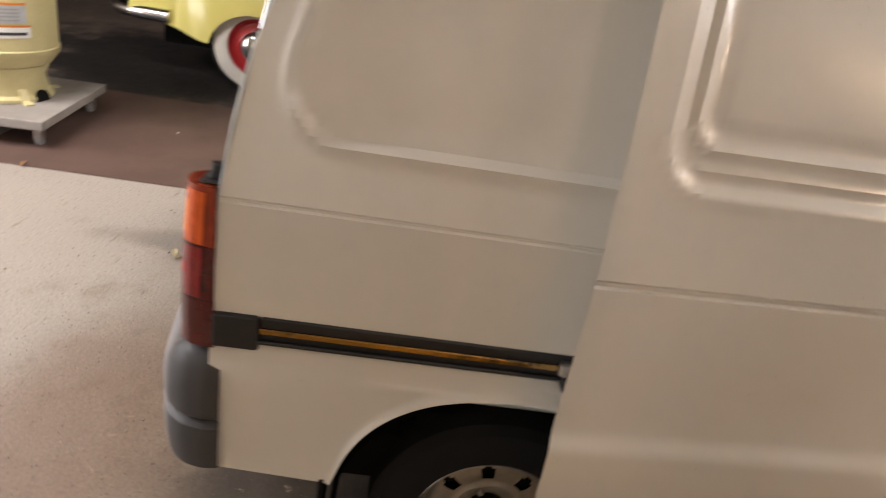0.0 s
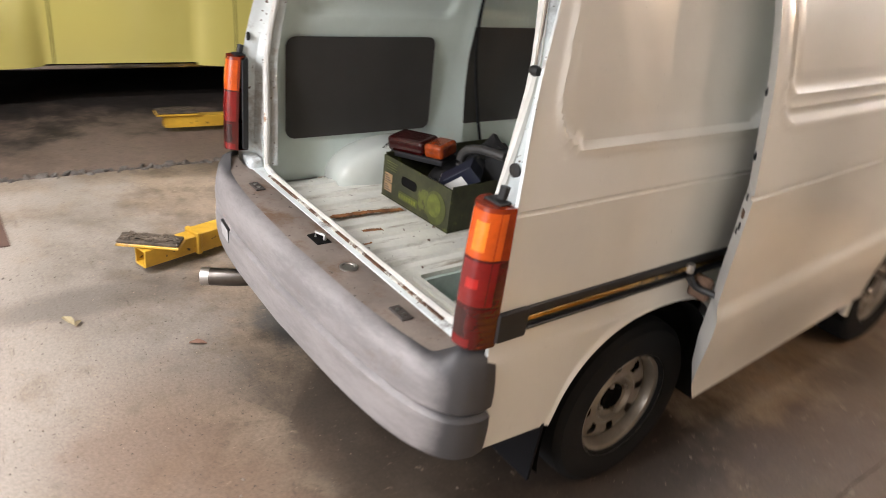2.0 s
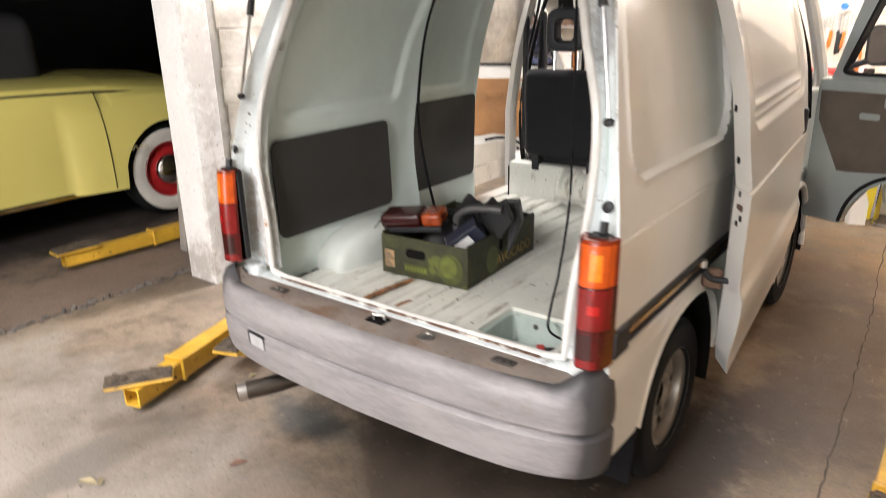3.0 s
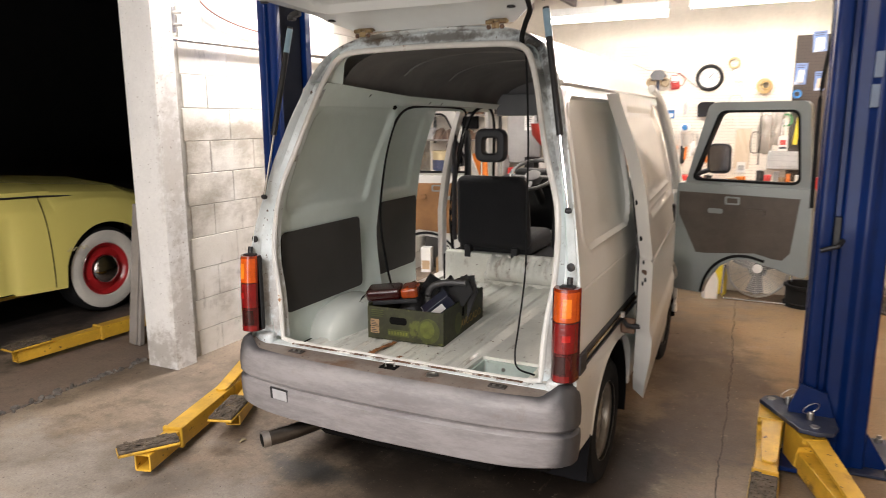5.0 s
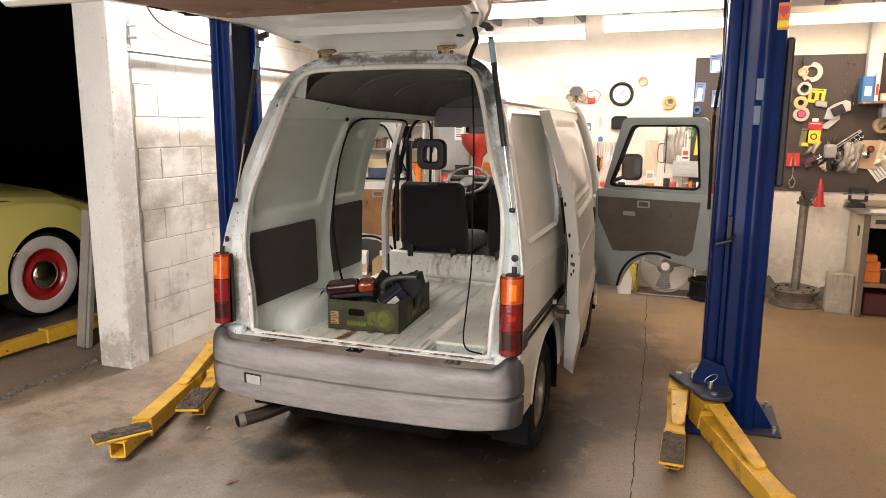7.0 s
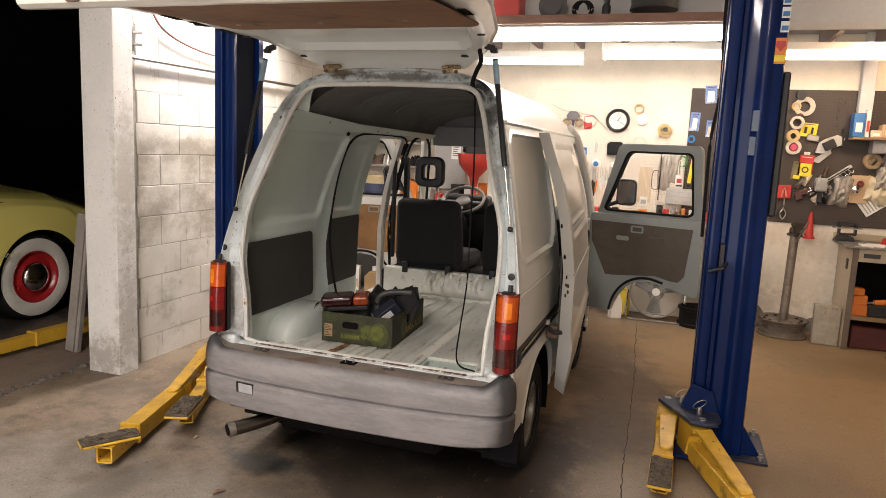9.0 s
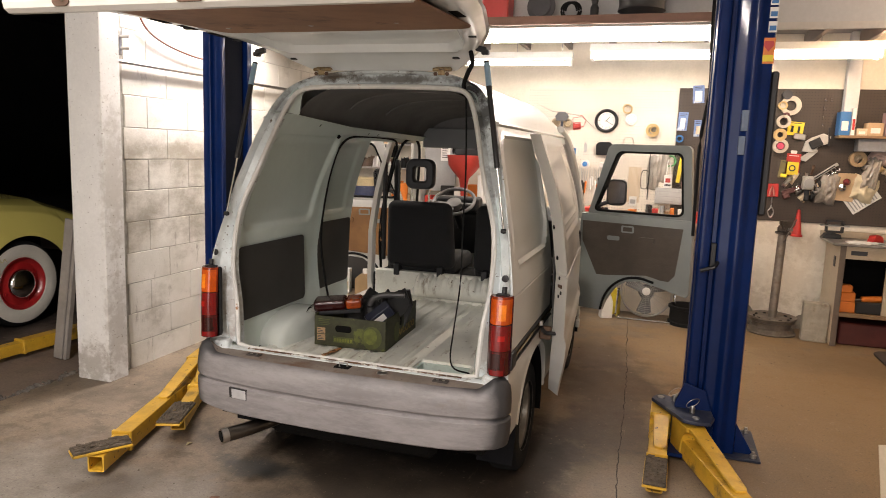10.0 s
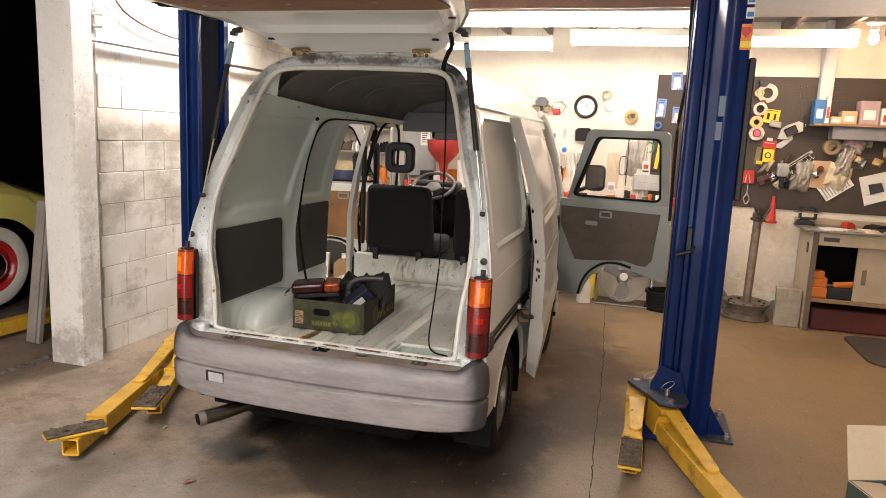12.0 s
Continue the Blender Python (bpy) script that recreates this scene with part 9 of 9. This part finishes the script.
FUN = thing("red_funnel", "large red plastic funnel standing on the bench", "funnel", at=pose(-0.67, 4.15, 0.9405))
part("cone", Lathe([(0.022, 0.0), (0.032, 0.20), (0.05, 0.30), (0.115, 0.37), (0.160, 0.43), (0.170, 0.50), (0.174, 0.53), (0.165, 0.53), (0.155, 0.45), (0.04, 0.33)], steps=32), surface("dull_red_funnel", (0.40, 0.035, 0.025), 0.45, dark=0.85), FUN)
for k, (x, y, r, h, mat, label) in enumerate(((-0.48, 4.18, 0.055, 0.34, PAPER_WHITE, "white stacked plastic cups on the bench"), (-1.71, 4.1, 0.125, 0.27, surface("cream_bucket", (0.62, 0.50, 0.28), 0.5), "cream plastic bucket with a printed band"), (-1.35, 4.25, 0.05, 0.22, PAINT_ORANGE, "orange spray can on the bench"), (-0.45, 4.25, 0.04, 0.2, PAINT_BLUE, "blue spray can on the bench"),
                                             (0.0, 4.2, 0.05, 0.16, CARD_TAN, "brown tin on the bench"), (0.30, 4.22, 0.035, 0.2, PAINT_YELLOW, "yellow spray can on the bench"))):
    o = solo("container", Lathe([(r * 0.9, 0.0), (r, h * 0.92), (r * 1.04, h * 0.93), (r * 1.04, h), (0.0, h + 0.003)], steps=26), mat, label, "container", at=pose(x, y, 0.9405))
    if r > 0.1:
        part("band", Lathe([(r * 0.945 + 0.004, h * 0.3), (r * 0.975 + 0.004, h * 0.68)], steps=26, cap=False), surface("navy_band", (0.03, 0.045, 0.11), 0.5), o)
tb = solo("red_case", Box(-0.16, 0.16, -0.08, 0.08, 0.0, 0.10, bev=0.008), PAINT_RED, "red hinged tool case on the bench", "case", at=pose(0.47, 4.08, 0.9405))
part("case_strip", Box(-0.158, 0.158, -0.083, -0.081, 0.045, 0.06), PAPER_WHITE, tb)
for k in range(5):
    part("case_bar", Box(-0.13 + 0.05 * k, -0.10 + 0.05 * k, -0.0855, -0.0835, 0.02, 0.04), PAPER_WHITE, tb)
rng = random.Random(21)
for k in range(16):
    x = 0.62 + 0.06 * k + rng.uniform(-0.02, 0.02)
    w, h = rng.uniform(0.03, 0.07), rng.uniform(0.05, 0.14)
    mat, word = HANDLES[k % 6]
    solo("bench_item", Box(-w / 2, w / 2, -0.04, 0.04, 0.0, h, bev=0.006, seg=2), mat, "small %s bottle or box on the long bench" % word, "clutter", "bench clutter", at=pose(x, 4.2 + rng.uniform(-0.1, 0.12), 0.9405, 0, 0, rng.uniform(-40, 40)))
for k in range(14):
    x = -1.75 + 0.14 * k + rng.uniform(-0.03, 0.03)
    w, h = rng.uniform(0.05, 0.12), rng.uniform(0.08, 0.26)
    mat, word = HANDLES[(k * 5 + 2) % 6]
    solo("bench_item", Box(-w / 2, w / 2, -0.05, 0.05, 0.0, h, bev=0.008, seg=2), mat, "small %s bottle or box on the long bench" % word, "clutter", "bench clutter", at=pose(x, 4.32 + rng.uniform(-0.04, 0.04), 0.9405, 0, 0, rng.uniform(-40, 40)))
for k, (x, z, w, h, mat, label) in enumerate(((-1.0, 1.36, 0.34, 0.54, GREY_PLASTIC, "grey steel electrical cabinet on the wall"), (-1.22, 1.75, 0.09, 0.13, PAPER_WHITE, "white switch box on the wall"), (-0.70, 1.60, 0.36, 0.26, BLACK_PLASTIC, "black tool tray hung on the wall"), (-1.6, 1.5, 0.22, 0.16, BLACK_RUBBER, "coiled black cables on the wall"), (-1.8, 1.75, 0.12, 0.12, PAPER_WHITE, "white plastic cap hung on the wall"), (-0.33, 1.40, 0.09, 0.22, PAINT_ORANGE, "orange tool hung on the wall"))):
    hung("wall_item", Box(-w / 2, w / 2, -0.06, 0.0, -h / 2, h / 2, bev=0.01, seg=2), mat, x, z, label, "tool")

cd = hung("fuse_card", Box(-0.05, 0.05, -0.004, 0.0, -0.075, 0.075), PAPER_WHITE, -0.94, 1.48, "white card with rows of print on the cabinet", "card", lift_off=0.061)
for k in range(5):
    part("print_bar", Box(-0.035, 0.03 - 0.008 * (k % 3), -0.0065, -0.0045, 0.045 - 0.022 * k, 0.053 - 0.022 * k), INK, cd)

# loft storage
solo("red_case", Box(-0.10, 0.10, -0.1, 0.1, 0.0, 0.22, bev=0.012), PAINT_RED, "red box stored on the loft shelf", "box", at=pose(-0.06, 2.76, 2.4755))
solo("pulley_wheel", Lathe([(0.10, 0.0), (0.105, 0.02), (0.07, 0.03), (0.07, 0.05), (0.02, 0.055), (0.0, 0.055)], pose(0, 0, 0.105, 90, 0, 0), 30), surface("dark_iron", (0.09, 0.085, 0.09), 0.6), "dark iron pulley wheel on the loft shelf", "pulley", at=pose(0.27, 2.76, 2.4755))
solo("coiled_hose", Tube([(0.06 * math.cos(a) + 0.015 * a / 6, 0.0, 0.07 + 0.06 * math.sin(a)) for a in np.linspace(0, 5 * math.pi, 60)], 0.008, steps=6), BLACK_RUBBER, "coil of black hose on the loft shelf", "hose", at=pose(0.47, 2.74, 2.4755))
solo("oil_lamp", Lathe([(0.03, 0.0), (0.03, 0.08), (0.02, 0.10), (0.028, 0.14), (0.012, 0.17), (0.0, 0.175)], steps=16), BLACK_PLASTIC, "small dark lantern on the loft shelf", "lantern", at=pose(0.66, 2.70, 2.4755))
solo("black_tub", Lathe([(0.12, 0.0), (0.15, 0.05), (0.165, 0.06), (0.155, 0.1), (0.175, 0.25), (0.0, 0.25)], steps=32), BLACK_PLASTIC, "ribbed black tub on the loft shelf", "tub", at=pose(0.98, 2.76, 2.4755))

# litter on the floor
LEAF = surface("dry_leaf", (0.42, 0.35, 0.2), 0.8, dark=0.6)


def leaf(x, y, r, size, mat, label):
    bm = Skin([[(-size, -size * 0.15, 0.004), (-size * 0.3, -size * 0.35, 0.012), (size * 0.5, -size * 0.25, 0.008), (size, 0, 0.003)], [(-size, 0.0, 0.006), (-size * 0.2, 0.0, 0.004), (size * 0.4, 0.02 * size, 0.004), (size, size * 0.05, 0.006)],
               [(-size * 0.9, size * 0.2, 0.005), (-size * 0.1, size * 0.4, 0.014), (size * 0.5, size * 0.3, 0.010), (size, size * 0.1, 0.004)]])
    solo("leaf", thick(bm, 0.001), mat, label, "leaf", "dry leaves", at=pose(x, y, 0.001, 0, 0, r))


leaf(-0.833, -0.466, 20, 0.035, LEAF, "pale dry leaf on the concrete")
leaf(-0.80, -0.44, 140, 0.02, LEAF, "pale dry leaf fragment on the concrete")
leaf(-0.505, -0.115, 60, 0.03, surface("brown_leaf", (0.22, 0.12, 0.08), 0.8), "curled brown leaf on the concrete")
leaf(-1.55, -1.45, 10, 0.035, surface("rust_leaf", (0.35, 0.18, 0.08), 0.8), "curled rust-brown leaf by the plate")
leaf(-0.95, 0.30, 80, 0.02, LEAF, "pale dry leaf fragment on the concrete")
leaf(-0.25, -0.95, 30, 0.028, surface("tan_leaf", (0.36, 0.26, 0.16), 0.8), "dry tan leaf on the concrete")
leaf(-2.35, -0.95, 0, 0.015, PAPER_WHITE, "scrap of white paper on the plate")
rng = random.Random(33)
bm = bmesh.new()
for k in range(260):
    x, y, s = rng.uniform(-2.2, 2.6), rng.uniform(-1.6, 3.6), rng.uniform(0.0015, 0.005)
    bmesh.ops.create_icosphere(bm, subdivisions=1, radius=s, matrix=Matrix.Translation((x, y, s * 0.4)) @ Matrix.Diagonal((1.4, 1, 0.6, 1)))
solo("floor_grit", bm, surface("grit", (0.30, 0.25, 0.2), 0.9, dark=0.3, coarse=2), "scattered grit and crumbs on the concrete", "grit", kind="stuff")
